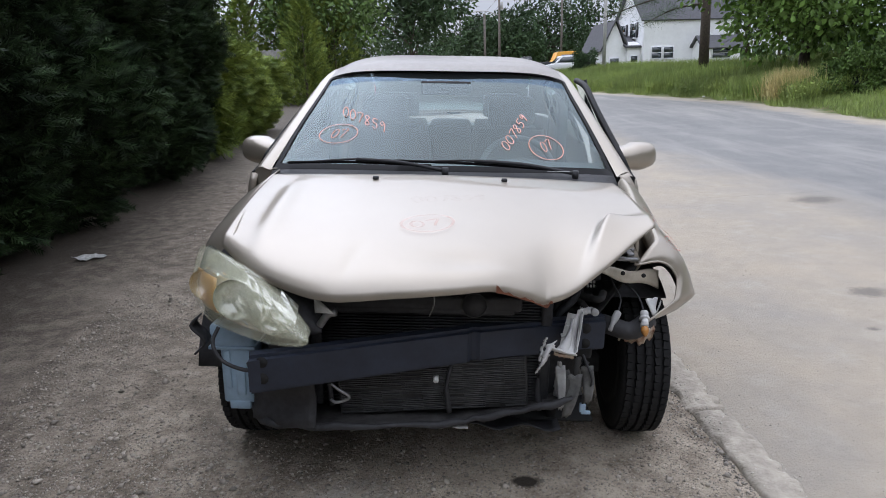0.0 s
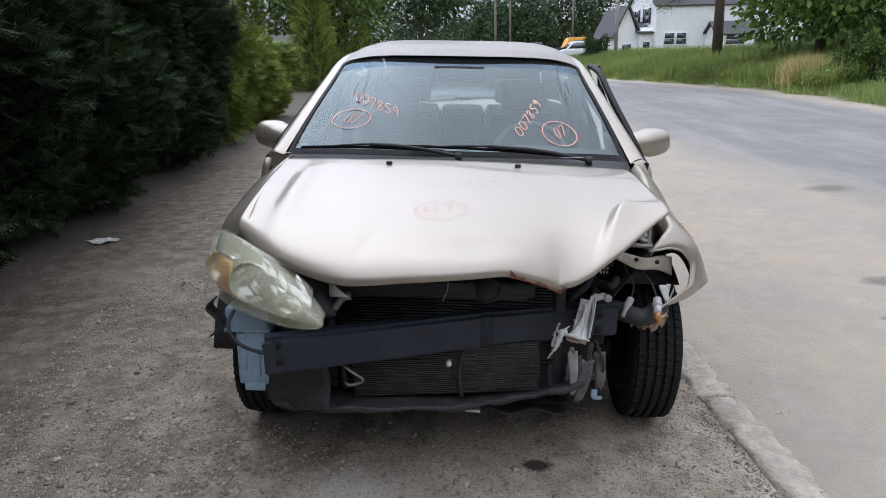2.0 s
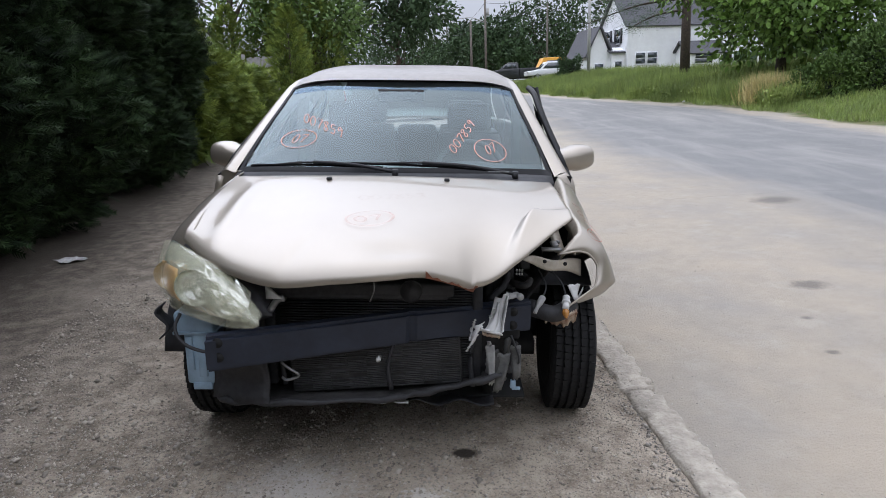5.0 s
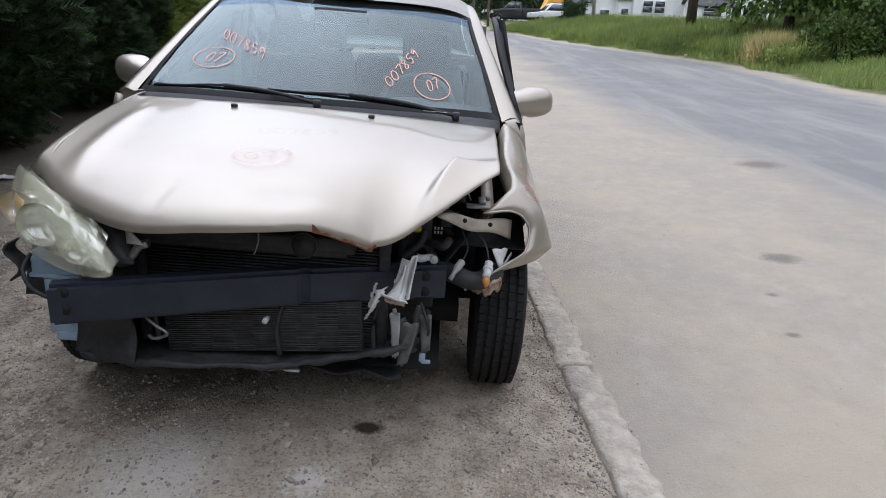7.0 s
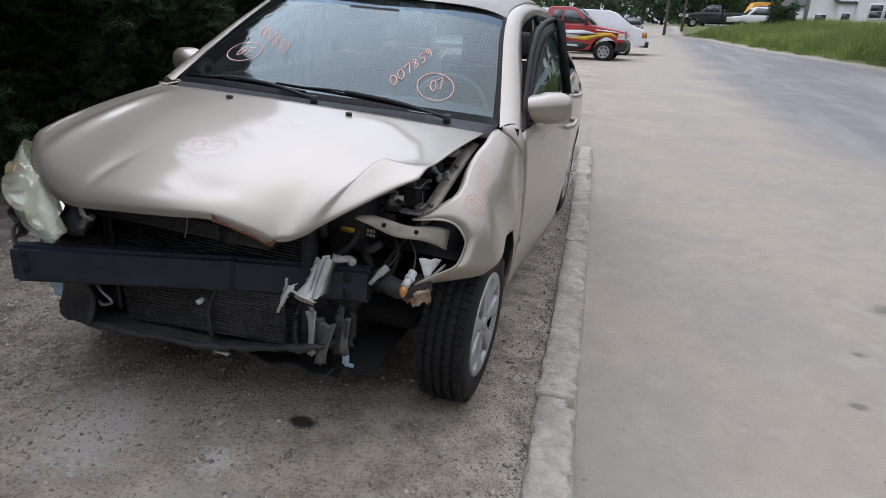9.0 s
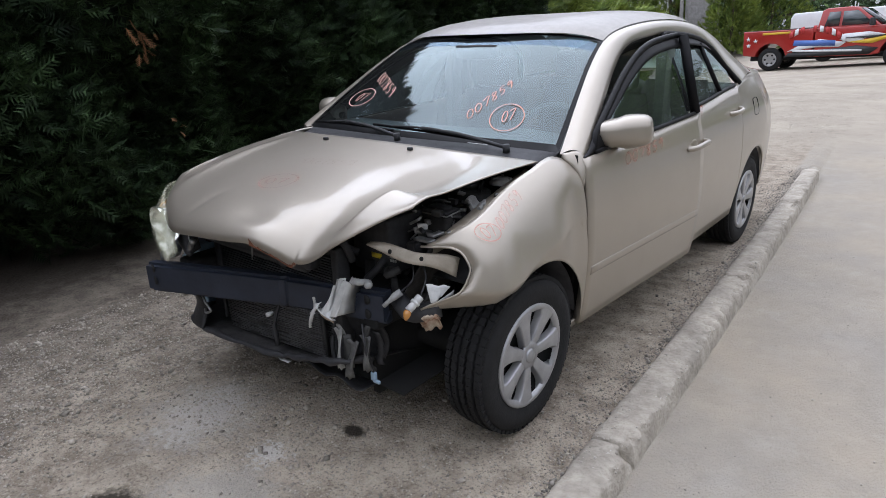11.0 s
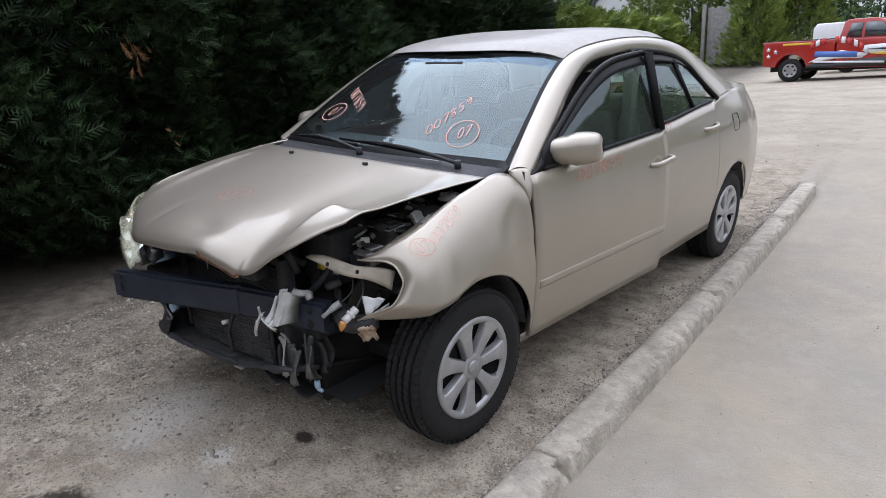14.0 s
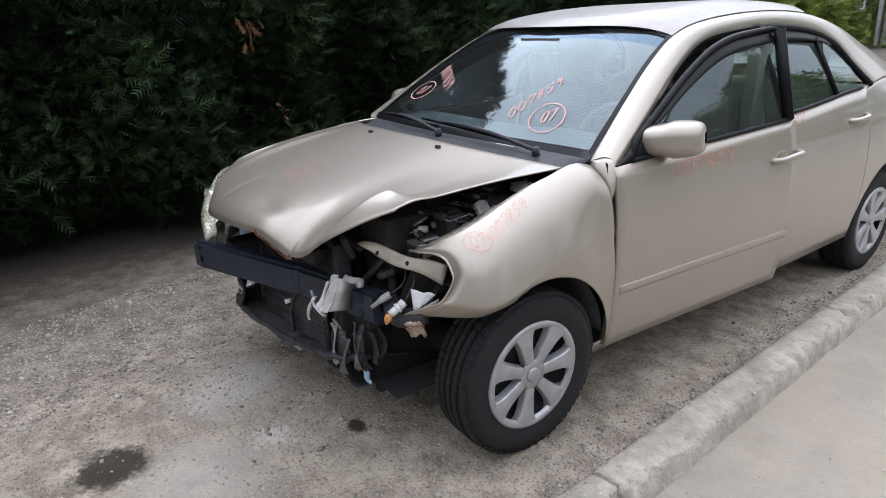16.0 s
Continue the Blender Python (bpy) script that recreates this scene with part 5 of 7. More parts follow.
for k, (c, sz, m_) in enumerate((((0.50, -0.20, 0.735), (0.07, 0.05, 0.03), "steel"), ((0.56, -0.02, 0.80), (0.09, 0.07, 0.03), "grey_scrap"), ((0.44, 0.12, 0.84), (0.12, 0.06, 0.03), "bay"),
                             ((0.53, -0.30, 0.71), (0.04, 0.04, 0.05), "black"), ((0.47, -0.06, 0.80), (0.06, 0.05, 0.04), "black"), ((0.50, 0.10, 0.85), (0.05, 0.10, 0.015), "grey_scrap"))):
    part("bay_fitting", boxes((c, sz), bev=0.006), m_, bay)
rng = random.Random(5)
for k in range(16):
    x0, y0, z0 = rng.uniform(0.34, 0.56), rng.uniform(-0.40, -0.05), rng.uniform(0.52, 0.72)
    pts = [(x0, y0, z0)]
    for _ in range(3):
        pts.append((pts[-1][0] + rng.uniform(-0.07, 0.07), pts[-1][1] + rng.uniform(-0.07, 0.07), pts[-1][2] + rng.uniform(-0.09, 0.03)))
    part("hose", tube(spline(pts, 14), rng.choice((0.006, 0.009, 0.013)), 7), "black" if k % 4 else "bay", bay)
part("horn_pipe", tube(spline([(0.54, -0.40, 0.57), (0.63, -0.43, 0.555), (0.70, -0.38, 0.575)], 10), 0.03, 12), "black", bay)
part("rail_end", boxes(((0.46, -0.36, 0.52), (0.09, 0.22, 0.10)), bev=0.01), "dark", bay)
part("rail_end", boxes(((-0.44, -0.45, 0.50), (0.10, 0.3, 0.12)), bev=0.01), "bay", bay)
part("crumpled_flange", sheet(lambda s, v: (0.60 + 0.115 * s, -0.425 + 0.012 * math.sin(8 * s) + 0.024 * v, 0.545 + 0.012 * s - (0.034 + 0.016 * math.sin(2.6 * s)) * v + 0.005 * math.sin(19 * s + 5 * v) + 0.004 * math.sin(37 * s - 4 * v)), lin(0, 1, 30), lin(0, 1, 6), 0.004), "rusty_cream", bay, "crumpled rusty cream metal flange")
part("white_bracket", sheet(lambda s, v: Vector((0.674, -0.412, 0.658)).lerp(Vector((0.735, -0.362, 0.648)), s).lerp(Vector((0.700, -0.422, 0.604)).lerp(Vector((0.722, -0.39, 0.618)), s), v) + Vector((0.006 * math.sin(5 * s), 0, 0.002 * math.sin(11 * s) * (1 - v))), lin(0, 1, 10), lin(0, 1, 6), 0.004), "white", bay, "broken white plastic lamp bracket")
part("bracket_flap", sheet(lambda s, v: (0.712 + 0.03 * s, -0.41 + 0.05 * s, 0.605 + 0.03 * s - 0.012 * v), lin(0, 1, 6), lin(0, 1, 3), 0.003), "grey_light", bay)

# indicator bulb in its socket on a loose wire
bulb = new("indicator_bulb")
bulb.parent = car
part("bulb_socket", tube([(0.667, -0.432, 0.620), (0.665, -0.446, 0.611), (0.6648, -0.447, 0.6105), (0.662, -0.462, 0.600), (0.658, -0.478, 0.590)], lambda t: 0.013 if t < 0.3 else (0.010 if t < 0.75 else 0.012), 14), "white", bulb)
part("socket_ring", tube([(0.6645, -0.449, 0.609), (0.663, -0.456, 0.604)], 0.0155, 14), "white", bulb)
part("bulb_glass", tube(spline([(0.658, -0.478, 0.590), (0.6585, -0.486, 0.577), (0.66, -0.492, 0.562)], 8), lambda t: 0.0105 * math.sin(math.pi * (0.25 + 0.70 * t)) + 0.002, 12), "amber", bulb, "amber glass bulb")
part("bulb_wire", tube(spline([(0.667, -0.432, 0.62), (0.655, -0.39, 0.66), (0.62, -0.36, 0.69), (0.57, -0.3, 0.68)], 16), 0.003, 6), "black", bulb)
part("second_socket", tube([(0.585, -0.43, 0.616), (0.572, -0.448, 0.603), (0.562, -0.463, 0.59), (0.552, -0.479, 0.575)], lambda t: 0.012 if t < 0.4 else 0.007, 10), "grey_light", bulb)
part("second_wire", tube(spline([(0.585, -0.43, 0.616), (0.60, -0.39, 0.65), (0.575, -0.36, 0.70), (0.56, -0.33, 0.745)], 14), 0.003, 6), "black", bulb)
# wire with a hanging clip
part("hanging_wire", tube(spline([(0.47, -0.50, 0.50), (0.50, -0.52, 0.42), (0.485, -0.49, 0.36), (0.485, -0.479, 0.315)], 14), 0.004, 6), "black", car)
part("hanging_clip", boxes(((0.485, -0.479, 0.305), (0.02, 0.014, 0.03)), ((0.497, -0.479, 0.288), (0.03, 0.01, 0.012)), bev=0.003), "tank", car, "pale blue wire clip")
part("hanging_scrap", sheet(lambda s, v: (0.405 + (0.022 + 0.012 * s) * v + 0.008 * math.sin(4 * s), -0.535 + 0.02 * v, 0.455 - 0.12 * s), lin(0, 1, 12), lin(0, 1, 4), 0.004), "grey_scrap", car, "torn grey plastic liner")

for x_, y_, z_, w_, h_, tilt, m_ in ((0.395, -0.545, 0.475, 0.030, 0.14, 0.01, "grey_light"), (0.445, -0.53, 0.44, 0.048, 0.14, -0.02, "scuffed"), (0.485, -0.51, 0.46, 0.040, 0.12, 0.01, "scuffed")):
    part("torn_strip", sheet(lambda s, v: (x_ + tilt * s + w_ * (v - 0.5) * (1 - 0.35 * s), y_ + 0.010 * math.sin(5 * s + 2 * v), z_ - h_ * s + 0.006 * math.sin(9 * v)), lin(0, 1, 10), lin(0, 1, 5), 0.003), m_, car, "torn plastic strip hanging below the beam")

# broken white bumper bracket hooked over the beam
wb = new("bumper_bracket")
wb.parent = car
wb["label"] = "snapped white plastic bumper bracket hooked over the beam"
jag = random.Random(3)
teeth = [jag.uniform(-1, 1) for _ in range(64)]


def strip(a, b, w0, w1, bow, jagged=0.0, wdir=(1, 0, 0), k0=0):
    """A torn strip from a to b with a ragged edge."""
    a, b, wd = Vector(a), Vector(b), Vector(wdir)
    def f(s, v):
        w = w0 + (w1 - w0) * s
        e = jagged * teeth[(k0 + int(s * 15)) % 64] if v in (0, 1) else 0
        return a.lerp(b, s) + wd * (w * (v - 0.5) + e) + Vector((0, bow * math.sin(math.pi * s), 0)) + Vector((0, -0.006 * math.sin(math.pi * v), 0))
    return sheet(f, lin(0, 1, 16), [0, 0.35, 0.65, 1], 0.004)


def slab(s, v):
    """Curved upright slab, wider at its foot."""
    w = 0.046 + 0.012 * s ** 2
    return Vector((0.43 - 0.022 * s + w * (v - 0.5), -0.535 - 0.022 * s - 0.014 * math.sin(math.pi * v) - 0.02 * s ** 4, 0.652 - 0.108 * s + 0.012 * (v > 0.6) * (s < 0.1)))


part("bracket_block", sheet(slab, lin(0, 1, 14), [0, 0.04, 0.2, 0.5, 0.62, 0.66, 0.96, 1], 0.007), "white", wb, smooth=False)
part("bracket_gusset", sheet(lambda s, v: (0.424 - 0.012 * s - v * (0.010 + 0.036 * s ** 2.2), -0.552 - 0.030 * s - 0.010 * math.sin(math.pi * v), 0.640 - 0.098 * s + 0.006 * v * s), lin(0, 1, 14), lin(0, 1, 6), 0.004), "white", wb)
part("flange_scrap", strip((0.655, -0.44, 0.548), (0.715, -0.40, 0.556), 0.024, 0.014, -0.008, 0.006, (0, -0.3, 0.95), 22), "rusty_cream", car, "torn cream metal scrap")
part("bracket_rib", strip((0.449, -0.542, 0.66), (0.428, -0.585, 0.545), 0.007, 0.007, -0.006, 0.0, (0, -1, 0.2), 3), "white", wb)
for c_ in ((0.412, -0.545, 0.618), (0.40, -0.55, 0.585)):
    part("bracket_ledge", boxes((c_, (0.024, 0.017, 0.006)), bev=0.001), "white", wb)
part("bracket_foot", strip((0.432, -0.586, 0.536), (0.352, -0.575, 0.552), 0.020, 0.034, -0.006, 0.004, (0, -0.8, 0.6), 9), "white", wb)
part("bracket_foot", strip((0.425, -0.578, 0.528), (0.365, -0.575, 0.535), 0.018, 0.012, -0.004, 0.003, (0, -0.2, 1), 14), "rusty_cream", wb)
part("bracket_arm", strip((0.357, -0.578, 0.572), (0.312, -0.585, 0.475), 0.030, 0.008, -0.012, 0.006, (1, 0, 0.35), 20), "white", wb)
part("bracket_arm", strip((0.338, -0.58, 0.588), (0.325, -0.585, 0.515), 0.008, 0.012, 0.01, 0.004, (1, 0, 0), 30), "white", wb)
part("bracket_top", strip((0.45, -0.515, 0.648), (0.50, -0.475, 0.634), 0.024, 0.020, 0.006, 0.005, (0, 0.5, 0.85), 40), "grey_light", wb)
part("bracket_bolt", tube([(0.497, -0.478, 0.636), (0.499, -0.494, 0.638)], 0.012, 10), "grey_light", wb)
part("bracket_tail", strip((0.390, -0.535, 0.49), (0.402, -0.50, 0.355), 0.014, 0.034, 0.01, 0.003, (1, 0, 0), 50), "grey_light", wb)
part("liner_tail", strip((0.462, -0.47, 0.48), (0.445, -0.45, 0.30), 0.022, 0.036, -0.02, 0.006, (1, 0.3, 0), 12), "grey_scrap", wb)
part("liner_tail", strip((0.49, -0.46, 0.46), (0.475, -0.44, 0.33), 0.02, 0.03, 0.01, 0.006, (1, 0.2, 0), 25), "black", wb)

# right headlight: swept-back hazed lens over a dark bowl
lamp = new("headlight")
lamp.parent = car
lamp["label"] = "hazy yellowed right headlight"


lens_top = smooth1([(0, 0.632), (0.04, 0.652), (0.12, 0.694), (0.27, 0.748), (0.5, 0.796), (0.78, 0.818), (0.92, 0.815), (1, 0.79)])
lens_low = smooth1([(0, 0.608), (0.04, 0.597), (0.27, 0.588), (0.6, 0.596), (0.85, 0.596), (1, 0.612)])
lens_y = smooth1([(0, -0.70), (0.27, -0.665), (0.55, -0.61), (0.8, -0.53), (1, -0.43)])


def lens(s, v):
    """s 0 inner (front) .. 1 outer (wrapped round), v 0 bottom .. 1 top."""
    x = -(0.340 + 0.420 * s)
    zb, zt = lens_low(s), lens_top(s)
    yy = lens_y(s) + 0.045 * v * v - 0.03 * math.sin(math.pi * v) * (0.3 + 0.7 * math.sin(math.pi * s)) - 0.012
    return Vector((x - 0.012 * math.sin(math.pi * v) * s * s, yy, zb + (zt - zb) * v))


part("lens", sheet(lens, lin(0, 1, 25), lin(0, 1, 14), 0.01), "lamp", lamp)
part("lens_corner", sheet(lambda s, v: lens(0.72 + 0.24 * s, 0.20 + 0.48 * v) + Vector((0.004, 0.008, 0)), lin(0, 1, 8), lin(0, 1, 8), 0.003), "lamp_amber", lamp, "amber corner of the lens")
part("reflector", sheet(lambda s, v: lens(0.12 + 0.86 * s, 0.05 + 0.90 * v) + Vector((0.006, 0.040 + 0.012 * math.sin(11 * s + 4 * v) * math.sin(7 * v), 0)), lin(0, 1, 15), lin(0, 1, 8)), "lamp_bowl", lamp, smooth=False)
for s, v, r in ((0.26, 0.42, 0.040), (0.55, 0.50, 0.062), (0.84, 0.50, 0.05)):
    c = lens(s, v)
    bm = bmesh.new()
    bmesh.ops.create_uvsphere(bm, u_segments=24, v_segments=12, radius=r)
    bmesh.ops.delete(bm, geom=[q for q in bm.verts if q.co.z < -0.01], context="VERTS")
    bmesh.ops.transform(bm, matrix=Matrix.Translation(c + Vector((0.0, 0.022, 0))) @ Vector((0, 1, 0)).to_track_quat("Z", "Y").to_matrix().to_4x4() @ Matrix.Diagonal((1, 1, 0.8, 1)), verts=bm.verts)
    part("bulb_bowl", bm, "lamp_bowl", lamp)
part("lamp_body", sheet(lambda s, v: lens(s, v) + Vector((0.02, 0.08, 0)), lin(0, 1, 12), lin(0, 1, 6), 0.01), "black", lamp)
part("lamp_tab", sheet(lambda s, v: (-0.34 + 0.06 * s, -0.62 - 0.03 * s, 0.665 + 0.05 * v * (1 - s) + 0.01 * s), lin(0, 1, 5), lin(0, 1, 4), 0.004), "white", lamp)
part("hood_prop_latch", tube(spline([(-0.325, -0.63, 0.63), (-0.30, -0.63, 0.665), (-0.275, -0.635, 0.675)], 8), 0.012, 8), "steel", car)

# washer tank and its hose under the lamp
tank = new("washer_tank")
tank.parent = car
tank["label"] = "pale blue translucent washer tank, exposed"
part("tank_body", boxes(((-0.640, -0.40, 0.385), (0.112, 0.12, 0.215)), ((-0.652, -0.40, 0.515), (0.145, 0.13, 0.08)), ((-0.652, -0.40, 0.478), (0.153, 0.14, 0.012)), ((-0.630, -0.462, 0.36), (0.03, 0.014, 0.10)), ((-0.672, -0.462, 0.40), (0.022, 0.012, 0.13)), bev=0.012), "tank", tank)
part("tank_foot", boxes(((-0.640, -0.452, 0.272), (0.07, 0.02, 0.03)), bev=0.004), "tank", tank)
part("tank_hose", tube(spline([(-0.655, -0.55, 0.585), (-0.665, -0.58, 0.545), (-0.635, -0.60, 0.50), (-0.57, -0.61, 0.475), (-0.50, -0.60, 0.465)], 18), 0.006, 7), "black", tank)
part("bumper_clip", sheet(lambda s, v: (-0.74 - 0.02 * math.sin(7 * s), -0.52 + 0.05 * v, 0.60 - 0.12 * s), lin(0, 1, 10), lin(0, 1, 4), 0.006), "black", car)
part("inner_splash", boxes(((-0.545, -0.34, 0.33), (0.13, 0.16, 0.22)), bev=0.02), "black", car)

# torn, rusty stretch of the bonnet's front edge
bm = bmesh.new()
pts = []
for t in lin(0, 1, 26):
    p = hood_pt(0.12 + 0.40 * t, 0.0)
    pts.append((p, 0.007 * abs(math.sin(9 * t) * math.sin(23 * t)) - 0.004 + 0.022 * math.exp(-(t / 0.06) ** 2) + 0.006 * math.exp(-((t - 0.95) / 0.05) ** 2)))
L = [(bm.verts.new(p + Vector((0, -0.0075, 0.006 + h))), bm.verts.new(p + Vector((0, -0.007, -0.001)))) for p, h in pts]
for A, B in zip(L, L[1:]):
    bm.faces.new([A[0], A[1], B[1], B[0]])
part("torn_edge", bm, "rust", car, "rusty torn metal edge")

# ---- marker writing: hand-drawn strokes ----
GLYPH = {
    "0": [[(0.5 + 0.42 * math.cos(a), 0.5 + 0.5 * math.sin(a)) for a in lin(1.6, 8.0, 18)]],
    "1": [[(0.4, 0.0), (0.45, 0.5), (0.5, 1.0)]],
    "7": [[(0.05, 0.9), (0.5, 1.0), (0.95, 0.98), (0.7, 0.5), (0.45, 0.0)]],
    "8": [[(0.85, 0.85), (0.5, 1.0), (0.2, 0.8), (0.5, 0.52), (0.8, 0.25), (0.5, 0.0), (0.2, 0.2), (0.5, 0.52), (0.85, 0.85)]],
    "5": [[(0.9, 1.0), (0.3, 0.95), (0.25, 0.6), (0.7, 0.55), (0.8, 0.25), (0.5, 0.02), (0.15, 0.1)]],
    "9": [[(0.8, 0.85), (0.5, 1.0), (0.2, 0.8), (0.4, 0.58), (0.8, 0.85), (0.75, 0.4), (0.6, 0.0)]],
}


def write(name, text, f, n, o, du, dv, w, material, label, ring=None):
    """Strokes on the surface f(a, b): the text starts at o and runs along du, up is dv; ring: centre, radii."""
    number = new(name)
    number.parent = car
    number["label"] = label
    for i, ch in enumerate(text):
        bm = bmesh.new()
        for st in GLYPH[ch]:
            q = [Vector((p[0], p[1], 0)) for p in st]
            q = spline(q, 26)
            ribbon(bm, [f(o[0] + du[0] * (i + p.x * 0.86) + dv[0] * p.y, o[1] + du[1] * (i + p.x * 0.86) + dv[1] * p.y) for p in q], n, w)
        part("digit", bm, material, number, smooth=False)
    if ring:
        bm = bmesh.new()
        c, ru, rv = ring
        ribbon(bm, [f(c[0] + ru[0] * math.cos(a) + rv[0] * math.sin(a), c[1] + ru[1] * math.cos(a) + rv[1] * math.sin(a)) for a in lin(0.3, 6.75, 48)], n, w)
        part("drawn_circle", bm, material, number, smooth=False)


scr = lambda a, b: screen(a, b, 0.004)
nn = Vector((0, -0.5, 0.86))
write("screen_number", "007859", scr, nn, (-0.71, 0.445), (0.059, -0.027), (-0.022, 0.085), 0.0041, "chalk", "hand-drawn red number 007859", None)
write("screen_number", "07", scr, nn, (-0.73, 0.25), (0.052, 0.0), (0.014, 0.07), 0.0041, "chalk", "circled red 07", ((-0.68, 0.285), (0.126, 0.0), (0.0, 0.078)))
write("screen_number", "007859", scr, nn, (0.393, 0.161), (0.0305, 0.045), (-0.038, 0.055), 0.0041, "chalk", "hand-drawn red number 007859", None)
write("screen_number", "07", scr, nn, (0.616, 0.16), (0.036, 0.018), (-0.018, 0.072), 0.0041, "chalk", "circled red 07", ((0.636, 0.20), (0.10, -0.035), (0.03, 0.085)))
hf = lambda a, b: hood_pt(a, b) + Vector((0, 0, 0.007))
write("bonnet_number", "07", hf, Vector((0, 0, 1)), (-0.235, 0.325), (0.075, 0.012), (-0.01, 0.05), 0.010, "chalk_smear", "faded circled red 07", ((-0.155, 0.365), (0.12, 0.025), (-0.02, 0.065)))
ff = lambda y, z: Vector((fender_left(wide(y, z), y, z, (z - fender_bot(y)) / (fender_top(y) - fender_bot(y)))[0] + 0.005, y - 0.001, z + 0.006))
write("fender_number", "07", ff, Vector((0.75, -0.2, 0.62)), (-0.272, 0.784), (0.026, 0.002), (0.0, 0.025), 0.004, "chalk_pale", "circled red 07 on the fender", ((-0.247, 0.797), (0.042, 0.004), (-0.002, 0.021)))
write("fender_number", "007859", ff, Vector((0.75, -0.2, 0.62)), (-0.20, 0.795), (0.033, 0.0105), (0.004, 0.026), 0.005, "chalk_faint", "smeared red number on the fender")
# smeared numbers on the doors and a second one on the bonnet
def door_side(y, z):
    return Vector((wide(y, z) + 0.004 + max(0.0, (y - 0.36)) * math.tan(radians(2.6)) * (y < 1.43), y, z))


write("door_number", "007859", door_side, Vector((1, 0, 0.1)), (0.63, 0.868), (0.060, 0.003), (0.012, 0.042), 0.009, "chalk_faint", "smeared red number on the front door")
write("door_number", "07", door_side, Vector((1, 0, 0.1)), (1.50, 0.945), (0.055, 0.003), (0.012, 0.045), 0.010, "chalk_faint", "smeared red mark on the rear door")
write("bonnet_number", "007859", hf, Vector((0, 0, 1)), (-0.20, 0.56), (0.065, 0.006), (0.0, 0.065), 0.014, "chalk_ghost", "rubbed-out red number on the bonnet")

# the blow has pushed the whole nose back a little
def nose_back(shift, y_full, y_none):
    done = set()
    for ob in car.children_recursive:
        chain = [ob] + ([ob.parent] if ob.parent is not car else []) + ([ob.parent.parent] if ob.parent.parent else [])
        if ob.type != "MESH" or any(o is not None and o.name.startswith(("wheel", "front_door", "arch_liner")) for o in chain) or ob.data.name in done:
            continue
        done.add(ob.data.name)
        m = ob.matrix_basis
        for v in ob.data.vertices:
            w = min(1.0, max(0.0, (y_none - (m @ v.co).y) / (y_none - y_full)))
            v.co.y += shift * w * w * (3 - 2 * w)


nose_back(0.045, -0.36, 0.16)

# ---- hedge of conifers along the shoulder ----
M["conifer"] = mat("dark_conifer_leaf", (0.043, 0.074, 0.029), 0.7, color2=(0.009, 0.018, 0.009), scale=3.0, per=0.62, big=0.3, bigscale=0.8, spec=0.2)
M["conifer_light"] = mat("bright_conifer_leaf", (0.21, 0.26, 0.05), 0.7, color2=(0.09, 0.14, 0.035), scale=2.0, per=0.4, big=0.25, bigscale=0.8, spec=0.2)
M["bark"] = mat("rough_bark", (0.09, 0.07, 0.055), 0.95, var=0.5, scale=12, bump=0.8, bscale=20)
# near-black: the shade deep behind the leaves is put into this colour
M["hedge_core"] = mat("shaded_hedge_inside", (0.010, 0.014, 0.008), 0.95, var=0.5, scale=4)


def frond():
    """A feathery conifer spray: a spine with narrow leaflets."""
    v, f = [], []

    def leaf(a, b, w):
        a, b = Vector(a), Vector(b)
        s = (b - a).cross(Vector((0, 1, 0.2))).normalized() * w
        k = len(v)
        v.extend([a - s * 0.9, a + s * 0.9, b])
        f.append((k, k + 1, k + 2))
    leaf((0, 0, 0), (0, 0.05, 1.0), 0.05)
    for i in range(5):
        z = 0.15 + 0.15 * i
        ln = 0.42 * (1 - 0.12 * i)
        for sg in (-1, 1):
            leaf((0, 0.03 * i, z), (sg * ln * 0.75, 0.06 + 0.03 * i, z + ln * 0.75), 0.05)
    return [tuple(p) for p in v], f


FV, FF = frond()


def hedge_face(name, x0, y0, x1, y1, height, depth, count, material, parent, seed, size=(0.16, 0.34), top=True, zoff=0.0):
    """Sprays over the front and top of a hedge that runs from (x0, y0) to (x1, y1), facing its right-hand side."""
    rg = np.random.default_rng(seed)
    d = np.array([x1 - x0, y1 - y0])
    L = np.hypot(*d)
    d = d / L
    nrm = np.array([d[1], -d[0]])
    s = rg.uniform(0, L, count)
    h = rg.uniform(0, 1, count) ** 0.9 * height
    lump = 0.22 * np.sin(s * 2.1 + 1.3 * np.sin(h * 1.7)) + 0.16 * np.sin(s * 5.3 + h * 2.6) + 0.12 * np.sin(h * 4.4 + s)
    inw = rg.uniform(0, 1, count) ** 1.6 * 0.55
    bat = 0.10 * (h / height - 0.3) ** 2 * height * 0.5
    off = lump - inw - bat - np.where(h > height * 0.93, rg.uniform(0, depth, count), 0) - 0.65 * np.exp(-h / 0.38)
    px = x0 + d[0] * s + nrm[0] * off
    py = y0 + d[1] * s + nrm[1] * off
    pz = np.array([gz(b) + cross(a, b) for a, b in zip(px, py)]) + 0.05 + h + zoff
    dirn = np.stack([nrm[0] + rg.normal(0, 0.5, count), nrm[1] + rg.normal(0, 0.5, count), rg.normal(0.25, 0.45, count)], 1)
    m = frames(np.stack([px, py, pz], 1), dirn, rg.uniform(0, 6.28, count), rg.uniform(*size, count), rg)
    return scatter(name, FV, FF, m, parent, material=material)


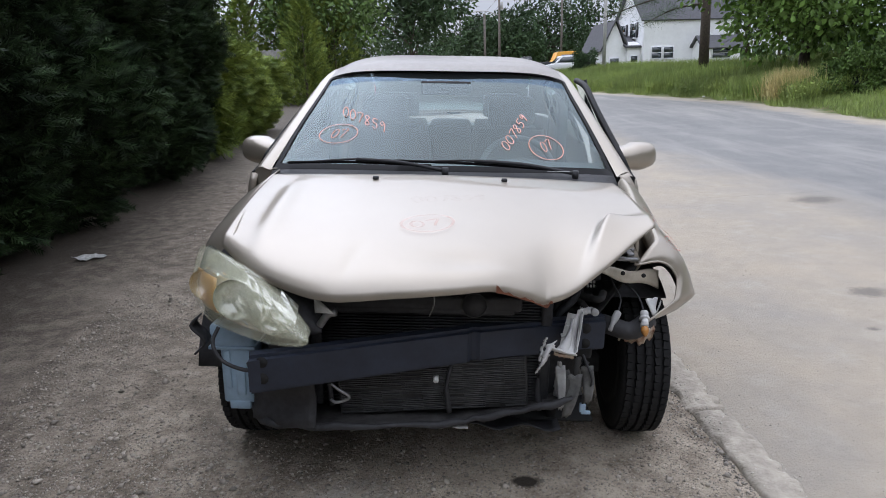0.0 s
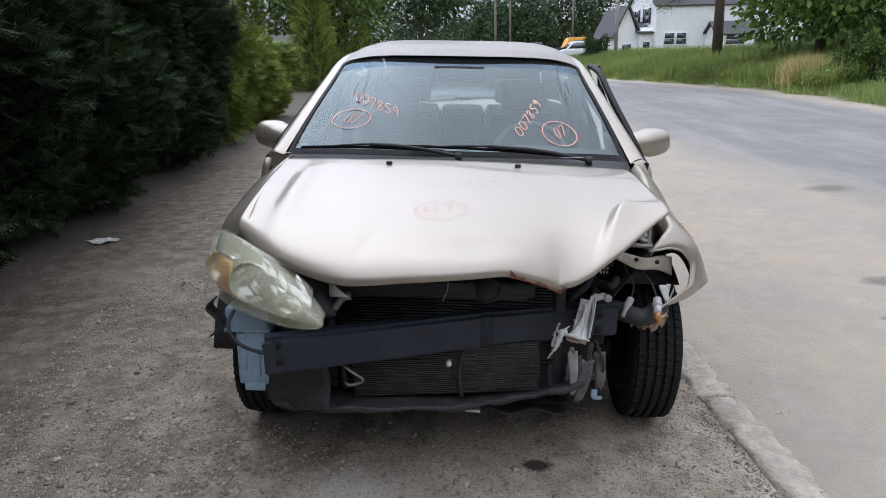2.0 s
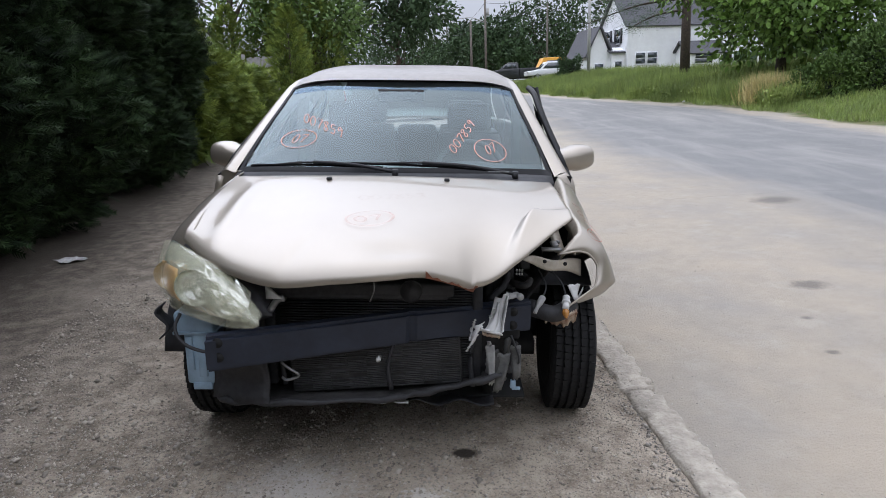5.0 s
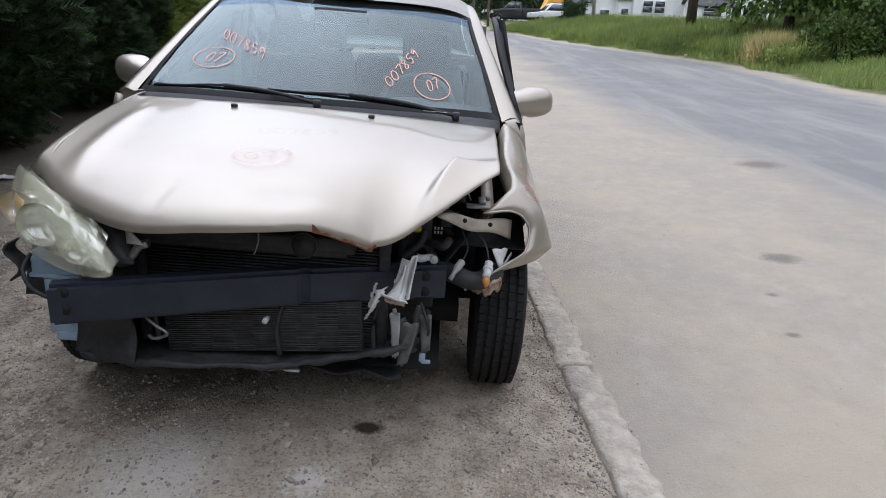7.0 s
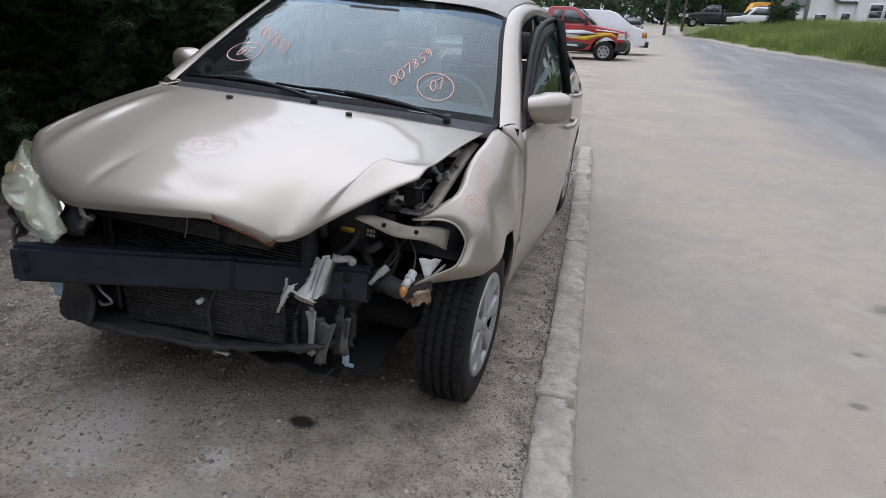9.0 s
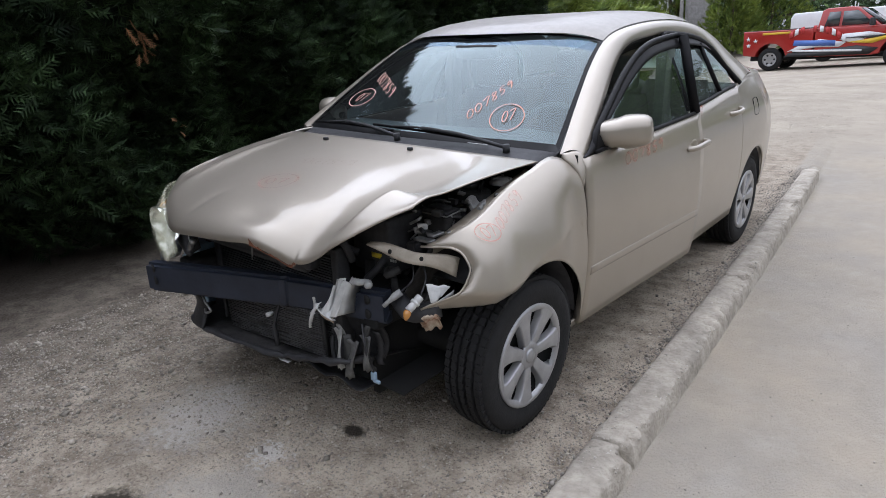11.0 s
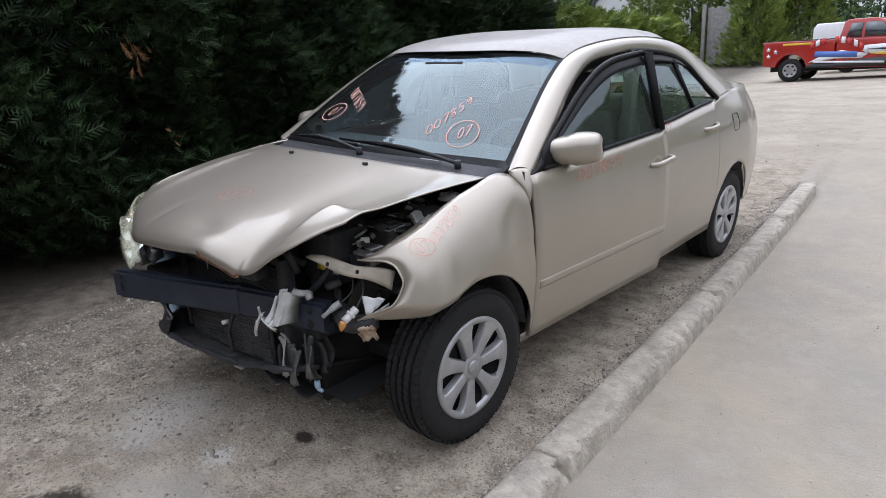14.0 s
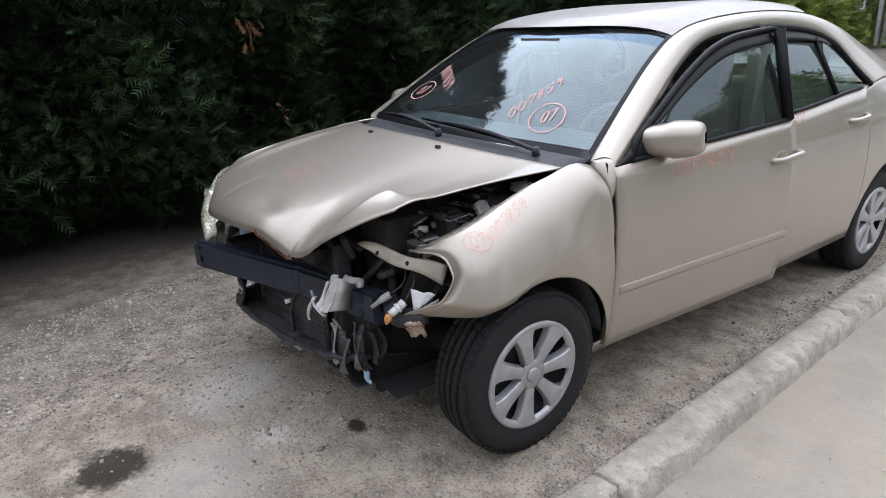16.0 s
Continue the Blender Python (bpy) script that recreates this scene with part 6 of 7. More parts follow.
hedge = thing("hedge", "tall dark green conifer hedge along the dirt shoulder", "hedge", kind="stuff")
hedge_face("foliage", -1.35, -6.0, -3.80, 8.0, 3.8, 1.8, 84000, "conifer", hedge, 3, size=(0.085, 0.225))
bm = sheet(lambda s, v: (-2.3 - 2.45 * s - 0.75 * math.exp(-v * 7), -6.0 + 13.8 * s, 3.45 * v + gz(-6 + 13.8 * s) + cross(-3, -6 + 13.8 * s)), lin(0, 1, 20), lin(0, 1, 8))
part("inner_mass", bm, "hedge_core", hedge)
hedge_face("foliage", -5.75, 8.0, -3.3, -6.0, 3.7, 1.2, 12000, "conifer", hedge, 5, size=(0.20, 0.42))

hedge2 = thing("hedge", "lower sunlit yellow-green conifer hedge", "hedge", kind="stuff")
hedge_face("foliage", -3.95, 8.1, -5.55, 17.2, 1.95, 1.2, 12000, "conifer_light", hedge2, 4, size=(0.2, 0.42))
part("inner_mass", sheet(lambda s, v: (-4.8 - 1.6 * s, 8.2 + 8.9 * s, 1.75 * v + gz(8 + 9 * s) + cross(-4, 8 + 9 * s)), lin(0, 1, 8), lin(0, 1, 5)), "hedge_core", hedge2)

# ---- plants along and behind the road ----
M["leaf"] = mat("green_leaf", (0.10, 0.16, 0.036), 0.6, color2=(0.05, 0.095, 0.022), scale=1.5, per=0.4, big=0.25, bigscale=0.5, spec=0.3)
M["leaf_big"] = mat("broad_green_leaf", (0.18, 0.29, 0.06), 0.55, color2=(0.10, 0.185, 0.04), scale=1.2, per=0.45, big=0.25, bigscale=0.6, spec=0.3)
M["leaf_far"] = mat("dark_far_leaf", (0.06, 0.10, 0.042), 0.7, color2=(0.036, 0.065, 0.03), scale=0.4, per=0.4, big=0.3, bigscale=0.15, spec=0.2)
M["needle"] = mat("pine_needle", (0.10, 0.15, 0.085), 0.6, color2=(0.07, 0.11, 0.06), scale=2, per=0.3)
M["weed"] = mat("tall_green_weed", (0.25, 0.31, 0.075), 0.7, color2=(0.14, 0.20, 0.05), scale=0.8, per=0.35, big=0.3, bigscale=0.35)
M["straw"] = mat("dry_straw_grass", (0.52, 0.42, 0.18), 0.8, color2=(0.38, 0.34, 0.14), scale=2, per=0.3)
M["brown_leaf"] = mat("dead_brown_spray", (0.25, 0.12, 0.05), 0.8, var=0.4, scale=10)

LEAF_V = [(0, 0, 0), (0.28, 0.03, 0.42), (0, 0.10, 1.0), (-0.28, 0.03, 0.42)]
LEAF_F = [(0, 1, 2), (0, 2, 3)]
BLADE_V = [(-0.02, 0, 0), (0.02, 0, 0), (0.018, 0.05, 0.55), (-0.018, 0.05, 0.55), (0, 0.16, 1.0)]
BLADE_F = [(0, 1, 2), (0, 2, 3), (3, 2, 4)]


def tree(name, label, x, y, height, crown_r, z0, leaves, size, material, seed, clumps=26, trunk_r=0.2, lean=0.0, squash=1.0):
    """A tapered trunk with limbs that end in leaf clumps."""
    rg = np.random.default_rng(seed)
    base = ground_height(x, y)
    t = thing(name, label, "tree", (x, y, base), group="trees in the distance" if name == "tree" else "")
    zc = (z0 + height) / 2
    ends = []
    bm = tube([(0, 0, -0.2), (lean * 0.3, 0, zc * 0.5), (lean, 0, height * 0.8)], lambda u: trunk_r * (1 - 0.75 * u), 9)
    for _ in range(clumps):
        a, el = rg.uniform(0, 6.283), rg.uniform(-0.9, 1.0)
        r = crown_r * math.sqrt(max(0.02, 1 - el * el)) * rg.uniform(0.45, 1.0)
        e = (lean + r * math.cos(a), r * math.sin(a) * squash, zc + el * (height - z0) / 2 * rg.uniform(0.75, 1.0))
        ends.append(e)
    for e in ends[:14]:
        h = min(height * 0.75, max(0.25 * height, e[2] - 0.35 * crown_r))
        tube(spline([(lean * h / height, 0, h * 0.8), (e[0] * 0.45, e[1] * 0.45, (h * 0.8 + e[2]) / 2), e], 5), lambda u: trunk_r * 0.4 * (1 - 0.8 * u), 5, bm)
    part("trunk", bm, "bark", t)
    n = leaves
    c = np.array(ends)[rg.integers(0, len(ends), n)]
    rad = crown_r * 0.42
    d = rg.normal(0, 1, (n, 3))
    d /= np.linalg.norm(d, axis=1, keepdims=True)
    pos = c + d * (rad * rg.uniform(0.35, 1.05, n) ** 0.6)[:, None] * np.array([1, 1, 0.8])
    dirn = d + rg.normal(0, 0.7, (n, 3)) + np.array([0, 0, -0.25])
    m = frames(pos, dirn, rg.uniform(0, 6.28, n), rg.uniform(size * 0.6, size * 1.3, n), rg)
    scatter("crown", LEAF_V, LEAF_F, m, t, material=material)
    return t


def bush(name, label, x, y, rx, ry, h, leaves, size, material, seed, cat="bush"):
    rg = np.random.default_rng(seed)
    t = thing(name, label, cat, (x, y, ground_height(x, y)))
    d = rg.normal(0, 1, (leaves, 3))
    d /= np.linalg.norm(d, axis=1, keepdims=True)
    d[:, 2] = np.abs(d[:, 2])
    k = 1 + 0.18 * np.sin(d[:, 0] * 7 + seed) + 0.14 * np.sin(d[:, 1] * 9) + 0.12 * np.sin(d[:, 2] * 11)
    pos = d * np.array([rx, ry, h]) * (k * rg.uniform(0.7, 1.0, leaves))[:, None]
    m = frames(pos, d + rg.normal(0, 0.7, (leaves, 3)), rg.uniform(0, 6.28, leaves), rg.uniform(size * 0.6, size * 1.3, leaves), rg)
    scatter("foliage", LEAF_V, LEAF_F, m, t, material=material)
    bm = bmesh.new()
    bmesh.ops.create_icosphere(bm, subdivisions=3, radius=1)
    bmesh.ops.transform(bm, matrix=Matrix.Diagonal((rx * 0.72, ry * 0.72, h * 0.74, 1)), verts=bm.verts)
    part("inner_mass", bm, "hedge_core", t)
    return t


def grass(name, label, n, place, hgt, material, seed, lean=0.35, wide_=1.0):
    """Blades whose roots place(rg, n) gives as x, y arrays."""
    rg = np.random.default_rng(seed)
    x, y = place(rg, n)
    z = np.array([ground_height(a, b) for a, b in zip(x, y)])
    h = rg.uniform(hgt[0], hgt[1], n)
    m = frames(np.stack([x, y, z], 1), np.stack([rg.normal(0, lean, n), rg.normal(0, lean, n), np.ones(n)], 1), rg.uniform(0, 6.28, n), h, rg)
    m[:, :3, 0] *= wide_
    g = scatter(name, BLADE_V, BLADE_F, m, material=material)
    return tagged(g, label, "grass", kind="stuff")


def verge(lo, hi, y0, y1):
    def f(rg, n):
        y = y0 + (y1 - y0) * rg.uniform(0, 1, n) ** 1.3
        e = lo + (hi - lo) * rg.uniform(0, 1, n) ** 1.2
        return 8.75 + np.array([road_bend(b) for b in y]) + e + 0.25 * np.sin(y * 1.7), y
    return f


grass("tall_weeds", "tall green roadside weeds on a low bank", 80000, verge(0.5, 7.5, 17, 58), (0.30, 0.88), "weed", 11, 0.26, 0.6)
rg = np.random.default_rng(19)
n = 60000
wx, wy = verge(0.4, 7.3, 17, 58)(rg, n)
wz = np.array([ground_height(a, b) for a, b in zip(wx, wy)]) + rg.uniform(0.02, 0.62, n) * (0.65 + 0.35 * np.sin(wx * 1.9 + wy * 0.8))
m = frames(np.stack([wx, wy, wz], 1), rg.normal(0, 1, (n, 3)) + np.array([0, -0.4, 0.5]), rg.uniform(0, 6.28, n), rg.uniform(0.05, 0.13, n), rg)
tagged(scatter("weed_leaves", LEAF_V, LEAF_F, m, material="weed"), "leafy green roadside weeds on the bank", "weeds", kind="stuff")
grass("verge_grass", "short green grass along the road edge", 44000, verge(0.0, 3.2, 8, 50), (0.10, 0.30), "weed", 12, 0.45, 1.2)
grass("dry_grass", "clump of dry straw-coloured grass", 2200, lambda rg, n: (rg.normal(10.75, 0.26, n), rg.normal(18.8, 0.45, n)), (0.4, 1.1), "straw", 13, 0.28, 0.55)
bush("bush", "dense dark green roadside bush", 12.15, 17.6, 1.1, 1.0, 1.15, 11000, 0.11, "leaf", 21)
bush("bush", "dense dark green roadside bush", 14.1, 17.4, 1.9, 1.5, 1.8, 14000, 0.12, "leaf", 22)
bush("box_hedge", "clipped dark green box hedge", 10.4, 52.0, 1.2, 1.0, 1.9, 5000, 0.16, "leaf_far", 23, "hedge")

# broad-leaved tree over the bank
tree("catalpa_tree", "broad-leaved green tree overhanging the bank", 13.2, 22.8, 8.0, 4.3, 1.3, 24000, 0.27, "leaf_big", 31, 46, 0.22)
# pine with bare lower limbs
px_, py_ = 12.85, 32.0
pine = thing("pine_tree", "old pine with a bare trunk and sparse needled limbs", "tree", (px_, py_, ground_height(px_, py_)))
part("trunk", tube([(0, 0, -0.2), (-0.08, 0, 3), (-0.15, 0, 8), (0, 0, 12)], lambda u: 0.27 - 0.12 * u, 12), "bark", pine)
rg = np.random.default_rng(41)
for k, (ex, ez, ey, h0) in enumerate(((-5.2, 3.1, 0.4, 4.2), (-4.4, 4.1, -0.6, 5.0), (-5.8, 4.6, 0.8, 5.3), (-3.2, 2.7, 0.2, 3.6), (-4.8, 5.3, 0.0, 6.2), (2.5, 5.4, 0.5, 6.0))):
    pts = spline([(0, 0, h0), (ex * 0.5, ey * 0.5, (h0 + ez) / 2 + 0.25), (ex, ey, ez)], 10)
    part("limb", tube(pts, lambda u: 0.075 * (1 - 0.75 * u), 6), "bark", pine)
    n = 900
    u = rg.uniform(0.45, 1.0, n)
    base = np.array([tuple(p) for p in pts])[np.minimum((u * 9).astype(int), 9)]
    pos = base + rg.normal(0, 1, (n, 3)) * np.array([0.45, 0.45, 0.20])
    m = frames(pos, rg.normal(0, 1, (n, 3)) + np.array([-0.4, 0, 0.5]), rg.uniform(0, 6.28, n), rg.uniform(0.18, 0.36, n), rg)
    scatter("needles", BLADE_V, BLADE_F, m, pine, material="needle")

# trees across the back
back = ((-15, 44, 13, 5.5, 2.5, 3), (-9.0, 42, 9.0, 3.6, 1.5, 4), (-4.5, 60, 13, 5.0, 4.0, 5), (3.0, 105, 8.5, 5.5, 1.5, 6), (14, 100, 11, 7, 2, 7), (-8, 120, 10, 8, 2, 8), (24, 92, 19, 9, 3, 9),
        (38, 85, 19, 10, 3, 10), (-28, 55, 14, 7, 2, 12), (-40, 40, 14, 8, 2, 13), (52, 70, 17, 9, 3, 14), (31, 62, 14, 6, 3, 15), (-20, 100, 13, 9, 2, 16), (8, 92, 8.5, 5, 1.2, 17))
for x, y, h, r, z0, sd in back:
    tree("tree", "tall dark green leafy tree in the distance" if y > 50 else "tall leafy tree behind the yard hedge", x, y, h, r, z0, 5200, 0.55 if y > 50 else 0.36, "leaf_far" if y > 50 else "leaf", sd, 34, 0.28)
# far thicket that closes the view
rg = np.random.default_rng(77)
n = 26000
ang = rg.uniform(-2.2, 2.2, n)
rad = rg.uniform(125, 150, n)
zz = rg.uniform(0, 1, n) ** 0.8 * (8 + 2.5 * np.sin(ang * 9) + 2 * np.sin(ang * 23 + 1))
pos = np.stack([rad * np.sin(ang), rad * np.cos(ang), 1.5 + zz], 1)
m = frames(pos, rg.normal(0, 1, (n, 3)), rg.uniform(0, 6.28, n), rg.uniform(1.2, 2.6, n), rg)
tagged(scatter("far_woods", LEAF_V, LEAF_F, m, material="leaf_far"), "dark green woods closing the distance", "woods", kind="stuff")
# leaf ring added out of view, beside and behind, to block low sky
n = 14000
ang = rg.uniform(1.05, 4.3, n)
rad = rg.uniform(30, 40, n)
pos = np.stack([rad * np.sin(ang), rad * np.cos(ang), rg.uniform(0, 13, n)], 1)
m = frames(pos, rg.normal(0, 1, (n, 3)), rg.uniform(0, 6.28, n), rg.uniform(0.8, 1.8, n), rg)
tagged(scatter("woods", LEAF_V, LEAF_F, m, material="leaf_far"), "unseen leaf ring added to block low sky light", "woods", kind="stuff")

# tall bright conifers past the fence, and the fence
for x, y, h, sd in ((-9.3, 37.0, 6.0, 51), (-8.0, 40.0, 7.5, 52), (-13.8, 39.5, 6.5, 53), (-15.2, 36.5, 6.5, 54), (-12.2, 43, 8.5, 55), (-10.3, 41.0, 8.0, 56)):
    rg = np.random.default_rng(sd)
    c = thing("conifer", "bright yellow-green conifer by the yard fence", "tree", (x, y, ground_height(x, y)), group="conifers by the yard fence")
    part("trunk", tube([(0, 0, -0.1), (0, 0, h * 0.9)], lambda u: 0.09 * (1 - 0.8 * u), 7), "bark", c)
    n = 2200
    u = rg.uniform(0, 1, n) ** 1.2
    a = rg.uniform(0, 6.283, n)
    r = (1 - u) ** 0.75 * h * 0.30 * (1 + 0.2 * np.sin(a * 4 + u * 9)) * rg.uniform(0.6, 1.05, n)
    pos = np.stack([r * np.cos(a), r * np.sin(a), 0.05 + u * h], 1)
    m = frames(pos, np.stack([np.cos(a), np.sin(a), np.full(n, 0.7)], 1) + rg.normal(0, 0.35, (n, 3)), rg.uniform(0, 6.28, n), rg.uniform(0.26, 0.56, n), rg)
    scatter("foliage", FV, FF, m, c, material="conifer_light")
M["grey_wood"] = mat("weathered_grey_boards", (0.34, 0.33, 0.32), 0.9, color2=(0.22, 0.21, 0.20), scale=6, bump=0.4, bscale=30)
fence = thing("fence", "weathered grey board fence section at the hedge's end", "fence")
for k in range(10):
    x, y = -12.2 + 0.18 * k, 38.0 - 0.05 * k
    part("board", boxes(((x, y, gz(y) + 1.6 + 0.05 * math.sin(k * 2.3)), (0.17, 0.03, 3.2)), bev=0.004), "grey_wood", fence)
for x in (-12.4, -10.35):
    part("post", boxes(((x, 37.7, gz(37.7) + 1.7), (0.18, 0.18, 3.4)), bev=0.01), "grey_wood", fence)

# dead brown spray caught in the hedge
rg = np.random.default_rng(9)
n = 14
m = frames(np.array([-2.16, 0.29, 1.54]) + rg.normal(0, 1, (n, 3)) * np.array([0.02, 0.035, 0.05]), rg.normal(0, 0.4, (n, 3)) + np.array([0.5, 0.2, -0.9]), rg.uniform(0, 6.28, n), rg.uniform(0.06, 0.12, n), rg)
tagged(scatter("dead_spray", FV, FF, m, material="brown_leaf"), "dead brown spray hanging in the hedge", "twig", kind="stuff")
n = 5
m = frames(np.array([-2.42, 0.55, 0.98]) + rg.normal(0, 1, (n, 3)) * 0.03, rg.normal(0, 0.5, (n, 3)) + np.array([0.5, 0.2, -0.6]), rg.uniform(0, 6.28, n), rg.uniform(0.05, 0.09, n), rg)
tagged(scatter("dead_spray", FV, FF, m, material="brown_leaf"), "small dead brown spray in the hedge", "twig", kind="stuff")

# ---- loose stones on the dirt ----
M["stone"] = mat("grey_gravel", (0.385, 0.345, 0.290), 0.92, color2=(0.25, 0.222, 0.185), scale=20, per=0.45)
SV = [(1.15, 0.1, -0.15), (-0.85, 0.25, 0.1), (0.2, 0.95, 0.2), (-0.15, -1.1, -0.1), (0.25, -0.15, 0.9), (-0.2, 0.1, -0.9)]
SF = [(0, 2, 4), (2, 1, 4), (1, 3, 4), (3, 0, 4), (2, 0, 5), (1, 2, 5), (3, 1, 5), (0, 3, 5)]
rg = np.random.default_rng(61)
n = 150000
x, y = rg.uniform(-3.6, 1.1, n), -2.0 + rg.exponential(2.2, n)
keep = (x < 1.05 - 0.066 * y) & (x > -1.85 - 0.175 * y) & (y < 9) & (np.hypot(x - 0.35, (y + 0.403) * 1.6) > 0.05) & ((np.sin(x * 3.1 + y * 1.7) + np.sin(x * 1.3 - y * 2.9 + 1) + rg.normal(0, 0.8, n)) > -0.4)
x, y = x[keep], y[keep]
ke = 4200
yk = rg.uniform(-1.5, 5.2, ke)
x = np.concatenate([x, np.array([kerb_x(b) for b in yk]) - 0.085 - rg.exponential(0.08, ke)])
y = np.concatenate([y, yk])
s = np.clip(rg.lognormal(-5.72, 0.55, len(x)), 0.0018, 0.019) * np.where(x > 0.45, 0.75, 1.0)
z = np.array([ground_height(a, b) for a, b in zip(x, y)]) + s * 0.25
m = frames(np.stack([x, y, z], 1), rg.normal(0, 0.4, (len(x), 3)) + np.array([0, 0, 1.0]), rg.uniform(0, 6.28, len(x)), s, rg)
m[:, :3, 2] *= 0.62
m[:, :3, 0] *= rg.uniform(0.6, 1.35, (len(x), 1))
tagged(scatter("gravel", SV, SF, m, material="stone"), "loose grey gravel scattered over the dirt", "gravel", kind="stuff")
M["crumb"] = mat("dark_asphalt_crumb", (0.17, 0.155, 0.135), 0.95, color2=(0.28, 0.255, 0.222), scale=20, per=0.4)
n = 1500
y = rg.uniform(-2.0, 5.1, n)
x = np.array([kerb_x(b) for b in y]) + rg.uniform(-0.062, 0.072, n)
s = np.clip(rg.lognormal(-5.75, 0.45, n), 0.002, 0.010)
m = frames(np.stack([x, y, np.array([gz(b) + cross(kerb_x(b), b) for b in y]) + 0.026 - 0.2 * s], 1), rg.normal(0, 0.3, (n, 3)) + np.array([0, 0, 1.0]), rg.uniform(0, 6.28, n), s, rg)
M["pebble"] = mat("pale_pebble", (0.50, 0.46, 0.40), 0.9, color2=(0.38, 0.345, 0.295), scale=20, per=0.25)
tagged(scatter("kerb_aggregate", SV, SF, m, material="pebble"), "pebbles bare in the worn concrete kerb", "gravel", kind="stuff")
n = 3200
y = rg.uniform(-1.6, 5.0, n)
x = np.array([kerb_x(b) for b in y]) - 0.075 - np.abs(rg.normal(0, 0.11, n)) * (0.6 + 0.4 * np.sin(y * 5.0))
s = np.clip(rg.lognormal(-5.75, 0.5, n), 0.002, 0.013)
m = frames(np.stack([x, y, np.array([ground_height(a, b) for a, b in zip(x, y)]) + s * 0.3], 1), rg.normal(0, 0.5, (n, 3)) + np.array([0, 0, 1.0]), rg.uniform(0, 6.28, n), s, rg)
tagged(scatter("asphalt_crumbs", SV, SF, m, material="crumb"), "dark asphalt crumbs along the kerb", "gravel", kind="stuff")
n = 1700
x, y = 1.25 + rg.exponential(1.0, n), rg.uniform(-1.5, 7, n)
s = np.clip(rg.lognormal(-6.0, 0.4, n), 0.0018, 0.007)
m = frames(np.stack([x, y, np.array([ground_height(a, b) for a, b in zip(x, y)]) + s * 0.3], 1), rg.normal(0, 0.4, (n, 3)) + np.array([0, 0, 1.0]), rg.uniform(0, 6.28, n), s, rg)
tagged(scatter("grit", SV, SF, m, material="stone"), "sparse grit on the concrete apron", "gravel", kind="stuff")
paper = part("crumpled_paper", sheet(lambda u, v: (0.17 * u - 0.08 * v, 0.10 * v + 0.03 * u, 0.012 + 0.018 * abs(math.sin(5 * u + 3 * v)) + 0.012 * v), lin(-0.5, 0.5, 8), lin(-0.5, 0.5, 6), 0.003), "white", smooth=False)
paper.matrix_basis = pose(-2.81, 2.40, ground_height(-2.81, 2.40) - 0.002, 0, 0, 30)
tagged(paper, "scrap of crumpled white paper on the dirt", "litter")

for x, y, r in ((8.75, 29.6, 0.10), (9.72, 23.3, 0.09), (9.82, 21.4, 0.13), (9.4, 25.6, 0.06)):
    bit = part("litter", sheet(lambda u, v: (r * u, r * (v + 0.3 * u), 0.02 + 0.5 * r * abs(math.sin(3 * u + 4 * v)) + 0.3 * r * v), lin(-0.5, 0.5, 6), lin(-0.5, 0.5, 5), 0.004), "white", smooth=False)
    bit.matrix_basis = pose(x, y, ground_height(x, y), 0, 0, 70 * x)
    tagged(bit, "scrap of white litter at the road's edge", "litter", group="litter along the verge")

# cracks in the asphalt
M["tar"] = mat("dark_crack_filler", (0.17, 0.162, 0.15), 0.9, var=0.4, scale=20)
rg_ = random.Random(4)
for x0, y0, x1, y1 in ((2.8, 4.75, 5.6, 4.8), (1.9, 8.0, 7.5, 8.6)):
    bm = bmesh.new()
    pts = []
    for t in lin(0, 1, 30):
        x, y = x0 + (x1 - x0) * t, y0 + (y1 - y0) * t + rg_.uniform(-0.04, 0.04)
        pts.append((x, y, ground_height(x, y) + 0.006))
    ribbon(bm, pts, Vector((0, 0, 1)), 0.0055)
    tagged(part("road_crack", bm, "tar", smooth=False), "thin dark crack across the pavement", "crack", kind="structure")

# ---- vehicles in the yard and along the road ----
M["red"] = mat("red_truck_paint", (0.36, 0.022, 0.018), 0.3, 0.0, var=0.1, scale=40, coat=0.6, big=0.06)
M["van_white"] = mat("white_van_paint", (0.74, 0.75, 0.76), 0.35, var=0.06, scale=10, coat=0.4, big=0.05)
M["black_paint"] = mat("black_car_paint", (0.02, 0.022, 0.026), 0.3, var=0.2, scale=20, coat=0.6)
M["orange"] = mat("orange_yellow_paint", (0.75, 0.36, 0.03), 0.4, var=0.1, scale=10)
M["win"] = mat("dark_vehicle_window", (0.03, 0.04, 0.045), 0.08, 0.0, spec=0.8)
M["flame_y"] = mat("yellow_flame_decal", (0.72, 0.47, 0.04), 0.4, var=0.1, scale=20)
M["flame_w"] = mat("white_decal", (0.75, 0.76, 0.78), 0.4, var=0.1, scale=20)
M["flame_k"] = mat("black_decal", (0.02, 0.02, 0.022), 0.4)
M["flame_b"] = mat("blue_decal", (0.08, 0.16, 0.45), 0.4)
M["headlamp"] = mat("clear_headlamp", (0.65, 0.65, 0.62), 0.15, 0.3, coat=0.6)


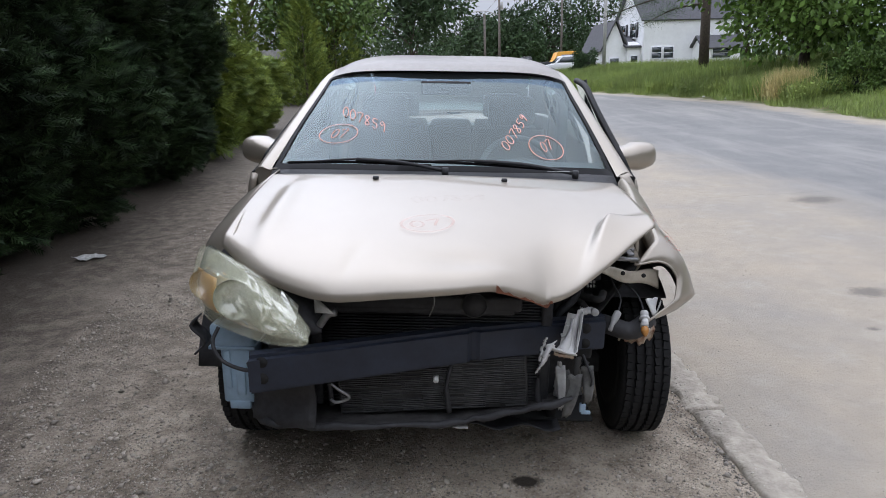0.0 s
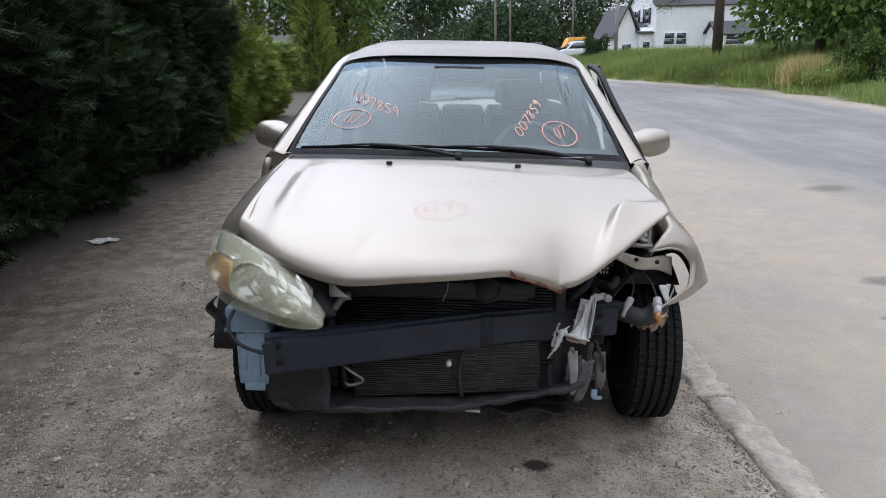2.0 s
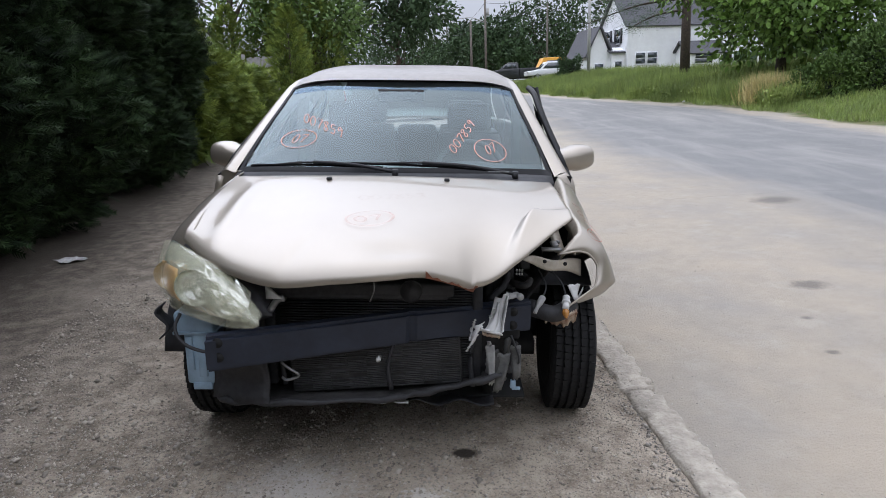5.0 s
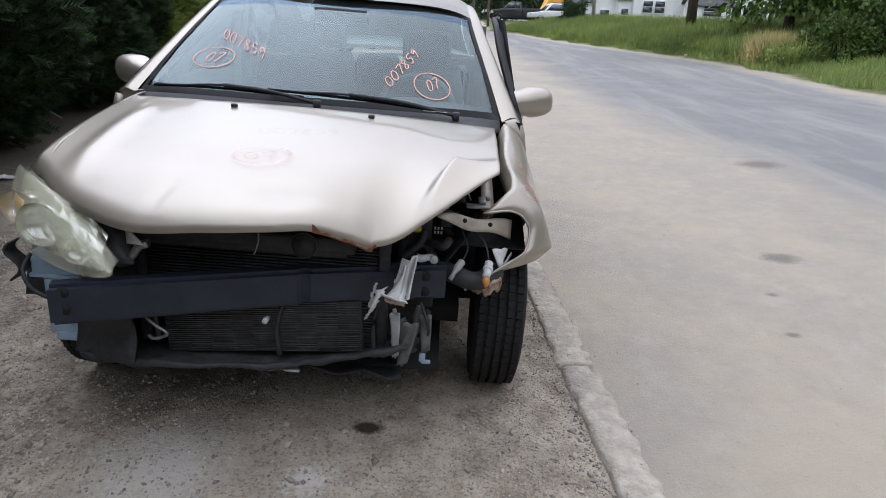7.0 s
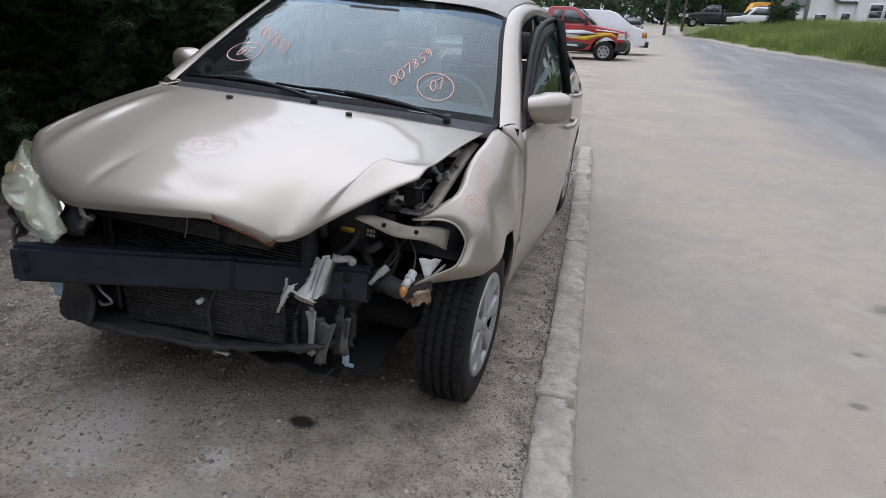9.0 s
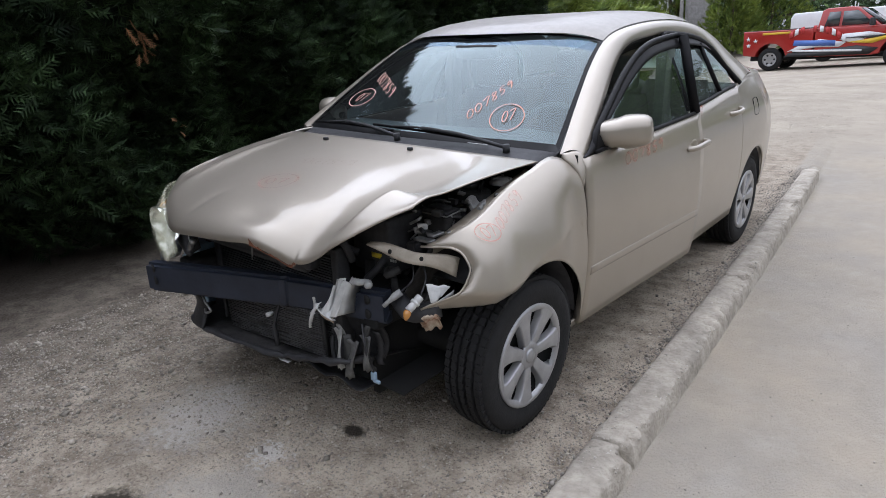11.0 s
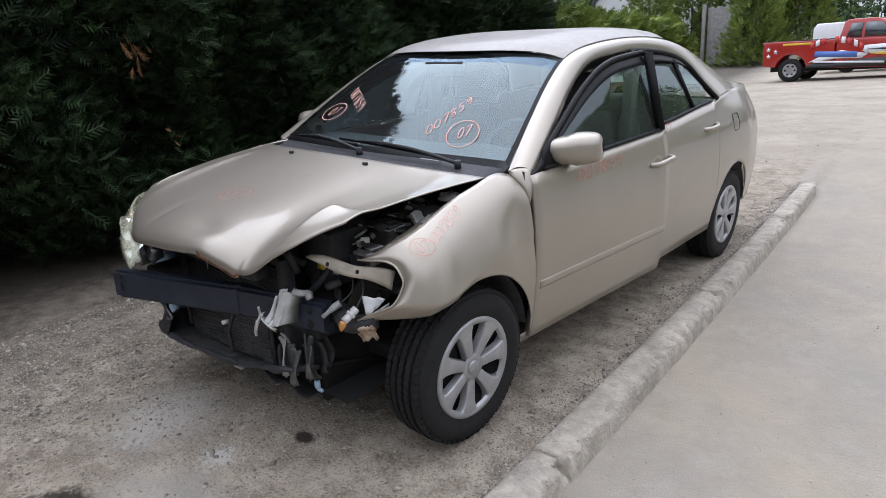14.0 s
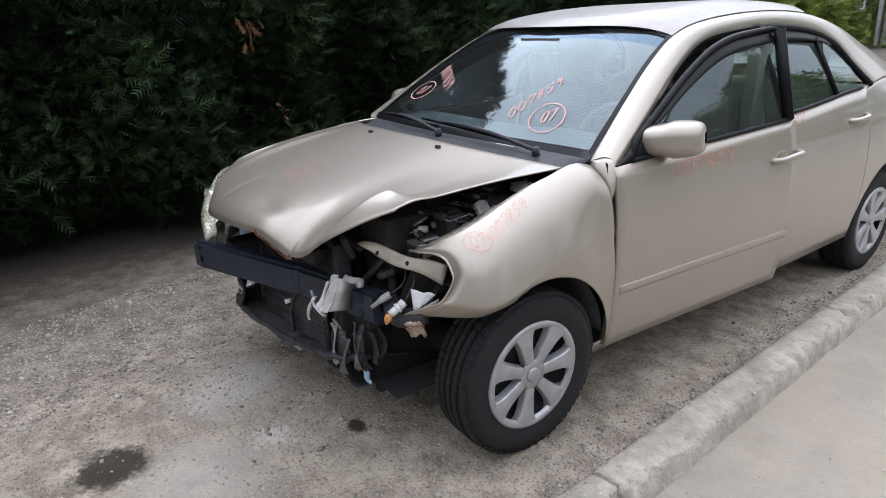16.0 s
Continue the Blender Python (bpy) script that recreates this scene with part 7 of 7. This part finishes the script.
def hull(prof, w, bev=0.03, tuck=0.0, zb=1.0):
    """A body from a side outline of (x, z), w half wide, leaning in by tuck per metre above zb."""
    bm = bmesh.new()
    L = [[bm.verts.new((x, sg * (w - tuck * max(0.0, z - zb)), z)) for x, z in prof] for sg in (1, -1)]
    n = len(prof)
    for k in range(n):
        bm.faces.new([L[0][k], L[0][(k + 1) % n], L[1][(k + 1) % n], L[1][k]])
    bm.faces.new(L[0]), bm.faces.new(L[1])
    bmesh.ops.recalc_face_normals(bm, faces=bm.faces)
    if bev:
        bmesh.ops.bevel(bm, geom=bm.edges[:], offset=bev, segments=2, affect="EDGES", profile=0.6)
    return bm


def flat(prof, y, thick=0.012):
    """A flat piece in the side plane, from an outline of (x, z)."""
    bm = bmesh.new()
    a = [bm.verts.new((x, y, z)) for x, z in prof]
    b = [bm.verts.new((x, y + thick, z)) for x, z in prof]
    n = len(prof)
    bm.faces.new(a), bm.faces.new(b)
    for k in range(n):
        bm.faces.new([a[k], a[(k + 1) % n], b[(k + 1) % n], b[k]])
    return bm


def road_wheel(v, x, y, r, w=0.2, sg=-1, cover="cover"):
    e = new("wheel")
    e.parent = v
    e.matrix_basis = pose(x, y, r, 0, 0, 90 if sg > 0 else -90)
    part("tyre", lathe([(-w / 2, r * 0.6), (-w / 2, r * 0.93), (-w / 2 + 0.03, r), (w / 2 - 0.03, r), (w / 2, r * 0.93), (w / 2, r * 0.6)], 32), "rubber", e)
    bm = lathe([(w / 2 - 0.05, 0.0), (w / 2 - 0.02, r * 0.12), (w / 2 - 0.06, r * 0.3), (w / 2 - 0.03, r * 0.5), (w / 2 - 0.005, r * 0.6), (w / 2 - 0.03, r * 0.62)], 28)
    part("rim", bm, cover, e)
    for k in range(6):
        a = k * math.pi / 3
        part("rim_hole", tube([(w / 2 - 0.045, r * 0.40 * math.cos(a), r * 0.40 * math.sin(a)), (w / 2 - 0.03, r * 0.40 * math.cos(a), r * 0.40 * math.sin(a))], r * 0.09, 8), "dark", e)


def arc(cx, cz, r, a0, a1, n=9):
    return [(cx + r * math.cos(radians(a)), cz + r * math.sin(radians(a))) for a in lin(a0, a1, n)]


def pickup(x, y, rz, paint, label, decals, size=1.0):
    """Local x forward, the side that shows is -y."""
    t = thing("pickup_truck", label, "truck", (x, y, ground_height(x, y)), rz)
    t.matrix_basis = t.matrix_basis @ Matrix.Scale(size, 4)
    W = 0.98
    wb = 3.72
    bed = [(-0.90, 0.55)] + arc(0, 0.42, 0.50, 172, 8) + [(1.30, 0.42), (1.32, 1.33), (-0.92, 1.36)]
    part("bed", hull(bed, W, 0.03), paint, t)
    part("tailgate_top", boxes(((0.19, 0, 1.355), (2.16, 1.9, 0.03))), "black", t)
    cab = [(1.36, 0.42), (2.98, 0.40)] + arc(wb, 0.42, 0.50, 178, 10) + [(4.40, 0.60), (4.44, 0.98), (4.38, 1.12), (3.25, 1.30), (1.36, 1.33)]
    part("cab_lower", hull(cab, W, 0.03), paint, t)
    part("cab_roof", hull([(1.38, 1.28), (3.22, 1.28), (2.55, 1.86), (2.35, 1.93), (1.62, 1.93), (1.48, 1.86)], W - 0.06, 0.04, 0.22, 1.28), paint, t)
    for p in ([(1.60, 1.36), (2.02, 1.36), (2.02, 1.80), (1.70, 1.80)], [(2.10, 1.36), (2.98, 1.36), (2.50, 1.80), (2.10, 1.80)]):
        bm = hull(p, W - 0.035, 0.0, 0.22, 1.28)
        part("side_window", bm, "win", t)
    part("windscreen", hull([(3.20, 1.33), (3.235, 1.35), (2.60, 1.865), (2.57, 1.84)], W - 0.14, 0.0, 0.2, 1.28), "win", t)
    part("front_bumper", hull([(4.10, 0.42), (4.48, 0.42), (4.54, 0.66), (4.47, 0.80), (4.16, 0.80)], W, 0.04), "black", t)
    part("headlamp", hull([(4.16, 0.84), (4.455, 0.84), (4.41, 1.06), (4.20, 1.06)], W + 0.006, 0.01), "headlamp", t)
    part("side_mirror", boxes(((2.98, -1.12, 1.42), (0.14, 0.22, 0.24)), bev=0.03), "black", t)
    for xx in (0.0, wb):
        road_wheel(t, xx, -0.86, 0.385, 0.24, -1)
        road_wheel(t, xx, 0.86, 0.385, 0.24, 1)
    part("underside", boxes(((1.75, 0, 0.42), (4.9, 1.5, 0.16))), "dark", t)
    if decals:
        y0 = -W - 0.014
        part("decal", flat([(0.45, 0.44), (2.95, 0.43), (3.2, 0.62), (2.6, 0.72), (1.9, 0.66), (1.1, 0.62), (0.62, 0.58)], y0), "flame_k", t)
        part("decal", flat([(2.2, 1.10), (2.9, 1.13), (3.6, 0.98), (3.1, 0.98), (2.7, 0.90), (3.1, 0.84), (2.5, 0.80), (2.1, 0.92)], y0 - 0.004), "flame_w", t)
        part("decal", flat([(2.3, 0.83), (3.0, 0.76), (3.5, 0.92), (3.9, 0.97), (4.12, 0.90), (4.14, 0.96), (3.9, 1.07), (3.4, 1.05), (2.9, 0.90)], y0 - 0.008), "flame_y", t)
        part("decal", flat([(2.2, 0.98), (3.0, 0.92), (3.6, 1.03), (3.0, 1.0)], y0 - 0.012), "flame_k", t)
        part("decal", flat([(0.55, 0.62), (1.4, 0.72), (2.1, 0.70), (2.3, 0.84), (1.5, 0.98), (0.9, 0.80)], y0 - 0.004), "flame_w", t)
        part("decal", flat([(0.72, 0.80), (1.98, 0.74), (1.99, 0.92), (0.76, 0.98)], y0 - 0.010), "flame_b", t)
        for k in range(10):
            a = radians(128 - 9.6 * k)
            c = (1.35 + 1.15 * math.cos(a), 0.40 + 0.92 * math.sin(a))
            if k == 3:
                continue
            dx, dz = 0.055, 0.10
            part("lettering_bar", flat([(c[0] - dx, c[1] - dz), (c[0] + dx, c[1] - dz - 0.02 * (k - 4)), (c[0] + dx, c[1] + dz - 0.02 * (k - 4)), (c[0] - dx, c[1] + dz)], y0 - 0.014), "flame_w" if k % 2 else "lettering_red", t)
        part("lettering_bar", flat([(0.72, 0.60), (2.75, 0.53), (2.75, 0.59), (0.72, 0.67)], y0 - 0.012), "flame_w", t)
        part("lettering_bar", flat([(-0.28, 1.21), (0.62, 1.21), (0.62, 1.28), (-0.28, 1.28)], y0), "flame_y", t)
        for sx, sz in ((-0.74, 1.10), (-0.50, 1.02), (-0.72, 0.88)):
            part("star_decal", flat([(sx + (0.085 if k % 2 == 0 else 0.036) * math.sin(k * math.pi / 5), sz + (0.085 if k % 2 == 0 else 0.036) * math.cos(k * math.pi / 5)) for k in range(10)], y0), "flame_w", t)
        part("lettering_bar", flat([(3.35, 1.13), (4.2, 1.07), (4.2, 1.11), (3.35, 1.18)], y0), "flame_w", t)
    return t


M["lettering_red"] = mat("bright_red_lettering", (0.5, 0.04, 0.04), 0.4)
pickup(-3.58, 22.7, -3.0, "red", "red pickup truck with flame decals parked in the dusty yard", True, 0.94)

van = thing("van", "plain white panel van parked behind the red truck", "van", (-2.8, 26.8, ground_height(-2.8, 26.8)), 0.0)
van.matrix_basis = van.matrix_basis @ Matrix.Scale(0.90, 4)
part("body", hull([(-1.3, 0.45)] + arc(0, 0.4, 0.48, 175, 5) + [(2.9, 0.42)] + arc(3.5, 0.4, 0.48, 175, 5) + [(4.45, 0.5), (4.52, 0.95), (4.35, 1.2), (3.75, 1.38), (3.05, 1.88), (2.7, 1.98), (-1.2, 1.98), (-1.32, 1.8)], 0.99, 0.05, 0.12, 1.2), "van_white", van)
part("side_window", hull([(2.45, 1.42), (3.32, 1.42), (3.28, 1.48), (2.98, 1.80), (2.45, 1.80)], 0.985, 0.0, 0.12, 1.2), "win", van)
part("windscreen", hull([(3.74, 1.40), (3.78, 1.41), (3.09, 1.89), (3.06, 1.88)], 0.86, 0.0, 0.1, 1.2), "win", van)
part("headlamp", hull([(4.28, 0.85), (4.51, 0.85), (4.48, 1.08), (4.28, 1.1)], 0.995, 0.0), "amber", van)
part("front_bumper", hull([(4.2, 0.45), (4.62, 0.45), (4.62, 0.68), (4.2, 0.68)], 0.98, 0.02), "black", van)
for xx in (0.9, 2.3):
    part("roof_rack", boxes(((xx, 0, 2.03), (0.05, 1.5, 0.04)), ((xx, -0.72, 2.12), (0.04, 0.04, 0.26)), ((xx + 0.1, -0.72, 2.09), (0.04, 0.04, 0.2))), "flame_w", van)
for xx in (0.0, 3.5):
    road_wheel(van, xx, -0.86, 0.36, 0.22, -1)


def far_car(name, x, y, rz, paint, label, tall=1.75, ln=4.6):
    t = thing(name, label, "car", (x, y, ground_height(x, y)), rz)
    part("body", hull([(-ln / 2, 0.45), (ln / 2, 0.45), (ln / 2 + 0.02, 0.85), (ln * 0.22, 1.02), (-ln / 2, 1.05)], 0.9, 0.08), paint, t)
    part("cabin", hull([(-ln / 2 + 0.05, 1.0), (ln * 0.25, 1.0), (ln * 0.1, tall), (-ln * 0.42, tall)], 0.86, 0.08, 0.2, 1.0), paint, t)
    part("side_window", hull([(-ln / 2 + 0.35, 1.08), (ln * 0.19, 1.08), (ln * 0.07, tall - 0.1), (-ln * 0.38, tall - 0.1)], 0.868, 0.0, 0.2, 1.0), "win", t)
    part("windscreen", hull([(ln * 0.225, 1.06), (ln * 0.245, 1.08), (ln * 0.115, tall - 0.08), (ln * 0.10, tall - 0.1)], 0.75, 0.0, 0.1, 1.0), "win", t)
    for xx in (-ln * 0.3, ln * 0.3):
        for sg in (-1, 1):
            road_wheel(t, xx, sg * 0.8, 0.34, 0.2, sg)
    for sg in (-1, 1):
        part("headlamp", boxes(((ln / 2, sg * 0.65, 0.75), (0.06, 0.3, 0.14)), bev=0.02), "headlamp", t)
    return t


pickup(8.75, 63.7, 180.0, "black_paint", "black pickup truck parked on the far verge", False)
far_car("parked_car", 9.9, 59.2, 186.0, "van_white", "white estate car parked by the box hedge", 1.7)
far_car("parked_car", -0.5, 78.0, -84.0, "black_paint", "dark car far along the road", 1.75)
bus = thing("minibus", "orange-yellow minibus parked behind the white car", "bus", (12.4, 69.0, ground_height(12.4, 69.0)), 184.0)
part("body", hull([(-3, 0.5), (3, 0.5), (3.05, 1.2), (2.3, 1.4), (1.9, 2.3), (-3, 2.4)], 1.1, 0.08), "orange", bus)
part("side_window", hull([(-2.7, 1.45), (1.6, 1.45), (1.5, 2.0), (-2.7, 2.0)], 1.11, 0.0), "win", bus)
for xx in (-1.9, 1.9):
    road_wheel(bus, xx, 1.0, 0.42, 0.24, 1)

# ---- white house on the bank ----
M["siding"] = mat("white_clapboard", (0.84, 0.85, 0.86), 0.6, var=0.06, scale=3, big=0.05, bigscale=0.5)
M["shingle"] = mat("dark_grey_shingles", (0.10, 0.10, 0.11), 0.9, var=0.3, scale=6, bump=0.3, bscale=12)
house = thing("house", "white clapboard two-storey house with grey shingle roof", "house", (16.3, 56.0, gz(56) + 0.95), 8.0)


def gabled(name, x0, y0, x1, y1, h, ridge, along_x=True, parent=None):
    bm = bmesh.new()
    if along_x:
        ym = (y0 + y1) / 2
        out = [(y0, -1.2), (y1, -1.2), (y1, h), (ym, ridge), (y0, h)]
        A = [bm.verts.new((x0, a, b)) for a, b in out]
        B = [bm.verts.new((x1, a, b)) for a, b in out]
    else:
        xm = (x0 + x1) / 2
        out = [(x0, -1.2), (x1, -1.2), (x1, h), (xm, ridge), (x0, h)]
        A = [bm.verts.new((a, y0, b)) for a, b in out]
        B = [bm.verts.new((a, y1, b)) for a, b in out]
    bm.faces.new(A), bm.faces.new(B)
    for k in range(5):
        bm.faces.new([A[k], A[(k + 1) % 5], B[(k + 1) % 5], B[k]])
    part(name, bm, "siding", parent, smooth=False)
    o = 0.28
    bm = bmesh.new()
    for sd in (0, 1):
        if along_x:
            e = (y0 - o, h - 0.15) if sd == 0 else (y1 + o, h - 0.15)
            pts = [(x0 - o, e[0], e[1]), (x1 + o, e[0], e[1]), (x1 + o, (y0 + y1) / 2, ridge + 0.06), (x0 - o, (y0 + y1) / 2, ridge + 0.06)]
        else:
            e = (x0 - o, h - 0.15) if sd == 0 else (x1 + o, h - 0.15)
            pts = [(e[0], y0 - o, e[1]), (e[0], y1 + o, e[1]), ((x0 + x1) / 2, y1 + o, ridge + 0.06), ((x0 + x1) / 2, y0 - o, ridge + 0.06)]
        bm.faces.new([bm.verts.new(p) for p in pts])
    bmesh.ops.recalc_face_normals(bm, faces=bm.faces)
    bmesh.ops.solidify(bm, geom=bm.faces[:], thickness=0.12)
    part("roof", bm, "shingle", parent, smooth=False)


gabled("wall", 0, 0, 8.4, 6.5, 4.55, 7.5, True, house)
gabled("wall", -3.3, 0.9, -1.2, 6.0, 2.0, 4.4, False, house)
gabled("wall", -1.2, 0.5, 0.0, 5.0, 2.4, 3.1, True, house)
gabled("wall", 4.6, -2.0, 8.0, 0.0, 2.0, 2.9, True, house)
for k in range(38):
    part("clapboard", boxes(((4.2, -0.012, 0.10 + 0.118 * k), (8.4, 0.03, 0.10)), bev=0), "siding", house, smooth=False)


def house_window(x, y, z, w, h, side=False, shutters=False):
    e = new("window")
    e.parent = house
    e.matrix_basis = pose(x, y, z, 0, 0, -90 if side else 0)
    part("frame", boxes(((0, -0.03, 0), (w + 0.16, 0.06, h + 0.16)), bev=0.0), "flame_w", e)
    part("pane", boxes(((0, -0.065, h * 0.26), (w, 0.02, h * 0.46)), bev=0), "win", e)
    part("pane", boxes(((0, -0.065, -h * 0.26), (w, 0.02, h * 0.46)), bev=0), "win", e)
    part("sill", boxes(((0, -0.07, -h / 2 - 0.1), (w + 0.24, 0.12, 0.05)), bev=0), "flame_w", e)
    if shutters:
        for sg in (-1, 1):
            part("shutter", boxes(((sg * (w / 2 + 0.27), -0.05, 0), (0.35, 0.05, h + 0.1)), bev=0), "black", e)


house_window(1.25, -0.02, 1.65, 0.85, 0.95)
house_window(2.35, -0.02, 1.65, 0.85, 0.95)
house_window(0.0, 2.0, 3.7, 0.8, 1.2, True, True)
house_window(0.0, 4.4, 3.7, 0.8, 1.2, True, True)
house_window(-2.25, 0.88, 0.7, 0.8, 1.2)
house_window(-0.6, 0.48, 0.9, 0.6, 1.1)
house_window(6.2, -2.02, 1.4, 1.6, 0.8)
part("porch_roof", boxes(((10.0, -1.6, 2.3), (3.0, 1.6, 0.14))), "siding", house)
for xx in (8.8, 11.2):
    part("porch_post", boxes(((xx, -2.2, 1.1), (0.12, 0.12, 2.4))), "siding", house)
shed = thing("outbuilding", "grey-roofed building behind the hedge", "house", (-19.5, 46.0, gz(46)), 25.0)
gabled("wall", -4, 0, 3, 6, 4.6, 7.4, False, shed)

# ---- utility poles, street lamps and wires ----
M["pole"] = mat("weathered_timber_pole", (0.17, 0.15, 0.13), 0.95, var=0.4, scale=5, bump=0.3)
M["galv"] = mat("pale_galvanised_pole", (0.45, 0.45, 0.44), 0.6, 0.3, var=0.2, scale=3)
near_pole = thing("utility_pole", "thick weathered timber utility pole with a small white tag", "pole", (10.85, 12.1, ground_height(10.85, 12.1)), group="utility poles along the road")
part("shaft", tube([(0, 0, -0.3), (0, 0, 4.0), (0.05, 0, 9.5)], lambda u: 0.175 - 0.05 * u, 14), "pole", near_pole)
part("tag", boxes(((-0.06, -0.165, 1.35), (0.10, 0.008, 0.13)), bev=0.002), "flame_w", near_pole, "small white tag")
tops = []
for x, y, h, arm, m_ in ((4.6, 72.0, 9.6, -3.2, "pole"), (0.2, 108.0, 9.5, -3.0, "pole"), (11.6, 50.0, 9.0, 0.0, "galv"), (12.5, 78.0, 9.0, 0, "pole"), (2.8, 68.0, 7.5, 0, "pole")):
    p = thing("utility_pole", "timber utility pole with a street lamp arm" if arm else "plain roadside utility pole", "pole", (x, y, ground_height(x, y)), group="utility poles along the road")
    part("shaft", tube([(0, 0, -0.3), (0, 0, h)], lambda u: 0.15 - 0.04 * u, 10), m_, p)
    if arm:
        part("lamp_arm", tube(spline([(0, 0, h - 2.4), (arm * 0.5, 0, h - 1.9), (arm, 0, h - 2.0)], 10), 0.045, 6), "galv", p)
        part("lamp_head", boxes(((arm - 0.25, 0, h - 2.02), (0.7, 0.25, 0.14)), bev=0.04), "galv", p)
        part("transformer", tube([(0.25, 0, h - 1.8), (0.25, 0, h - 1.0)], 0.18, 10), "galv", p)
    tops.append(Vector((x, y, ground_height(x, y) + h - 0.4)))
for a, b, dz in ((0, 2, 0), (0, 2, -1.2), (0, 1, 0), (0, 1, -1.0), (2, 3, -0.3)):
    A, B = tops[a] + Vector((0, 0, dz)), tops[b] + Vector((0, 0, dz))
    w = part("overhead_wire", tube([A.lerp(B, t) - Vector((0, 0, 1.1 * math.sin(math.pi * t))) for t in lin(0, 1, 16)], 0.018, 4), "black")
    tagged(w, "sagging black overhead wire between the poles", "cable")
